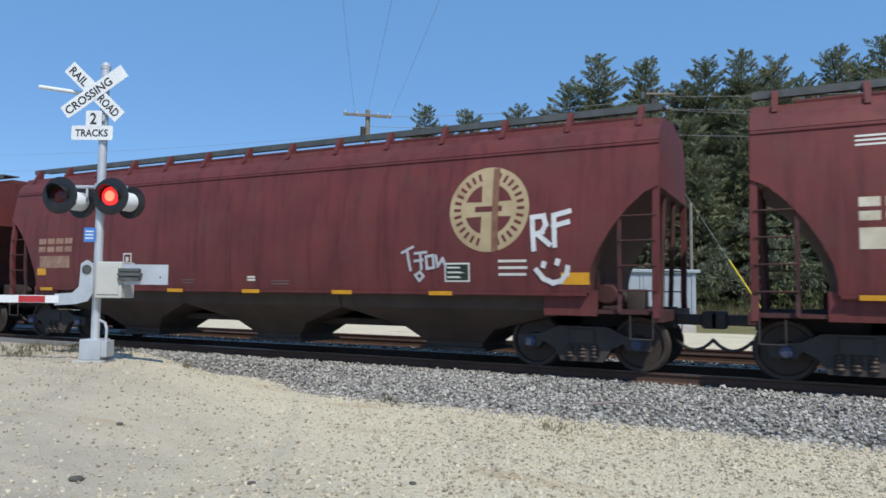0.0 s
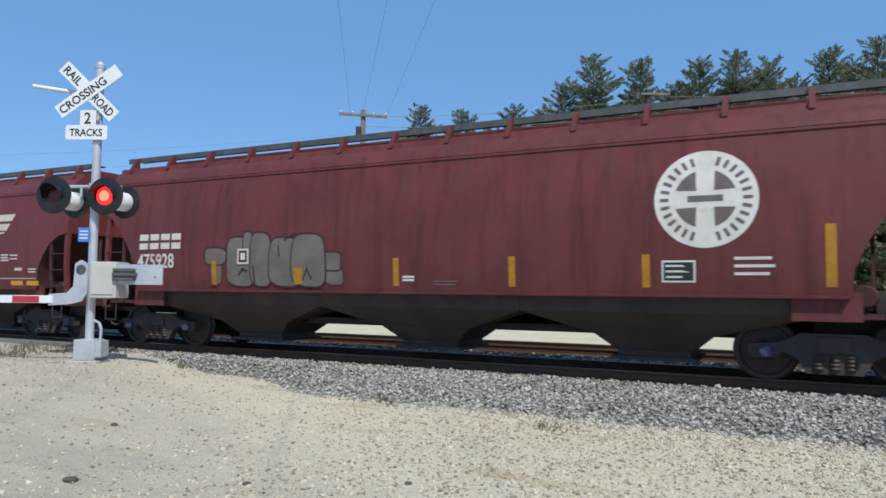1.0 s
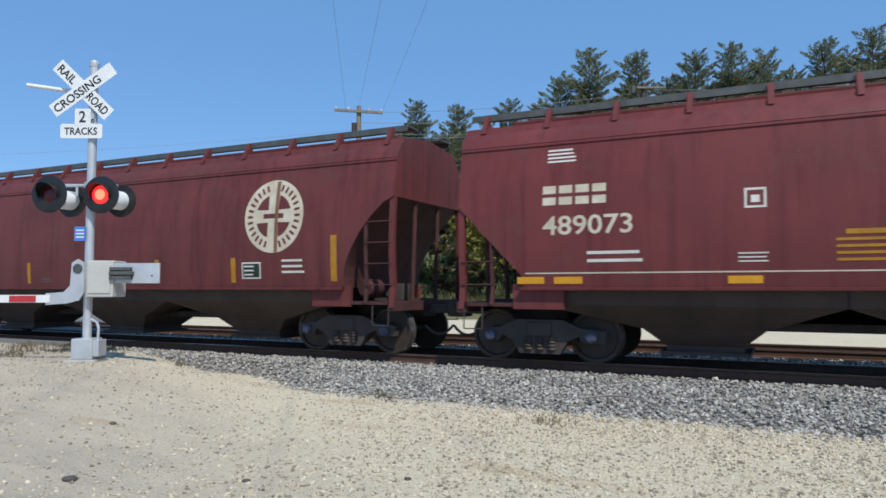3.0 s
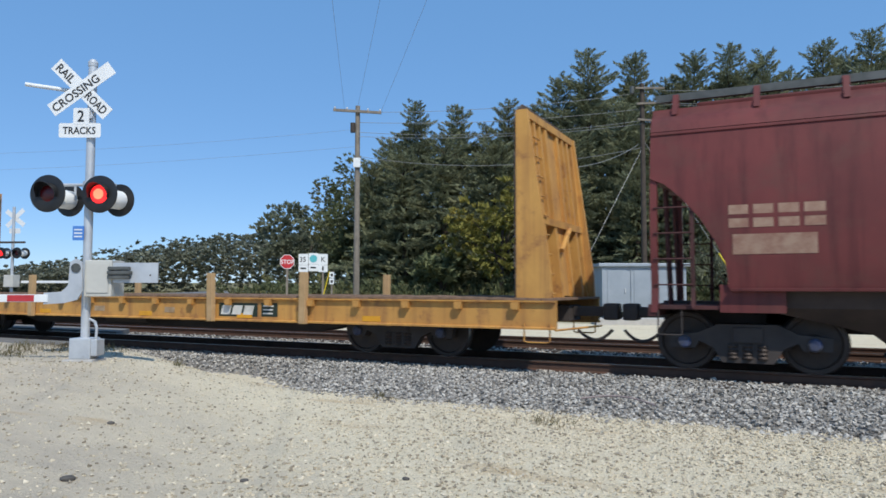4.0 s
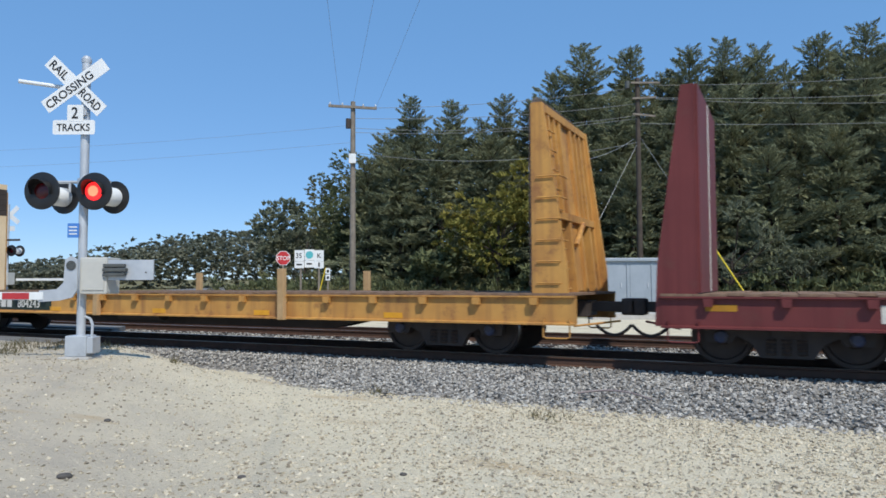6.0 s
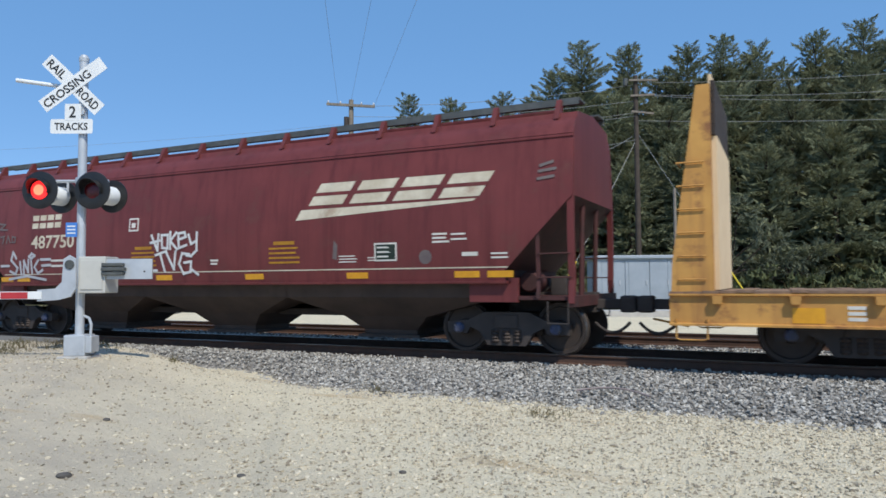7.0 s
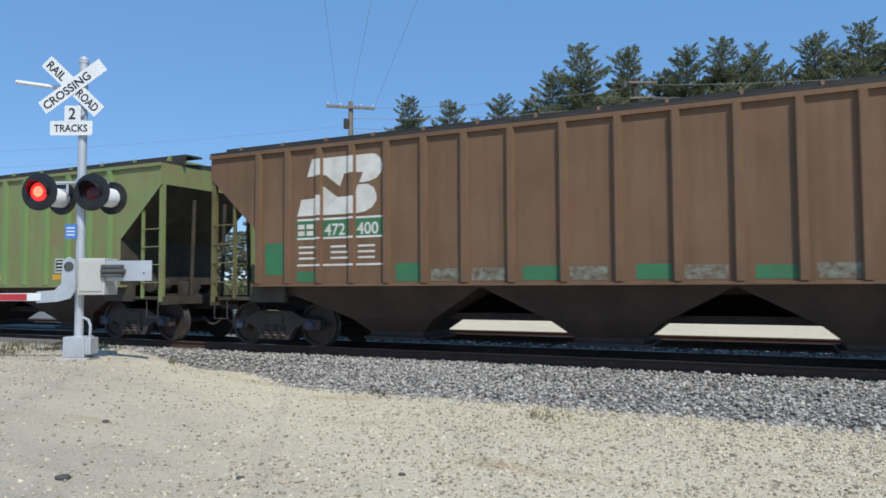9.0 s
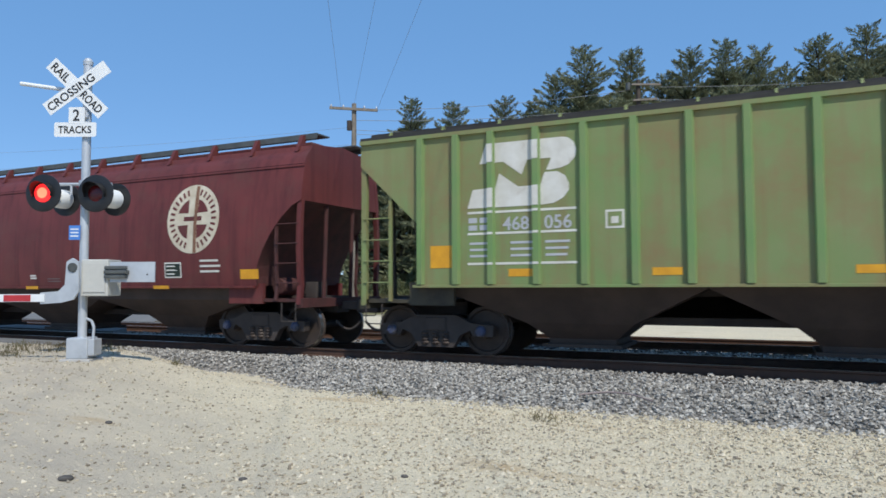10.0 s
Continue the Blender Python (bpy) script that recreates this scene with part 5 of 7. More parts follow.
# maroon cars with the round emblem
for k, number, mat in ((0, "", CREAM), (1, "475632", CREAM), (2, "475928", WHITEMARK), (5, "475401", CREAM), (10, "475117", CREAM)):
    c = H[k][0]
    if k == 1:
        tan = surf("tan_emblem_paint", (0.47, 0.37, 0.22), (0.40, 0.30, 0.17), 2.0, 0.7, 0, 0.03, 30, (0.22, 0.12, 0.07), 1.5, (0.55, 0.75))
        roundel(c, 5.40, 2.76, 0.755, tan, MAROON_OLD)
        patch(c, "rust_streak", 5.47, 2.03, 0.12, 1.46, RUSTSTREAK, "brown rust streak", FACE - 0.007, 0.003)
    elif k:
        if k != 2:
            patch(c, "rust_streak", 5.40, 2.02, 0.09, 1.46, RUSTSTREAK, "brown rust streak", FACE - 0.007, 0.003)
        roundel(c, 5.20 if k == 2 else 5.36, 2.76, 0.755, mat, SPRAYDULL if k == 2 else MAROON_OLD)
    pale = mat if k == 2 else surf("worn_owner_marks", (0.36, 0.24, 0.17), (0.26, 0.14, 0.10), 6.0, 0.7)
    if k:
        blocks(c, "owner_block", -7.05, 2.20, 1.35, 0.34, 4, pale, 0, 0.2, "owner marks as plain blocks")
        bars(c, "number_mark", -7.0, 1.80, 1.25, 1, 0.1, 0.30, pale) if k != 2 else lettering("car_number", number, 0.45, mat, c, -7.1, FACE, 1.78, 0.85, label="white stencilled car number")
    else:
        blocks(c, "owner_block", -6.88, 2.35, 1.3, 0.33, 4, CREAM, 0, 0.2, "owner marks as plain blocks")
        bars(c, "number_mark", -6.88, 1.95, 1.4, 1, 0.1, 0.30, CREAM)
        bars(c, "data_mark", -6.9, 3.55, 0.5, 3, 0.065, 0.03, WHITEMARK)
    data_panel(c, 4.55, 1.48, 0.5, 0.34)
    bars(c, "data_mark", 5.6, 1.82, 0.58, 3, 0.115, 0.045, WHITEMARK)
    bars(c, "data_mark", -2.0, 1.5, 0.4, 2, 0.06, 0.02, SPRAYDULL)
    bars(c, "data_mark", -0.1, 1.55, 0.25, 2, 0.06, 0.04, WHITEMARK)
    bars(c, "data_mark", 0.55, 1.48, 0.5, 2, 0.06, 0.02, SPRAYDULL)
    if k in (2, 5):
        for x in (-4.8, -2.53, -0.3, 2.0, 4.25):
            patch(c, "reflector", x, 1.40, 0.12, 0.52, STENCIL, "upright yellow reflective strip")
        patch(c, "reflector", 6.8, 1.42, 0.14, 0.9, STENCIL, "upright yellow reflective strip")
    else:
        patch(c, "reflector", 6.72, 1.44, 0.48, 0.2, REFLECT, "yellow reflective strip")
        for x in (-6.9, -4.7, -2.4, -0.2, 2.1, 4.25):
            patch(c, "reflector", x, 1.238, 0.47, 0.075, REFLECT, "yellow reflective strip", FACE - 0.071)

square_mark(H[1][0], -3.9, 1.85, 0.28)
patch(H[1][0], "reflector", -7.1, 1.62, 0.34, 0.17, REFLECT, "yellow reflective strip")

# sprayed tags
def tag(car, name, mat, w, label, *lines):
    for i, pts in enumerate(lines):
        bm = bm_new()
        stroke(bm, pts, w, FACE - 0.010)
        part(name, bm, mat, car, label if i == 0 else "")


c = H[1][0]
tag(c, "spray_mark", SPRAYWHITE, 0.085, "white sprayed letters and a smile",
    [(6.25, 2.04), (6.22, 2.58)], [(6.22, 2.58), (6.42, 2.60), (6.46, 2.45), (6.40, 2.33), (6.25, 2.28)], [(6.33, 2.28), (6.52, 2.12)],
    [(6.62, 2.10), (6.60, 2.60), (6.86, 2.66)], [(6.60, 2.42), (6.84, 2.48)],
    [(6.30, 1.68), (6.42, 1.54), (6.58, 1.47), (6.72, 1.50), (6.82, 1.62), (6.84, 1.72)], [(6.42, 1.76), (6.43, 1.79)], [(6.66, 1.80), (6.67, 1.83)])
tag(c, "spray_mark", SPRAYGREY, 0.05, "pale sprayed scrawl",
    [(3.68, 2.02), (3.90, 2.12)], [(3.78, 2.05), (3.85, 1.70)], [(3.95, 2.0), (4.18, 2.02)], [(3.95, 1.86), (4.1, 1.88)], [(4.06, 2.0), (4.08, 1.72)], [(4.20, 1.72), (4.18, 1.94), (4.32, 1.96), (4.34, 1.74), (4.2, 1.72)], [(4.38, 1.95), (4.42, 1.76), (4.52, 1.9), (4.58, 1.76)],
    [(3.95, 1.6), (4.05, 1.66), (4.12, 1.58), (4.03, 1.5), (3.95, 1.6)])
c = H[6][0]
tag(c, "spray_mark", SPRAYWHITE, 0.055, "white sprayed tag",
    [(-1.55, 2.36), (-1.38, 2.05)], [(-1.57, 2.2), (-1.3, 2.24)], [(-1.34, 2.38), (-1.36, 2.02)], [(-1.22, 2.08), (-1.24, 2.36), (-1.05, 2.36), (-1.06, 2.06), (-1.22, 2.08)], [(-0.98, 2.42), (-0.98, 2.05)], [(-0.98, 2.22), (-0.8, 2.4)], [(-0.95, 2.2), (-0.78, 2.04)], [(-0.74, 2.38), (-0.72, 2.06), (-0.5, 2.12)], [(-0.74, 2.24), (-0.52, 2.3), (-0.56, 2.4), (-0.74, 2.38)], [(-0.44, 2.34), (-0.36, 2.14), (-0.22, 2.2)], [(-0.2, 2.38), (-0.2, 2.0), (-0.36, 1.88), (-0.5, 1.9)],
    [(-1.42, 1.92), (-1.1, 2.0)], [(-1.28, 1.95), (-1.16, 1.56)], [(-1.1, 1.98), (-0.88, 1.6), (-0.82, 1.98)], [(-0.42, 1.92), (-0.62, 1.94), (-0.72, 1.72), (-0.6, 1.5), (-0.4, 1.54), (-0.36, 1.76), (-0.56, 1.74)], [(-1.5, 1.58), (-1.4, 1.58)], [(-0.34, 1.58), (-0.18, 1.48)])
tag(c, "spray_mark", SPRAYGREY, 0.06, "silver sprayed tag",
    [(-6.3, 1.95), (-6.42, 2.1), (-6.5, 1.9), (-6.25, 1.7), (-6.35, 1.55), (-6.55, 1.62)], [(-6.15, 1.85), (-6.12, 1.55)], [(-6.02, 1.55), (-6.0, 1.88), (-5.85, 1.6), (-5.82, 1.9)], [(-5.72, 1.9), (-5.7, 1.58)], [(-5.45, 1.88), (-5.6, 1.72), (-5.48, 1.56), (-5.3, 1.64)], [(-5.8, 1.98), (-5.7, 2.05), (-5.58, 2.0), (-5.7, 1.94), (-5.8, 1.98)], [(-6.6, 1.42), (-5.9, 1.50), (-5.2, 1.40)], [(-5.35, 1.9), (-5.0, 1.9)], [(-5.3, 1.75), (-5.0, 1.76)], [(-6.9, 1.76), (-6.6, 1.76)])
tag(c, "spray_mark", SPRAYDULL, 0.04, "thin grey sprayed scrawl",
    [(-7.6, 2.85), (-7.35, 2.9)], [(-7.45, 2.88), (-7.4, 2.65)], [(-7.3, 2.85), (-7.25, 2.65), (-7.1, 2.7)], [(-7.05, 2.85), (-6.8, 2.82), (-7.0, 2.7), (-6.7, 2.68)], [(-6.95, 2.5), (-6.8, 2.52), (-6.85, 2.35)], [(-6.7, 2.35), (-6.65, 2.52), (-6.55, 2.35)], [(-6.48, 2.5), (-6.35, 2.48), (-6.36, 2.36), (-6.48, 2.36), (-6.48, 2.5)])
tag(c, "spray_mark", SPRAYDULL, 0.05, "small grey stencil", [(7.5, 3.25), (7.7, 3.3)], [(7.48, 3.15), (7.75, 3.18)], [(7.46, 3.02), (7.72, 3.05)])


# ribbed cars: emblems are painted over the ribs too
def inside(pts, x, z):
    hit = False
    for (x0, z0), (x1, z1) in zip(pts, pts[1:] + pts[:1]):
        if (z0 > z) != (z1 > z) and x < x0 + (x1 - x0) * (z - z0) / (z1 - z0):
            hit = not hit
    return hit


def over_ribs(car, shape, name, mat, ribs, label="", depth=0.005):
    bm = bm_new()
    flat(bm, shape, FACE, depth)
    root = part(name, bm, mat, car, label)
    zs = [p[1] for p in shape]
    for r in ribs:
        run = None
        steps = [min(zs) + (max(zs) - min(zs)) * i / 40 for i in range(41)]
        spans = []
        for z in steps + [1e9]:
            ok = z < 1e8 and inside(shape, r, z)
            if ok and run is None:
                run = z
            if not ok and run is not None:
                spans.append((run, last))
                run = None
            last = z
        for a, b in spans:
            if b - a > 0.05:
                bm = bm_new()
                flat(bm, [(r - 0.052, a), (r + 0.052, a), (r + 0.052, b), (r - 0.052, b)], FACE - 0.085, depth)
                part(name, bm, mat, root)
    return root


UPPER = [(0.18, 1.0), (0.88, 1.0), (0.93, 0.98), (0.975, 0.91), (1.0, 0.80), (0.985, 0.68), (0.93, 0.58), (0.86, 0.54), (0.775, 0.52), (0.735, 0.525), (0.78, 0.70), (0.5625, 0.70), (0.5125, 0.48), (0.344, 0.70), (0.12, 0.69)]
LOWER = [(0.0, 0.0), (0.68, 0.0), (0.80, 0.02), (0.88, 0.09), (0.93, 0.2), (0.93, 0.30), (0.90, 0.42), (0.83, 0.49), (0.72, 0.49), (0.68, 0.30), (0.48, 0.30), (0.306, 0.52), (0.27, 0.31), (0.05, 0.29)]


def big_emblem(car, x, z, w, h, mat, ribs):
    for shape in (UPPER, LOWER):
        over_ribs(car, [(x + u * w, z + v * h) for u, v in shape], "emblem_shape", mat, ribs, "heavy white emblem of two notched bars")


def blob(car, x0, x1, z0, z1, mat, name="spray_blob", label="", depth=0.005, wob=0.06, ribs=()):
    cx, cz, rx, rz = (x0 + x1) / 2, (z0 + z1) / 2, (x1 - x0) / 2, (z1 - z0) / 2
    pts = []
    for j in range(30):
        a = 2 * math.pi * j / 30
        e = 0.55
        pts.append((cx + rx * math.copysign(abs(math.cos(a)) ** e, math.cos(a)) * (1 + wob * math.sin(3 * a + x0)), cz + rz * math.copysign(abs(math.sin(a)) ** e, math.sin(a)) * (1 + wob * math.cos(2 * a + z0))))
    return over_ribs(car, pts, name, mat, ribs, label, depth)


OLDGREEN = surf("old_green_paint", (0.12, 0.17, 0.065), (0.10, 0.125, 0.055), 2.0, 0.65)
SPRAYROSE = surf("dusty_rose_spray", (0.42, 0.13, 0.16), (0.34, 0.16, 0.17), 3.0, 0.6)
c = H[7][0]
big_emblem(c, 2.39, 1.90, 3.43, 2.03, WHITEMARK, RIB7)
for row, (z, words) in enumerate(((3.46, ((-5.68, 2), (-4.80, 3), (-3.90, 2), (-2.96, 2), (-2.02, 1))), (2.90, ((-5.70, 2), (-4.78, 2), (-3.92, 2), (-3.0, 2))))):
    for x, n in words:
        blocks(c, "letter_block", x, z, 0.335 * n + 0.06, 0.42, n, WHITEMARK, 0, 0.22, "white owner lettering as plain blocks")
for x in (-5.3, -4.82):
    patch(c, "owner_block", x, 2.12, 0.17, 0.24, SPRAYGREY)
lettering("car_number", "461", 0.34, SPRAYGREY, c, -5.72, FACE, 1.78, 0.85, label="faded car number")
lettering("car_number", "815", 0.34, SPRAYGREY, c, -4.82, FACE, 1.78, 0.85)
square_mark(c, -3.75, 1.88, 0.28)
blob(c, -4.12, -3.45, 1.42, 1.74, CARGREEN, "spray_blob", "green sprayed cloud", 0.003, 0.1)
tag(c, "spray_mark", SPRAYGREY, 0.022, "thin pale sprayed bubbles", [(-4.1, 1.74), (-4.08, 1.9), (-3.92, 1.95), (-3.84, 1.8), (-3.74, 1.93), (-3.6, 1.92), (-3.55, 1.76)], [(-3.9, 1.52), (-3.6, 1.54)], [(-3.9, 1.6), (-3.62, 1.62)])
tag(c, "spray_mark", SPRAYWHITE, 0.035, "white looping sprayed scrawl", [(-6.32, 1.86), (-6.2, 1.92), (-6.16, 1.8), (-6.3, 1.72), (-6.34, 1.8)], [(-6.12, 1.9), (-6.08, 1.72), (-5.98, 1.88), (-5.94, 1.7)], [(-5.9, 1.82), (-5.8, 1.84), (-5.84, 1.72), (-5.92, 1.76)], [(-6.3, 1.6), (-6.16, 1.66), (-6.1, 1.52), (-6.24, 1.46), (-6.3, 1.54)], [(-6.04, 1.64), (-5.98, 1.46), (-5.88, 1.6), (-5.8, 1.5)], [(-6.22, 1.38), (-6.12, 1.2), (-6.0, 1.36), (-5.94, 1.22)], [(-6.3, 1.3), (-6.24, 1.16), (-6.1, 1.1)])
over_ribs(c, [(-5.78, 1.02), (-5.80, 1.34), (-5.55, 1.42), (-5.30, 1.36), (-5.06, 1.46), (-5.04, 1.02)], "spray_blob", SPRAYGREY, RIB7, "silver sprayed letters", 0.005)
over_ribs(c, [(-6.26, 1.02), (-6.2, 1.16), (-5.98, 1.12), (-5.9, 1.02)], "spray_blob", SPRAYGREY, (), "", 0.004)
tag(c, "spray_mark", SPRAYRED, 0.035, "red sprayed edge", [(-5.84, 1.04), (-5.66, 1.2), (-5.5, 1.04)], [(-5.36, 1.34), (-5.3, 1.1), (-5.16, 1.22), (-5.1, 1.06)])
tag(c, "spray_mark", SPRAYSOOT, 0.025, "dark sprayed line", [(-5.7, 1.36), (-5.5, 1.2), (-5.3, 1.3), (-5.1, 1.4)])
for q in range(3):
    flatx = -4.78 + 0.19 * q
    over_ribs(c, [(flatx, 1.22), (flatx + 0.08, 1.15), (flatx + 0.16, 1.22), (flatx + 0.08, 1.29)], "data_mark", SPRAYGREY, (), "", 0.004)
bars(c, "data_mark", -4.8, 1.42, 0.5, 2, 0.08, 0.035, SPRAYGREY)
blob(c, -7.9, -6.95, 3.3, 3.92, OLDGREEN, "paint_patch", "faded green paint showing through", 0.003, 0.05)
bars(c, "data_mark", -5.72, 1.67, 0.62, 1, 0.09, 0.04, STENCIL)
bars(c, "data_mark", -4.82, 1.67, 0.62, 1, 0.09, 0.04, STENCIL)
for x, (a, b) in ((-3.4, (1.02, 1.95)), (-2.2, (1.02, 2.08))):
    blob(c, x - (0.34 if x < -3 else 0.02), x + 1.0, a, b, SPRAYROSE, "spray_blob", "pink sprayed outline", 0.004, 0.03, RIB7)
    blob(c, x - 0.14 if x < -3 else x + 0.22, x + 0.95, a + 0.03, b - 0.06, SPRAYGREY, "spray_blob", "silver sprayed letter", 0.007, 0.05, RIB7)
    blob(c, x + 0.08, x + 0.24, a + 0.3, b - 0.4, SPRAYRED, "spray_blob", "", 0.009, 0.08)
for x, w in ((-1.15, 0.55), (-0.38, 0.85), (0.47, 0.80)):
    blob(c, x, x + w, 1.03, 1.75, SPRAYGREY, "spray_blob", "silver sprayed letter", 0.006, 0.05, RIB7)
    tag(c, "spray_mark", SPRAYWHITE, 0.05, "pale blue sprayed flourish", *[[(x + 0.1 + 0.12 * k, 1.75), (x + 0.06 + 0.14 * k, 1.98), (x + 0.14 + 0.12 * k, 2.2), (x + 0.2 + 0.1 * k, 2.0)] for k in range(5)])
    tag(c, "spray_mark", SPRAYCYAN, 0.03, "cyan sprayed line", [(x + 0.05, 2.1), (x + 0.35, 2.24), (x + 0.7, 2.18)])
blob(c, 1.56, 2.13, 1.55, 1.98, SPRAYPINK, "spray_blob", "pink sprayed block", 0.005, 0.03)
blob(c, 1.56, 2.13, 1.04, 1.3, SPRAYPINK, "spray_blob", "", 0.005, 0.03)
tag(c, "spray_mark", SPRAYGREY, 0.06, "grey sprayed scrawl", [(1.5, 1.45), (1.7, 1.55), (1.6, 1.35), (1.9, 1.5), (1.8, 1.3), (2.15, 1.45)], [(1.5, 1.35), (2.1, 1.36)])
over_ribs(c, [(2.15, 1.02), (2.15, 1.5), (2.45, 1.95), (2.8, 2.12), (3.5, 2.06), (4.4, 2.12), (4.75, 1.95), (4.85, 1.5), (4.95, 1.02)], "spray_blob", SPRAYROSE, RIB7, "dusty rose halo round red letters", 0.006)
over_ribs(c, [(2.22, 1.03), (2.25, 1.25), (2.50, 1.30), (2.40, 1.5), (2.65, 1.95), (3.08, 2.0), (3.12, 1.03)], "spray_letter", SPRAYRED, RIB7, "red sprayed letter with white edge", 0.009)
over_ribs(c, [(3.2, 1.03), (3.2, 1.25), (3.5, 1.3), (3.25, 1.7), (3.3, 1.98), (3.85, 2.0), (3.9, 1.03)], "spray_letter", SPRAYRED, RIB7, "red sprayed letter with white edge", 0.009)
over_ribs(c, [(4.0, 1.03), (3.98, 1.98), (4.55, 2.0), (4.6, 1.5), (4.35, 1.5), (4.35, 1.3), (4.8, 1.28), (4.85, 1.03)], "spray_letter", SPRAYRED, RIB7, "red sprayed letter with white edge", 0.009)
tag(c, "spray_mark", SPRAYWHITE, 0.045, "white sprayed edge", [(2.22, 1.27), (2.75, 1.27)], [(2.65, 1.3), (2.7, 1.6), (2.45, 1.42)], [(3.15, 1.05), (3.12, 1.98)], [(3.2, 1.38), (3.6, 1.4), (3.62, 1.75)], [(3.94, 1.3), (3.96, 2.0)], [(4.3, 1.35), (4.32, 1.75), (4.55, 1.75)], [(3.2, 1.22), (4.0, 1.28), (4.8, 1.24)])
tag(c, "spray_mark", SPRAYROSE, 0.05, "rose sprayed stroke", [(2.5, 1.1), (2.9, 1.2), (2.85, 1.6)], [(3.35, 1.12), (3.75, 1.14)], [(3.5, 1.5), (3.75, 1.85)], [(4.1, 1.12), (4.5, 1.18)], [(4.1, 1.55), (4.3, 1.88)])
tag(c, "spray_mark", SPRAYSOOT, 0.022, "dark sprayed line", [(2.68, 1.9), (2.45, 1.5), (2.5, 1.3)], [(3.08, 1.95), (3.05, 1.1)], [(3.3, 1.92), (3.8, 1.9)], [(3.82, 1.85), (3.84, 1.1)], [(4.02, 1.1), (4.04, 1.9), (4.5, 1.94)], [(0.5, 1.1), (0.6, 1.6), (1.0, 1.65)], [(-0.3, 1.1), (-0.2, 1.6), (0.2, 1.62)], [(-1.0, 1.2), (-0.8, 1.55)])
blob(c, 4.95, 5.12, 1.05, 1.5, SPRAYCYAN, "spray_blob", "cyan sprayed stroke", 0.005, 0.1)
blob(c, 5.05, 5.3, 1.03, 1.3, SPRAYPINK, "spray_blob", "", 0.004, 0.1)
blob(c, 5.25, 5.80, 1.76, 1.94, SPRAYCYAN, "spray_blob", "", 0.005, 0.12)
blob(c, 5.25, 5.78, 1.03, 1.18, SPRAYCYAN, "spray_blob", "", 0.005, 0.12)
data_panel(c, 5.24, 1.20, 0.46, 0.42)
data_panel(c, 6.14, 1.20, 0.46, 0.40)
bars(c, "spray_mark", 6.05, 1.66, 0.6, 2, 0.06, 0.04, SPRAYGREY)
patch(c, "reflector", 6.78, 1.15, 0.13, 0.36, STENCIL, "upright yellow reflective strip")
for x in (-6.4, -4.95, -1.6, 1.45, 4.05):
    patch(c, "reflector", x, 1.05, 0.12, 0.36, STENCIL, "upright yellow reflective strip")
patch(c, "paint_patch", 7.0, 3.35, 0.7, 0.45, RIBOLIVE, "old green paint showing through", FACE, 0.002)
tag(c, "spray_mark", SPRAYWHITE, 0.045, "thin white tag", [(7.35, 3.55), (7.5, 3.5), (7.6, 3.62)], [(7.42, 3.72), (7.58, 3.52), (7.7, 3.8)], [(7.6, 3.75), (7.82, 3.72), (7.7, 3.6), (7.85, 3.85)])
bm = bm_new()
box(bm, -7.9, 7.9, FACE - 0.004, FACE, 2.37, 2.385)
part("plate_seam", bm, UNDER, c)

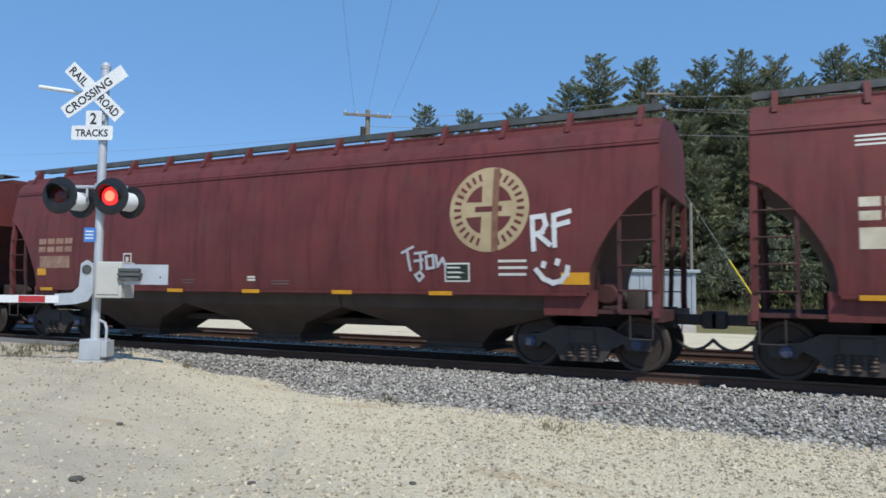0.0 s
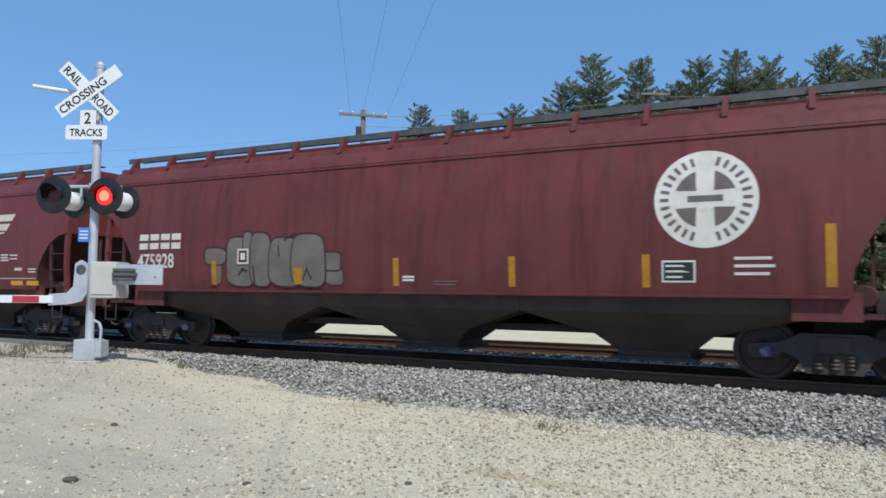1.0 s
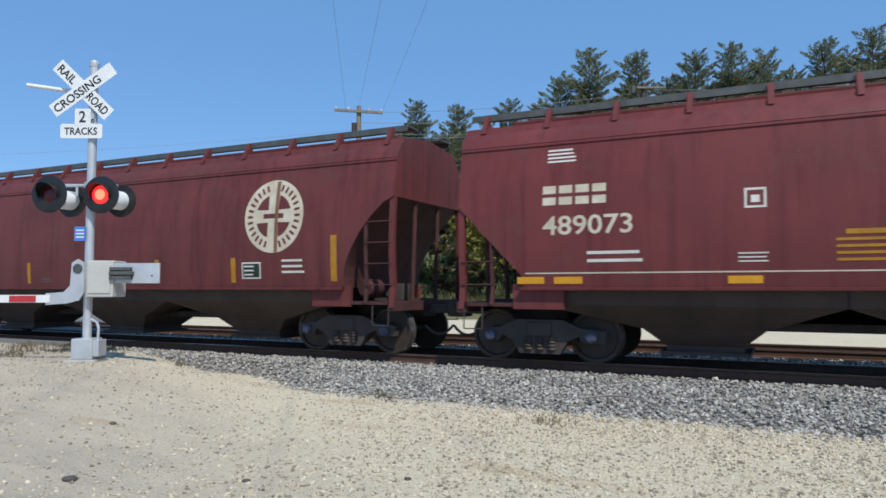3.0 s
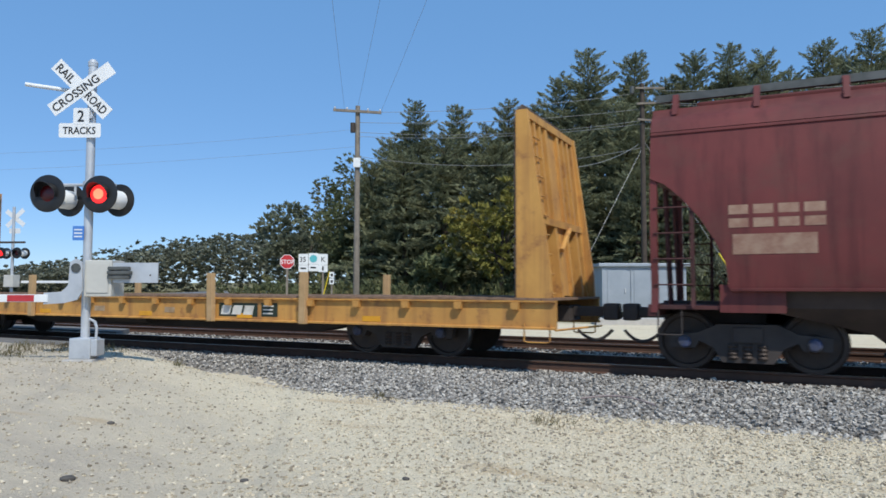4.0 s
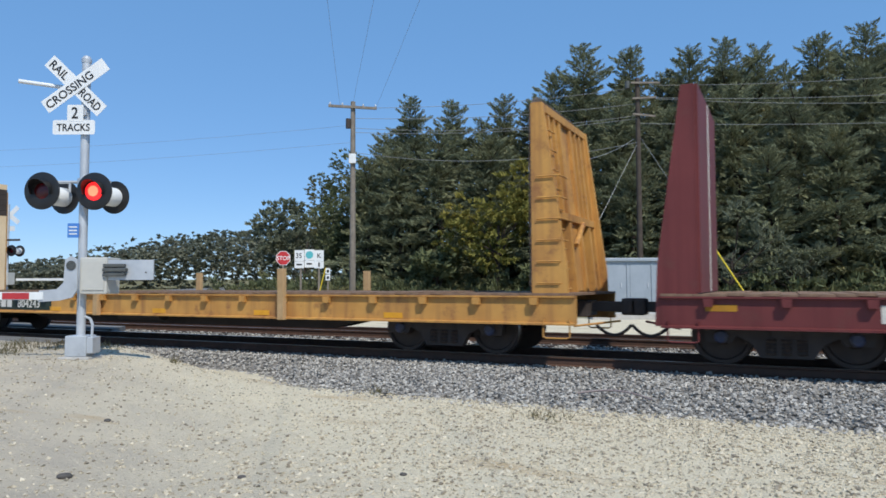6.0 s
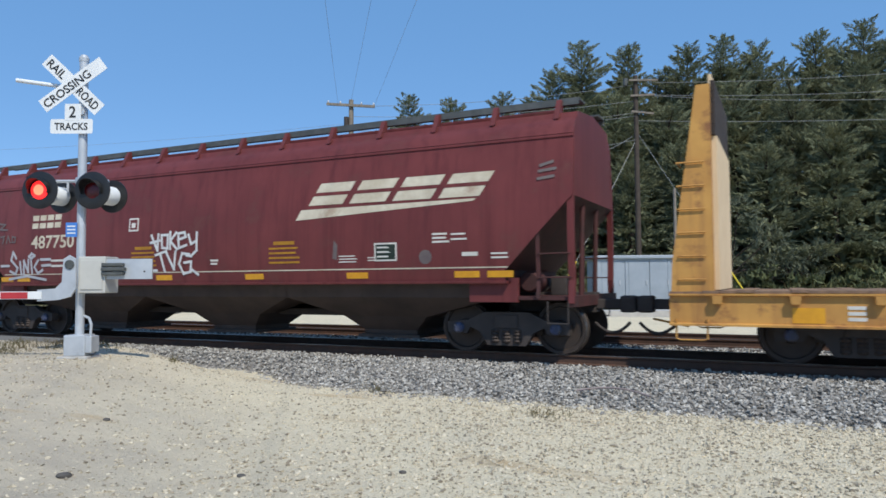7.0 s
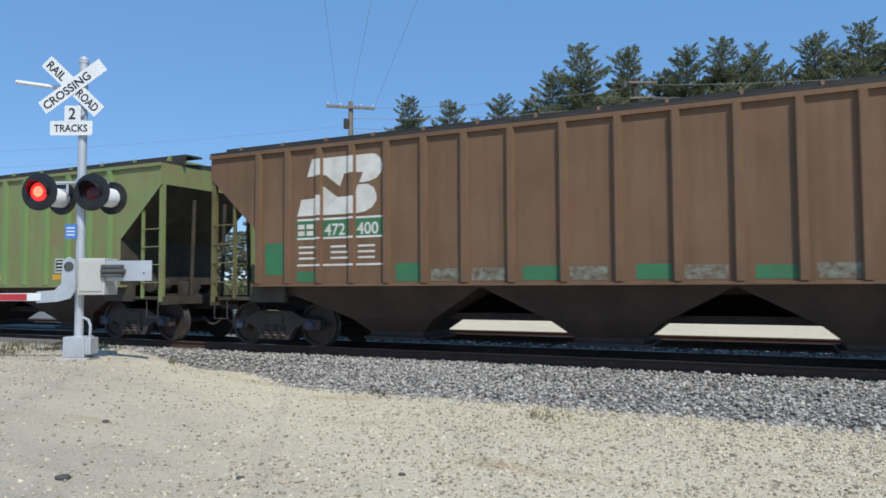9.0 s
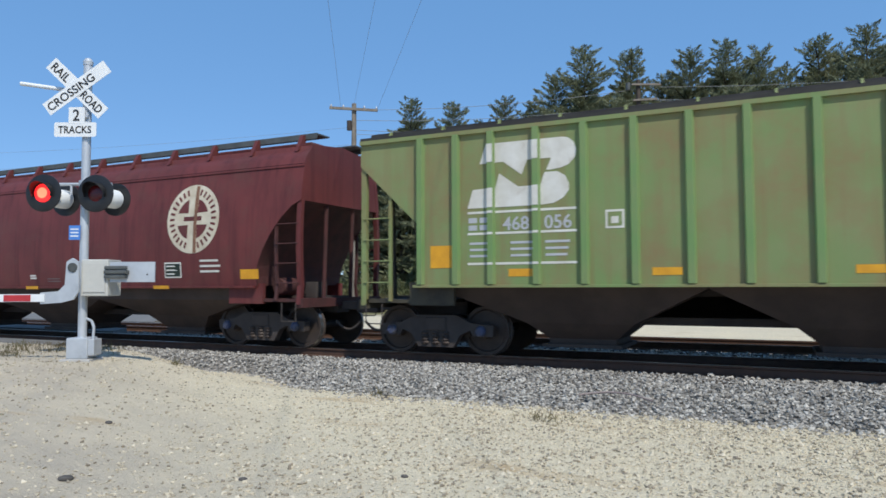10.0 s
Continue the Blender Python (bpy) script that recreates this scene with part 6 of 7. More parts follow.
for k, x0, ribs, number in ((8, -5.92, RIB8, ("472", "400")), (9, -6.10, RIB9, ("468", "056"))):
    c = H[k][0]
    big_emblem(c, x0, 2.64, 1.97, 1.12, WHITEMARK, ribs)
    for z in (2.54, 2.17, 1.645):
        over_ribs(c, [(x0, z), (x0 + 1.96, z), (x0 + 1.96, z + 0.04), (x0, z + 0.04)], "white_line", WHITEMARK, (), "white painted line")
        for r in ribs:
            if x0 < r < x0 + 1.96:
                patch(c, "white_line", r - 0.05, z, 0.1, 0.04, WHITEMARK, "", FACE - 0.085)
    mk = WHITEMARK if k == 8 else SPRAYGREY
    blocks(c, "owner_block", x0 + 0.02, 2.25, 0.42, 0.22, 2, mk, 0, 0.25, "owner marks as plain blocks")
    if k == 8:
        patch(c, "paint_patch", x0, 2.21, 2.0, 0.33, CARGREEN, "green number panel", FACE, 0.003)
    lettering("car_number", number[0], 0.32, mk, c, x0 + 0.66, FACE - 0.003, 2.24, 1.0, label="white car number")
    lettering("car_number", number[1], 0.32, mk, c, x0 + 1.40, FACE - 0.003, 2.24, 1.0)
    for x in (x0 + 0.04, x0 + 0.8, x0 + 1.42):
        bars(c, "data_mark", x, 2.0, 0.42, 3, 0.11, 0.04, mk)
    data_panel(c, 4.78, 1.61, 0.47, 0.34)
    if k == 8:
        for x, z, w, h in ((-6.72, 1.48, 0.46, 0.64), (-5.92, 1.34, 0.5, 0.2), (-3.68, 1.34, 0.53, 0.33), (-1.21, 1.34, 0.64, 0.24), (0.67, 1.34, 0.55, 0.24), (2.4, 1.34, 0.6, 0.2), (4.75, 1.34, 0.5, 0.22)):
            patch(c, "paint_patch", x, z, w, h, CARGREEN, "bright green touch-up patch", FACE, 0.003)
        for x in (-2.95, -2.15, -0.4, 1.4, 3.2):
            patch(c, "worn_patch", x, 1.34, 0.62, 0.22, WORNMARK, "grey worn patch", FACE, 0.003)
    else:
        square_mark(c, -3.67, 2.2, 0.3)
        for x, z, w, h in ((-6.84, 1.6, 0.48, 0.4), (-5.34, 1.44, 0.45, 0.13), (-2.95, 1.44, 0.45, 0.12), (-0.2, 1.44, 0.5, 0.12), (2.2, 1.44, 0.5, 0.12), (4.7, 1.44, 0.5, 0.12), (6.1, 1.55, 0.5, 0.25)):
            patch(c, "reflector", x, z, w, h, REFLECT, "yellow reflective strip")
        bars(c, "data_mark", 0.9, 1.75, 0.35, 4, 0.05, 0.02, WHITEMARK)
        bars(c, "data_mark", 5.6, 1.9, 0.35, 4, 0.07, 0.03, SPRAYGREY)

SPRAYGREYLETTER = surf("grey_letter_spray", (0.19, 0.165, 0.14), (0.15, 0.125, 0.11), 3.0, 0.6)
# grey bubble letters with dark outlines on one maroon car
c = H[2][0]
for i, (x0, x1, z0, z1) in enumerate(((-4.86, -4.56, 1.42, 1.95), (-5.02, -4.44, 1.84, 2.18), (-1.84, -1.42, 1.42, 1.74), (-1.88, -1.48, 1.70, 2.04), (-4.40, -3.62, 1.38, 2.40), (-3.94, -3.70, 2.0, 2.50), (-3.74, -3.20, 1.38, 2.48), (-3.24, -2.44, 1.38, 2.36), (-2.66, -1.84, 1.38, 2.42))):
    blob(c, x0 - 0.03, x1 + 0.03, z0 - 0.03, z1 + 0.04, SPRAYSOOT, "spray_outline", "dark sprayed outline", 0.003 + 0.002 * i, 0.05)
    blob(c, x0, x1, z0, z1, SPRAYGREYLETTER, "spray_letter", "dull grey sprayed bubble letter", 0.004 + 0.002 * i, 0.05)
for pts in ([(-4.05, 1.62), (-3.95, 1.74), (-3.82, 1.70)], [(-3.62, 1.44), (-3.66, 1.8)], [(-3.0, 2.2), (-2.98, 2.0)], [(-2.84, 2.32), (-2.62, 2.44), (-2.45, 2.42)], [(-2.38, 1.52), (-2.28, 1.74), (-2.18, 1.54)]):
    bm = bm_new()
    stroke(bm, pts, 0.03, FACE - 0.022)
    part("spray_line", bm, SPRAYSOOT, c)
patch(c, "reflector", -2.6, 1.42, 0.2, 0.34, STENCIL, "yellow strip half sprayed over", FACE - 0.024)
patch(c, "reflector", -4.8, 1.40, 0.12, 0.52, STENCIL, "", FACE - 0.024)
p = patch(c, "square_mark", -4.08, 1.84, 0.30, 0.32, WHITEMARK, "small white framed square", FACE - 0.024)
for w, mat, e in ((0.035, MAROON_OLD, 0.028), (0.09, WHITEMARK, 0.031)):
    bm = bm_new()
    flat(bm, [(-4.08 + w, 1.84 + w), (-3.78 - w, 1.84 + w), (-3.78 - w, 2.16 - w), (-4.08 + w, 2.16 - w)], FACE - e, 0.003)
    part("square_field", bm, mat, p)


# ---- trees ----
def spray_mesh(name, centres, dirs, sizes, per, material, rng, flat_tilt=0.35, slim=0.3):
    """Clumps of thin leaf or needle triangles round given centres."""
    n = len(centres) * per
    c = np.repeat(np.asarray(centres), per, 0)
    d = np.repeat(np.asarray(dirs), per, 0) + rng.normal(0, 0.55, (n, 3)) * (1, 1, flat_tilt)
    d /= np.linalg.norm(d, axis=1, keepdims=True) + 1e-9
    s = np.repeat(np.asarray(sizes), per) * rng.uniform(0.6, 1.3, n)
    side = np.cross(d, rng.normal(0, 1, (n, 3)) + (0, 0, 1.2))
    side /= np.linalg.norm(side, axis=1, keepdims=True) + 1e-9
    c = c + rng.normal(0, 0.35, (n, 3)) * s[:, None] * (1, 1, 0.5)
    v = np.stack([c - side * (s * slim)[:, None] - d * (s * 0.3)[:, None], c + side * (s * slim)[:, None] - d * (s * 0.3)[:, None], c + d * s[:, None]], 1)
    me = bpy.data.meshes.new(name)
    me.from_pydata(v.reshape(-1, 3), [], np.arange(3 * n).reshape(-1, 3))
    me.materials.append(material)
    return me


def pine(seed, height, spread, ragged=0.35):
    rng = np.random.default_rng(seed)
    root = thing("pine_tree", "tall dark green white pine at the edge of the wood", "tree", None, "pines behind the tracks")
    bm = bm_new()
    lean = rng.normal(0, 0.15, 2)
    segs = 7
    for i in range(segs):
        a, b = i / segs, (i + 1) / segs
        rod(bm, (lean[0] * a, lean[1] * a, height * 0.97 * a - (0.6 if i == 0 else 0)), (lean[0] * b, lean[1] * b, height * 0.97 * b), 0.24 * (1 - a) + 0.02, 0.24 * (1 - b) + 0.02, 8)
    limbs, cs, ds, ups, ss = [], [], [], [], []
    z = height * 0.05
    while z < height * 0.975:
        f = z / height
        reach = spread * min(1.0, 0.70 + f * 0.9) * (1 - f) ** 0.62 * rng.uniform(1 - ragged, 1 + ragged * 0.4) + 0.25
        count = int(rng.integers(5, 8))
        turn = rng.uniform(0, 2 * math.pi)
        for k in range(count):
            an = turn + 2 * math.pi * (k + rng.uniform(-0.3, 0.3)) / count
            L = reach * rng.uniform(0.5, 1.15)
            lift = rng.uniform(-0.14, 0.16) + 0.95 * f ** 3
            u, w = np.array((math.cos(an), math.sin(an), 0.0)), np.array((-math.sin(an), math.cos(an), 0.0))
            start = np.array((lean[0] * f, lean[1] * f, z + rng.normal(0, 0.15)))
            if L > 1.2:
                limbs.append((start, start + u * L * 0.8 + (0, 0, lift * L * 0.8)))
            # thick drooping plumes along the bough: needles lie on their rounded upper and outer sides
            for plume in range(1 + int(L > 1.6) + int(L > 3.0)):
                if plume:
                    bend = rng.choice((-1, 1)) * rng.uniform(0.35, 0.75)
                    u1, at, M = u * math.cos(bend) + w * math.sin(bend), rng.uniform(0.25, 0.55), L * rng.uniform(0.45, 0.65)
                else:
                    u1, at, M = u, 0.08, L * 0.92
                w1 = np.array((-u1[1], u1[0], 0.0))
                n = int((26 + 62 * M) * (1 if f < 0.6 else 1.25))
                a = rng.uniform(0.05, 1.0, n) ** 0.8
                lobe = 0.85 + 0.3 * np.sin(a * (6 + 3 * M) + rng.uniform(0, 6))
                fat = np.sin(np.pi * np.clip(a, 0.05, 0.95)) ** 0.6 * lobe
                phi = rng.uniform(-0.5, math.pi + 0.5, n)
                b, c = np.cos(phi) * fat * (0.12 + 0.15 * M), np.sin(phi) * fat * (0.13 + 0.055 * M)
                zz = lift * (L * at + M * a) - 0.13 * M * a ** 2 + 0.14 * M * a ** 5 + c
                cs.append(start + u * L * at + u1 * (M * a)[:, None] + w1 * b[:, None] + zz[:, None] * np.array((0, 0, 1.0)) + rng.normal(0, 0.035, (n, 3)))
                ds.append(u1 * 0.9 + w1 * np.cos(phi)[:, None] * 0.4 + (0, 0, 0.12 + 0.4 * f) + rng.normal(0, 0.28, (n, 3)))
                ups.append(w1 * np.cos(phi)[:, None] + np.sin(phi)[:, None] * np.array((0, 0, 1.3)) + u1 * ((a - 0.4) * 1.2)[:, None] + rng.normal(0, 0.28, (n, 3)))
                ss.append(rng.uniform(0.16, 0.30, n) * (1.0 - 0.45 * f))
        z += rng.uniform(0.80, 1.25) if f < 0.62 else rng.uniform(0.36, 0.62)
    # shaded inner sprays near the trunk
    n = 900
    f = rng.uniform(0.03, 0.86, n)
    an, far_out = rng.uniform(0, 2 * math.pi, n), spread * 0.52 * (1 - f) ** 0.7 * rng.uniform(0.1, 1.0, n) ** 0.6
    out = np.stack([np.cos(an), np.sin(an), np.zeros(n)], 1)
    cs.append(out * far_out[:, None] + np.stack([lean[0] * f, lean[1] * f, f * height], 1))
    ds.append(out + rng.normal(0, 0.5, (n, 3)))
    ups.append(rng.normal(0, 1, (n, 3)))
    ss.append(rng.uniform(0.40, 0.80, n))
    n = 90
    cs.append(np.stack([lean[0] + rng.normal(0, 0.10, n), lean[1] + rng.normal(0, 0.10, n), height * rng.uniform(0.93, 1.0, n)], 1))
    ds.append(rng.normal(0, 0.4, (n, 3)) + (0, 0, 1.0))
    ups.append(rng.normal(0, 1, (n, 3)))
    ss.append(rng.uniform(0.15, 0.30, n))
    for a, b in limbs[::2]:
        rod(bm, a, b, 0.05, 0.015, 5, False)
    part("trunk", bm, BARK, root, "tapered trunk with bare limbs")
    c, d, up, size = np.concatenate(cs), np.concatenate(ds), np.concatenate(ups), np.concatenate(ss)[:, None]
    d /= np.linalg.norm(d, axis=1, keepdims=True)
    side = np.cross(d, up)
    side /= np.linalg.norm(side, axis=1, keepdims=True) + 1e-9
    v = np.stack([c - side * size * 0.24 - d * size * 0.3, c + side * size * 0.24 - d * size * 0.3, c + d * size], 1)
    me = bpy.data.meshes.new("crown")
    me.from_pydata(v.reshape(-1, 3), [], np.arange(3 * len(c)).reshape(-1, 3))
    me.materials.append(NEEDLES)
    o = new("crown", me)
    o.parent = root
    tagged(o, "layered plumes of dark needles")
    return root


PINES = [pine(11, 18.0, 5.0), pine(12, 17.0, 5.4), pine(13, 18.5, 4.6, 0.4), pine(14, 14.0, 5.2, 0.3), pine(15, 10.5, 4.6, 0.3)]
HEIGHTS = [18.0, 17.0, 18.5, 14.0, 10.5]
ROWS = [(5.9, 60.8, 20.5, 0), (2.1, 59.0, 19.6, 2), (-1.4, 57.3, 18.4, 1), (-3.8, 56.1, 19.2, 0), (-6.2, 54.9, 18.4, 1), (-8.6, 55.5, 17.0, 2), (-10.5, 52.8, 18.7, 2),
        (-13.2, 51.5, 18.8, 0), (-15.9, 52.4, 17.2, 1), (-18.2, 54.0, 15.6, 2), (-20.4, 52.4, 16.0, 2), (-22.6, 54.5, 14.6, 1), (-24.4, 52.6, 16.3, 2), (-27.9, 50.9, 16.5, 0), (-30.8, 52.0, 13.8, 3),
        (9.5, 60.0, 20.5, 1), (13.0, 58.0, 19.0, 0),
        (4.0, 64.0, 19.6, 1), (0.2, 62.5, 18.6, 0), (-2.6, 61.0, 18.2, 1), (-5.0, 60.0, 18.0, 2), (-8.0, 60.0, 17.8, 1), (-11.8, 58.0, 17.6, 0), (-14.6, 57.5, 16.6, 1), (-17.0, 58.5, 15.6, 0), (-21.5, 58.5, 14.6, 1), (-26.2, 57.0, 14.8, 0), (-29.8, 57.0, 14.4, 1), (7.5, 65.0, 20.0, 0),
        (4.5, 50.0, 14.5, 3), (0.8, 48.5, 13.0, 3), (-2.5, 49.5, 14.0, 3), (-6.5, 48.0, 12.6, 3), (-9.8, 47.0, 13.4, 3), (-13.4, 46.5, 11.5, 4), (-19.5, 47.5, 11.6, 4), (-23.0, 47.0, 12.6, 3), (-26.2, 46.8, 11.2, 4), (-29.5, 47.5, 10.6, 4), (8.0, 49.0, 14.0, 3),
        (2.6, 44.0, 9.5, 4), (-0.6, 43.6, 8.6, 4), (-5.2, 44.2, 9.0, 4), (-8.2, 43.4, 8.2, 4), (-12.2, 43.2, 7.6, 4), (5.8, 45.0, 10.0, 4)]
used = set()
for i, (x, y, h, k) in enumerate(ROWS):
    m = Matrix.Translation((x, y, ground_z(x, y) - 0.1)) @ pose(0, 0, 0, 0, 0, (i * 77) % 360) @ Matrix.Scale(h / HEIGHTS[k], 4)
    if k not in used:
        used.add(k)
        PINES[k].matrix_basis = m
    else:
        o = copy_thing(PINES[k], m)
        o.scale = [h / HEIGHTS[k]] * 3


def leafy(name, label, seed, at, height, width, material, slim=0.4, per=10, dense=1.0, size=0.3):
    rng = np.random.default_rng(seed)
    x, y = at
    root = thing(name, label, "tree", pose(x, y, ground_z(x, y) - 0.05))
    bm = bm_new()
    rod(bm, (0, 0, -0.4), (0.1, 0, height * 0.5), 0.16, 0.09, 8)
    cs, ds, ss = [], [], []
    for k in range(11):
        an = k * 2.4
        tip = np.array((math.cos(an) * width * rng.uniform(0.25, 0.5), math.sin(an) * width * rng.uniform(0.25, 0.5), height * rng.uniform(0.3, 0.92)))
        base = np.array((0.05, 0, height * rng.uniform(0.12, 0.45)))
        rod(bm, base, tip, 0.06, 0.015, 5, False)
        for _ in range(int(26 * dense)):
            off = rng.normal(0, 1, 3)
            off /= np.linalg.norm(off)
            cs.append(tip + off * (width * 0.26, width * 0.26, height * 0.14) * rng.uniform(0.5, 1.05))
            ds.append(off + (0, 0, 0.3))
            ss.append(size * rng.uniform(0.7, 1.3))
    part("trunk", bm, BARK, root, "forked trunk and limbs")
    o = new("crown", spray_mesh("crown", cs, ds, ss, per, material, rng, 1.0, slim))
    o.parent = root
    tagged(o, "uneven crown of small leaves")
    return root


leafy("leafy_tree", "small broadleaf tree turning yellow before the pines", 3, (-16.0, 40.6), 9.0, 5.6, LEAVES, 0.35, 13, 2.4, 0.22)
leafy("leafy_tree", "low dark green shrub at the foot of the pines", 4, (-20.2, 40.6), 3.0, 2.6, FARLEAF)
leafy("leafy_tree", "low dark green shrub at the foot of the pines", 8, (-12.6, 40.0), 2.6, 2.6, FARLEAF)
leafy("leafy_tree", "sparse grey-green shrub with bare twigs", 5, (-2.6, 40.5), 5.0, 4.6, GREYLEAF, 0.12, 10, 0.9, 0.26)
leafy("leafy_tree", "sparse grey-green shrub with bare twigs", 25, (0.2, 41.5), 3.2, 3.6, GREYLEAF, 0.12, 8, 0.8, 0.26)
leafy("leafy_tree", "rounded grey-green broadleaf tree beside the far road", 6, (-46.5, 61.5), 10.6, 9.6, GREYLEAF, 0.4, 14, 3.0, 0.32)
leafy("leafy_tree", "dark broadleaf tree at the end of the pines", 7, (-35.0, 52.5), 12.4, 5.6, FARLEAF, 0.3, 16, 5.0, 0.17)
leafy("leafy_tree", "dark broadleaf tree at the end of the pines", 9, (-33.5, 50.5), 9.0, 5.5, FARLEAF, 0.3, 16, 4.4, 0.17)


def make_brush():
    """Undergrowth at the foot of the pines, and weeds beside the lot."""
    rng = np.random.default_rng(21)
    cs, ds, ss = [], [], []
    for _ in range(2600):
        x, y = rng.uniform(-38, 14), rng.uniform(38.5, 47)
        top = 0.5 + 1.6 * abs(noise.noise((x * 0.35, y * 0.3, 2))) * 1.6
        cs.append((x, y, ground_z(x, y) + rng.uniform(0.05, 1) * top))
        ds.append((0, -0.3, 0.8))
        ss.append(rng.uniform(0.15, 0.35))
    o = new("undergrowth", spray_mesh("undergrowth", cs, ds, ss, 8, FARLEAF, rng, 0.8, 0.25))
    tagged(o, "tangled undergrowth at the foot of the pines", "undergrowth", kind="stuff")
    cs, ds, ss = [], [], []
    for _ in range(1900):
        x, y = rng.uniform(-40, 12), rng.uniform(30.5, 39)
        cs.append((x, y, ground_z(x, y) + 0.08))
        ds.append((0, 0, 1.2))
        ss.append(rng.uniform(0.2, 0.55))
    o = new("tall_grass", spray_mesh("tall_grass", cs, ds, ss, 7, DRYGRASS, rng, 0.5, 0.05))
    tagged(o, "dry tall grass along the far verge", "grass", kind="stuff")
    cs, ds, ss = [], [], []
    spots = [(-2.58, 8.05, 0.25), (-5.3, 8.9, 0.2), (-12.3, 9.3, 0.9), (-11.4, 8.6, 0.7), (-12.5, 8.0, 0.7), (-13.4, 8.8, 0.8), (-11.6, 7.4, 0.4), (-9.4, 8.9, 0.15)]
    for x0, y0, r in spots:
        for _ in range(int(26 * r / 0.4)):
            x, y = x0 + rng.normal(0, r * 0.5), y0 + rng.normal(0, r * 0.4)
            cs.append((x, y, ground_z(x, y) + 0.03))
            ds.append((0, 0, 1.0))
            ss.append(rng.uniform(0.05, 0.13))
    o = new("weeds", spray_mesh("weeds", cs, ds, ss, 6, DRYGRASS, rng, 0.6, 0.05))
    tagged(o, "dry weeds on the gravel by the signal", "weeds", kind="stuff")


make_brush()


def make_far_woods():
    rng = np.random.default_rng(31)
    cs, ds, ss = [], [], []
    for _ in range(13000):
        an = radians(rng.uniform(18, 80))
        r = rng.uniform(125, 170)
        x, y = -math.sin(an) * r, math.cos(an) * r
        bump = 0.5 + 0.5 * noise.noise((x * 0.03, y * 0.03, 5)) + 0.25 * noise.noise((x * 0.15, y * 0.15, 1))
        top = (7.6 + 5.2 * bump + 3.0 * smooth01(26, 34, math.degrees(an)) - 9.5 * smooth01(44, 62, math.degrees(an))) * (0.6 + 0.4 * (r - 125) / 45)
        cs.append((x, y, ground_z(x, y) - 0.4 + top * rng.uniform(0, 1) ** 0.6))
        ds.append((x * -0.004, -0.6, 0.1))
        ss.append(rng.uniform(0.30, 0.62))
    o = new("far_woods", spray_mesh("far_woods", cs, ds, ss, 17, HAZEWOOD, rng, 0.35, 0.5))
    tagged(o, "low wooded hill beyond the road", "woods", kind="stuff")


make_far_woods()


# ---- poles, wires, cabinet, road signs ----
def pole(name, label, at, top, r, material, m_extra=None):
    x, y = at
    z = ground_z(x, y) - 0.3
    p = thing(name, label, "utility pole", pose(x, y, z))
    bm = bm_new()
    rod(bm, (0, 0, -0.3), (0, 0, top - z), r, r * 0.7, 14)
    part("shaft", bm, material, p, "", True)
    return p, z


p1, z1 = pole("utility_pole", "weathered grey wooden pole with a cross-arm", (-22.1, 33.7), 12.15, 0.19, POLEGREY)
bm = bm_new()
box(bm, -1.38, 1.38, -0.26, -0.14, -0.07, 0.07)
arm1 = part("cross_arm", bm, POLEGREY, p1, "wooden cross-arm", m=pose(0, 0, 11.79 - z1, 0, 3.5, 26))
for x in (-1.3, -0.6, 0.6, 1.3):
    bm = bm_new()
    lathe(bm, [(0.05, 0.07), (0.06, 0.14), (0.035, 0.21)], 10, "z", (x, -0.20, 0))
    part("insulator", bm, SILVER, arm1)
bm = bm_new()
rod(bm, (-0.27, -0.05, 10.6 - z1), (-0.27, -0.05, 11.15 - z1), 0.14, n=12)
part("transformer", bm, UNDER, p1, "dark pole-top fuse can", True, pose(0, 0, 0, 0, 0, 26))
bm = bm_new()
box(bm, -0.2, 0.2, -0.28, -0.14, 8.55 - z1, 9.1 - z1, 0.02)
part("meter_box", bm, SIGNWHITE, p1, "white box on the pole", m=pose(0, 0, 0, 0, 0, 26))
p2, z2 = pole("short_pole", "short pale grey wooden service pole", (-8.36, 26.0), 7.05, 0.15, POLEGREY)
bm = bm_new()
last = None
for i in range(9):
    a = radians(200 - 25 * i)
    q = (-0.28 + 0.22 * math.cos(a), -0.12, 6.3 - z2 + 0.42 * math.sin(a) - 0.15)
    if last:
        rod(bm, last, q, 0.018, n=6)
    last = q
part("cable_loop", bm, WIRE, p2, "loop of service cable", True)
bm = bm_new()
rod(bm, (0.14, -0.1, 0.3), (0.14, -0.1, 5.9 - z2), 0.035, n=8)
box(bm, 0.06, 0.26, -0.2, -0.06, 5.75 - z2, 6.0 - z2)
part("conduit", bm, SILVER, p2)
p3, z3 = pole("utility_pole", "tall dark creosoted pole before the pines", (-7.03, 38.9), 12.9, 0.17, POLEDARK)
for z, w, tilt in ((12.6, 0.9, 0), (11.75, 0.75, -3), (10.85, 0.7, 6)):
    bm = bm_new()
    box(bm, -0.45 * w, w * 1.3, -0.24, -0.13, -0.05, 0.05)
    part("standoff_arm", bm, POLEGREY, p3, "", m=pose(0, 0, z - z3, 0, tilt, 26))
bm = bm_new()
rod(bm, (-0.5, -0.2, 12.35 - z3), (-0.5, -0.2, 12.75 - z3), 0.13, n=10)
part("transformer", bm, GALV, p3, "", True)
p4, z4 = pole("short_pole", "thin grey post before the pines", (-4.53, 34.5), 6.0, 0.10, POLEGREY)

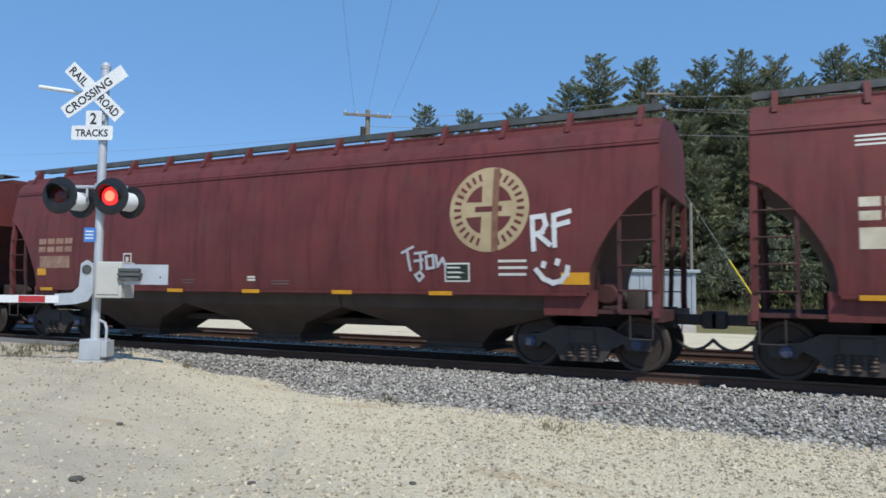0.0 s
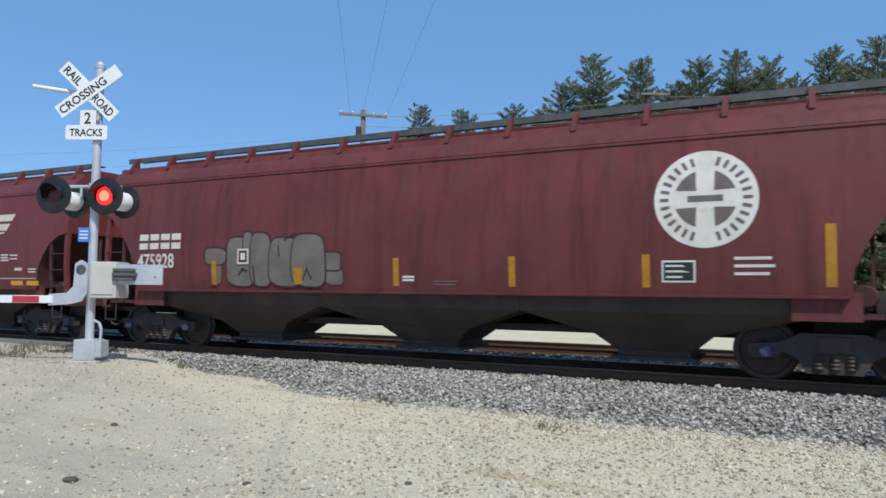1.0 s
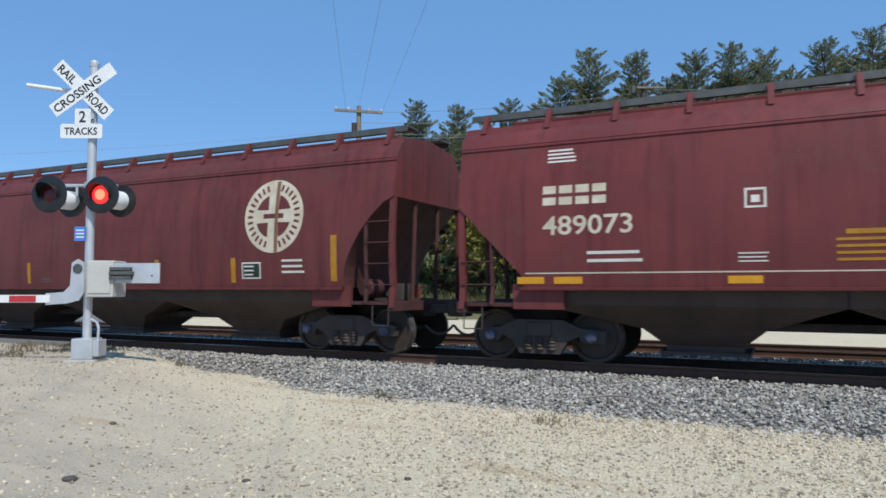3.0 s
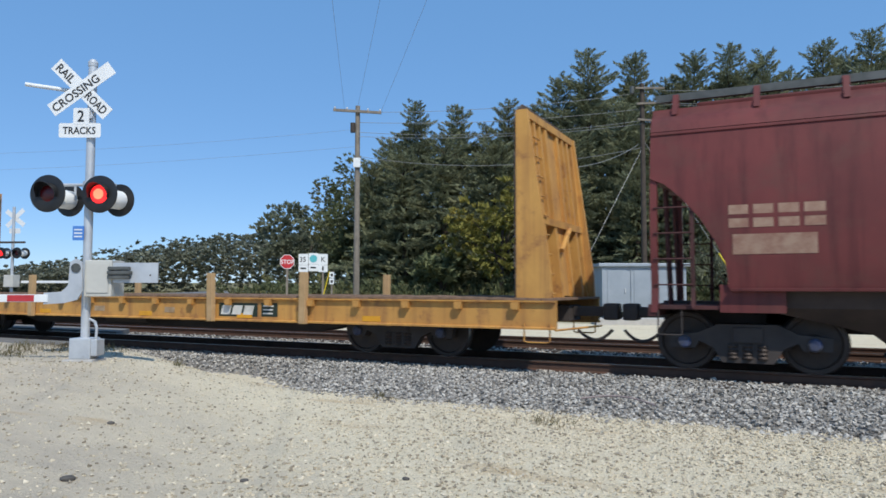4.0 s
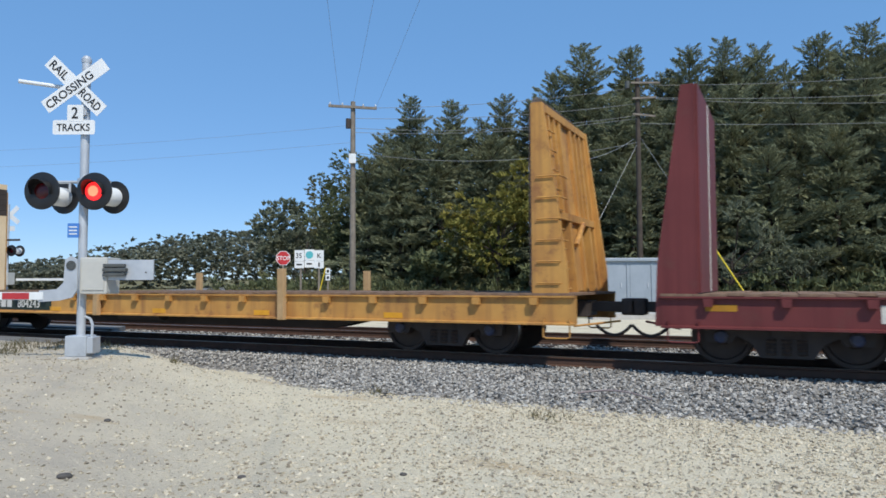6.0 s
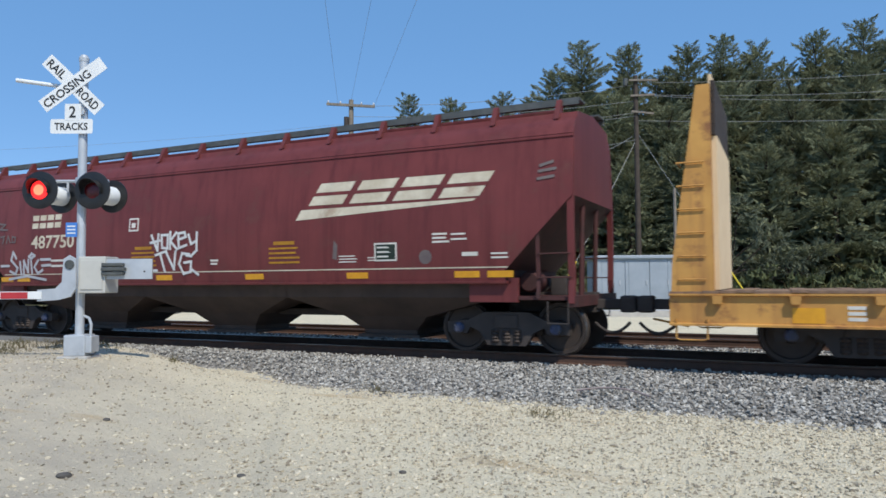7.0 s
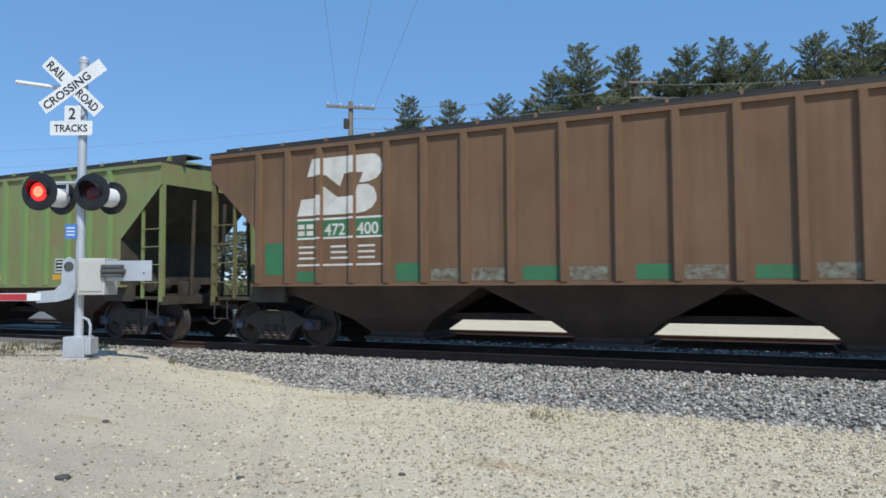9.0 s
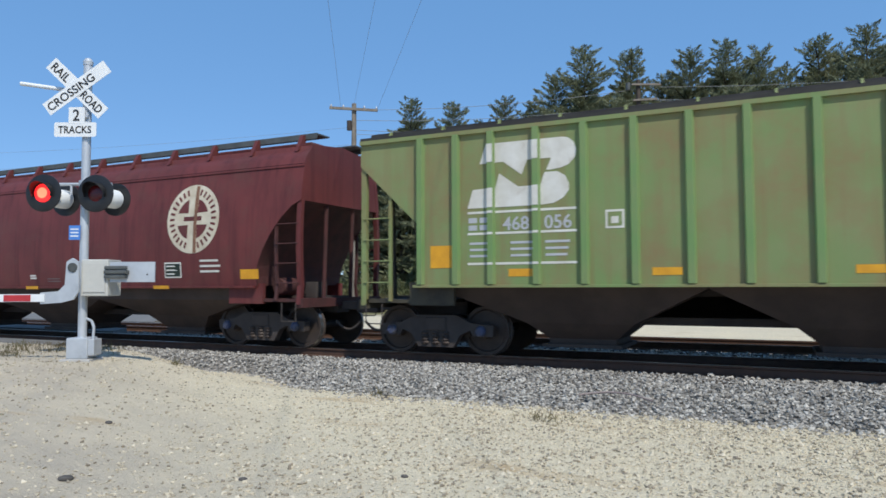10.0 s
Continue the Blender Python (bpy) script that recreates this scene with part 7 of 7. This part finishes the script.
WIRES = [((-22.8, 33.4, 11.95), (14.0, -24.0, 12.3), 0.5), ((-22.1, 33.7, 12.1), (19.0, -23.0, 12.6), 0.5), ((-20.9, 34.3, 11.85), (21.0, -22.0, 12.2), 0.5),
         ((-22.0, 33.6, 10.35), (-7.0, 38.8, 10.65), 0.35), ((-22.0, 33.6, 10.6), (-6.6, 39.0, 10.9), 0.45), ((-22.0, 33.6, 9.2), (-7.0, 38.8, 9.35), 0.75),
         ((-6.5, 39.1, 12.5), (24, 50, 14.5), 0.8), ((-6.2, 39.2, 11.8), (24, 50, 13.2), 0.8), ((-6.2, 39.2, 11.75), (24, 50, 12.4), 0.9), ((-7.0, 38.9, 10.4), (24, 50, 10.8), 0.5),
         ((-7.1, 38.9, 12.4), (-22.0, 33.8, 11.8), 0.3), ((-7.1, 38.9, 11.5), (-22.0, 33.8, 11.2), 0.3),
         ((-22.1, 33.7, 10.8), (-75, 26, 12.5), 0.7), ((-22.1, 33.7, 9.8), (-75, 26, 11.0), 0.6),
         ((-7.9, 26.1, 6.3), (-7.2, 38.6, 9.5), 0.3)]
for a, b, sag in WIRES:
    bm = bm_new()
    a, b = Vector(a), Vector(b)
    tube(bm, [a.lerp(b, i / 18) - Vector((0, 0, 4 * sag * (i / 18) * (1 - i / 18))) for i in range(19)], 0.006 if b.y < 0 else 0.007 if b.x < -50 else 0.013, 5)
    tagged(part("overhead_wire", bm, WIRE), "thin overhead wire strung between the poles", "wire", "overhead wires")


def guy(a, b, guard):
    """A guy wire with a yellow guard over its foot."""
    g = thing("guy_wire", "steel guy wire with a yellow plastic guard", "guy wire", None, "guy wires")
    a, b = Vector(a), Vector(b)
    bm = bm_new()
    rod(bm, a, b, 0.012, n=5)
    part("strand", bm, WIRE, g)
    bm = bm_new()
    rod(bm, b.lerp(a, guard), b, 0.045, n=8)
    part("guard", bm, GUYYELLOW, g, "yellow guy guard", True)


guy((-6.9, 38.9, 9.6), (-1.45, 36.0, 0.75), 0.30)
guy((-7.1, 38.8, 9.2), (-9.9, 33.2, 0.8), 0.22)

# equipment cabinet
shed = thing("signal_cabinet", "grey galvanised railway signal cabinet with a flat roof", "cabinet", pose(-5.57, 30.7, 0.5, 0, 0, 26.2))
bm = bm_new()
box(bm, -1.80, 1.80, 0.0, 1.9, 0.2, 2.12)
part("body", bm, SHED, shed, "grey sheet metal walls")
bm = bm_new()
box(bm, -1.95, 1.95, -0.14, 2.05, 2.12, 2.26, 0.02)
part("roof", bm, SHED, shed, "overhanging flat roof")
for i, (x, w) in enumerate(((-1.72, 0.16), (-0.55, 0.05), (0.5, 0.05), (1.30, 0.10), (1.68, 0.14))):
    bm = bm_new()
    box(bm, x - w / 2, x + w / 2, -0.035, -0.001, 0.22, 2.10, 0.006)
    part("upright", bm, SHED, shed)
for x in (-1.15, 0.0, 0.92):
    bm = bm_new()
    box(bm, x - 0.42, x + 0.42, -0.018, -0.001, 0.3, 2.0)
    door = part("door", bm, SHED, shed)
    bm = bm_new()
    box(bm, x + 0.30, x + 0.36, -0.05, -0.018, 1.0, 1.2, 0.008)
    part("handle", bm, SILVER, door)
for x in (-1.6, 1.6):
    bm = bm_new()
    box(bm, x - 0.08, x + 0.08, 0.05, 1.8, -0.6, 0.2)
    part("leg", bm, CONCRETE, shed)


def road_sign(name, label, at, zbase, build):
    s = thing(name, label, "road sign", pose(at[0], at[1], zbase, 0, 0, 30))
    build(s)
    return s


def stop_face(s):
    bm = bm_new()
    box(bm, -0.05, 0.05, 0.0, 0.09, -0.4, 2.1)
    part("post", bm, POLEGREY, s)
    for r, y, mat, nm in ((0.39, -0.012, SIGNWHITE, "sign_border"), (0.36, -0.018, SIGNRED, "sign_face")):
        bm = bm_new()
        prism(bm, [(r * math.cos(radians(22.5 + 45 * i)), 2.12 + r * math.sin(radians(22.5 + 45 * i))) for i in range(8)], y, y + 0.01)
        f = part(nm, bm, mat, s)
    lettering("word", "STOP", 0.30, SIGNWHITE, f, -0.33, -0.018, 2.015, 0.95)


def route_face(s):
    for x in (-0.45, 0.5):
        bm = bm_new()
        box(bm, x - 0.05, x + 0.05, 0.0, 0.09, -0.4, 2.0)
        part("post", bm, POLEGREY, s)
    for i, x in enumerate((-0.52, 0.0, 0.5)):
        up = 0.04 if i == 1 else 0
        bm = bm_new()
        sign_plate(bm, 0.5, 0.58, 0.01, (x, -0.02, 2.18 + up))
        p = part("route_plate", bm, SIGNWHITE, s, "white route plate")
        if i == 0:
            lettering("word", "35", 0.36, SIGNBLACK, p, x - 0.2, -0.026, 2.06, 0.95)
        elif i == 2:
            lettering("word", "K", 0.36, SIGNBLACK, p, x - 0.11, -0.026, 2.06, 0.95)
        else:
            bm = bm_new()
            prism(bm, [(x + 0.2 * math.cos(radians(20 * k)), 2.22 + 0.2 * math.sin(radians(20 * k))) for k in range(18)], -0.031, -0.026)
            part("round_mark", bm, SPRAYCYAN, p, "green round mark")
        bm = bm_new()
        sign_plate(bm, 0.5, 0.36, 0.01, (x, -0.02, 1.70 + up))
        q = part("arrow_plate", bm, SIGNWHITE, s, "white arrow plate")
        bm = bm_new()
        if i == 2:
            box(bm, x - 0.04, x + 0.04, -0.031, -0.026, 1.60, 1.82)
        else:
            box(bm, x - 0.14, x + 0.14, -0.031, -0.026, 1.67 + up, 1.75 + up)
        part("arrow", bm, SIGNBLACK, q)


def small_face(s):
    bm = bm_new()
    box(bm, -0.04, 0.04, 0, 0.06, -0.4, 1.6)
    part("post", bm, POLEGREY, s)
    for z in (1.42, 1.08):
        bm = bm_new()
        sign_plate(bm, 0.24, 0.3, 0.01, (0, -0.02, z))
        p = part("plate", bm, SIGNWHITE, s)
        bm = bm_new()
        box(bm, -0.06, 0.06, -0.03, -0.026, z - 0.08, z + 0.06)
        part("mark", bm, SIGNBLACK, p)


road_sign("stop_sign", "red octagonal stop sign on a wooden post", (-23.08, 28.77), 0.9, stop_face)
road_sign("route_signs", "cluster of white route plates on two posts", (-22.5, 30.2), 1.0, route_face)
road_sign("small_sign", "small white plates on a thin post", (-21.6, 30.6), 0.95, small_face)
bm = bm_new()
rod(bm, (-22.05, 30.2, 0.6), (-21.75, 30.6, 2.55), 0.03, n=6)
tagged(part("marker_stake", bm, GUYYELLOW), "leaning yellow marker stake by the road signs", "marker stake")

bm = bm_new()
box(bm, -1.65, 1.65, -0.5, 0.5, -0.3, 0.22, 0.02)
tagged(part("concrete_slab", bm, CONCRETE, None, "", False, pose(-5.1, 26.8, 0.36, 0, 0, 26)), "low pale concrete slab before the signal cabinet", "slab")

# loose things on the lot
bm = bm_new()
tube(bm, [(-2.6 + 1.0 * i / 15, 9.55 + 0.18 * math.sin(3 * i / 15) - 0.1 * i / 15, ballast_z(-2.6 + i / 15, 9.55) + 0.05 + 0.05 * math.sin(math.pi * i / 15)) for i in range(16)], 0.013, 8)
tagged(part("cable_end", bm, surf("pale_hose", (0.30, 0.24, 0.22), (0.24, 0.19, 0.18), 8.0, 0.6)), "short stray piece of pale hose on the ballast", "hose")
for x, y, r in ((-5.38, 3.92, 0.05), (-1.93, 4.35, 0.04), (-2.9, 5.2, 0.03), (-6.6, 5.3, 0.035), (-4.1, 4.6, 0.03), (-0.4, 4.4, 0.03)):
    bm = bm_new()
    bmesh.ops.create_icosphere(bm, subdivisions=2, radius=r)
    for v in bm.verts:
        v.co = Vector((v.co.x * 1.25, v.co.y, v.co.z * 0.55)) * (1 + 0.25 * noise.noise(v.co * 14 + Vector((x, y, 0))))
    tagged(part("stone", bm, surf("dark_stone", (0.07, 0.065, 0.06), (0.11, 0.10, 0.09), 9.0, 0.85), None, "", True, pose(x, y, ground_z(x, y) + r * 0.25)), "dark loose stone on the pale gravel", "stone", "loose dark stones")


# ---- curved side sheets ----
def inward(z, z1=3.78):
    """How far the side sheet leans in from its widest line."""
    d = min(z, z1) - 2.15
    return 0.066 * d * d if d > 0 else 0.075 * d * d


def curve_sides(car):
    """Bows the flat sides of a hopper car, with all that is painted on them."""
    skip = ("bogie", "side_frame", "coil_spring", "wheelset", "hopper_bay", "outlet_gate", "end_platform", "stirrup_step", "jacking_pad")
    for ob in car.children_recursive:
        if ob.type != "MESH" or ob.name.split(".")[0] in skip:
            continue
        if ob.name.startswith("rung"):
            x, y, z = ob.matrix_basis.translation
            ob.matrix_basis = pose(x, y - math.copysign(inward(z), y), z)
            continue
        co = [v.co for v in ob.data.vertices]
        if max(abs(c.y) for c in co) < 1.35:
            continue
        bm = bm_new()
        bm.from_mesh(ob.data)
        lo, hi = min(c.z for c in co), max(c.z for c in co)
        if hi - lo > 0.3:
            for i in range(13):
                z = 1.30 + 0.2 * i
                if lo + 0.02 < z < min(hi - 0.02, 3.68):
                    bmesh.ops.bisect_plane(bm, geom=bm.verts[:] + bm.edges[:] + bm.faces[:], plane_co=(0, 0, z), plane_no=(0, 0, 1))
        for v in bm.verts:
            if abs(v.co.y) > 1.2 and v.co.z > 1.0:
                v.co.y -= math.copysign(inward(v.co.z), v.co.y)
        bm.to_mesh(ob.data)
        bm.free()
        if ob.name.startswith("body"):
            ob.data.shade_smooth()
            ob.data.set_sharp_from_angle(angle=radians(25))


for k in (0, 1, 2, 3, 4, 5, 6, 10):
    curve_sides(H[k][0])


# ---- motions ----
SPEED = 21.8


LEAD = {3.0: 0.70}          # small runs ahead of the even pace, in metres


def train_at(t):
    return SPEED * t + LEAD.get(t, 0.0)


def motions():
    times = [0.5 * i for i in range(21)]
    for car, centre in CARS:
        walk(car, [(t, pose(centre + train_at(t), YC, ZR)) for t in times])
    step = 1 / FPS
    per = math.degrees(SPEED * step / 0.4826)
    for w, dx, at in WHEELS:
        t0, t1 = max(0.0, (-26 - at) / SPEED), min(10.0, (6 - at) / SPEED)
        if t1 - t0 < 0.2:
            continue
        k0, k1 = int(t0 * FPS), int(t1 * FPS)
        rows = [(k * step, pose(dx, 0, WHEEL_R, 0, per * (k - k0), 0)) for k in range(k0, k1 + 1)]
        if k0 > 0:
            rows.insert(0, (0.0, rows[0][1]))
        if k1 < 10 * FPS:
            rows.append((10.0, rows[-1][1]))
        walk(w, rows)
    # the two lamps take turns: each switch turns both drums by half a turn
    switches = [0.42, 0.78, 1.25, 1.75, 2.15, 2.65, 3.1, 3.57, 4.06, 4.55, 5.05, 5.55, 6.02, 6.48, 6.95, 7.42, 7.86, 8.35, 8.85, 9.35, 9.86]
    for drum, start in ((DRUM_L, 0), (DRUM_R, 180)):
        a, rows = start, [(0.0, pose(0, 0, 0, 0, 0, start))]
        for t in switches:
            k = round(t * FPS)
            rows += [((k - 1 + j) * step, pose(0, 0, 0, 0, 0, a + 60 * j)) for j in range(4)]
            a += 180
        rows.append((10.0, pose(0, 0, 0, 0, 0, a)))
        walk(drum, rows)


motions()
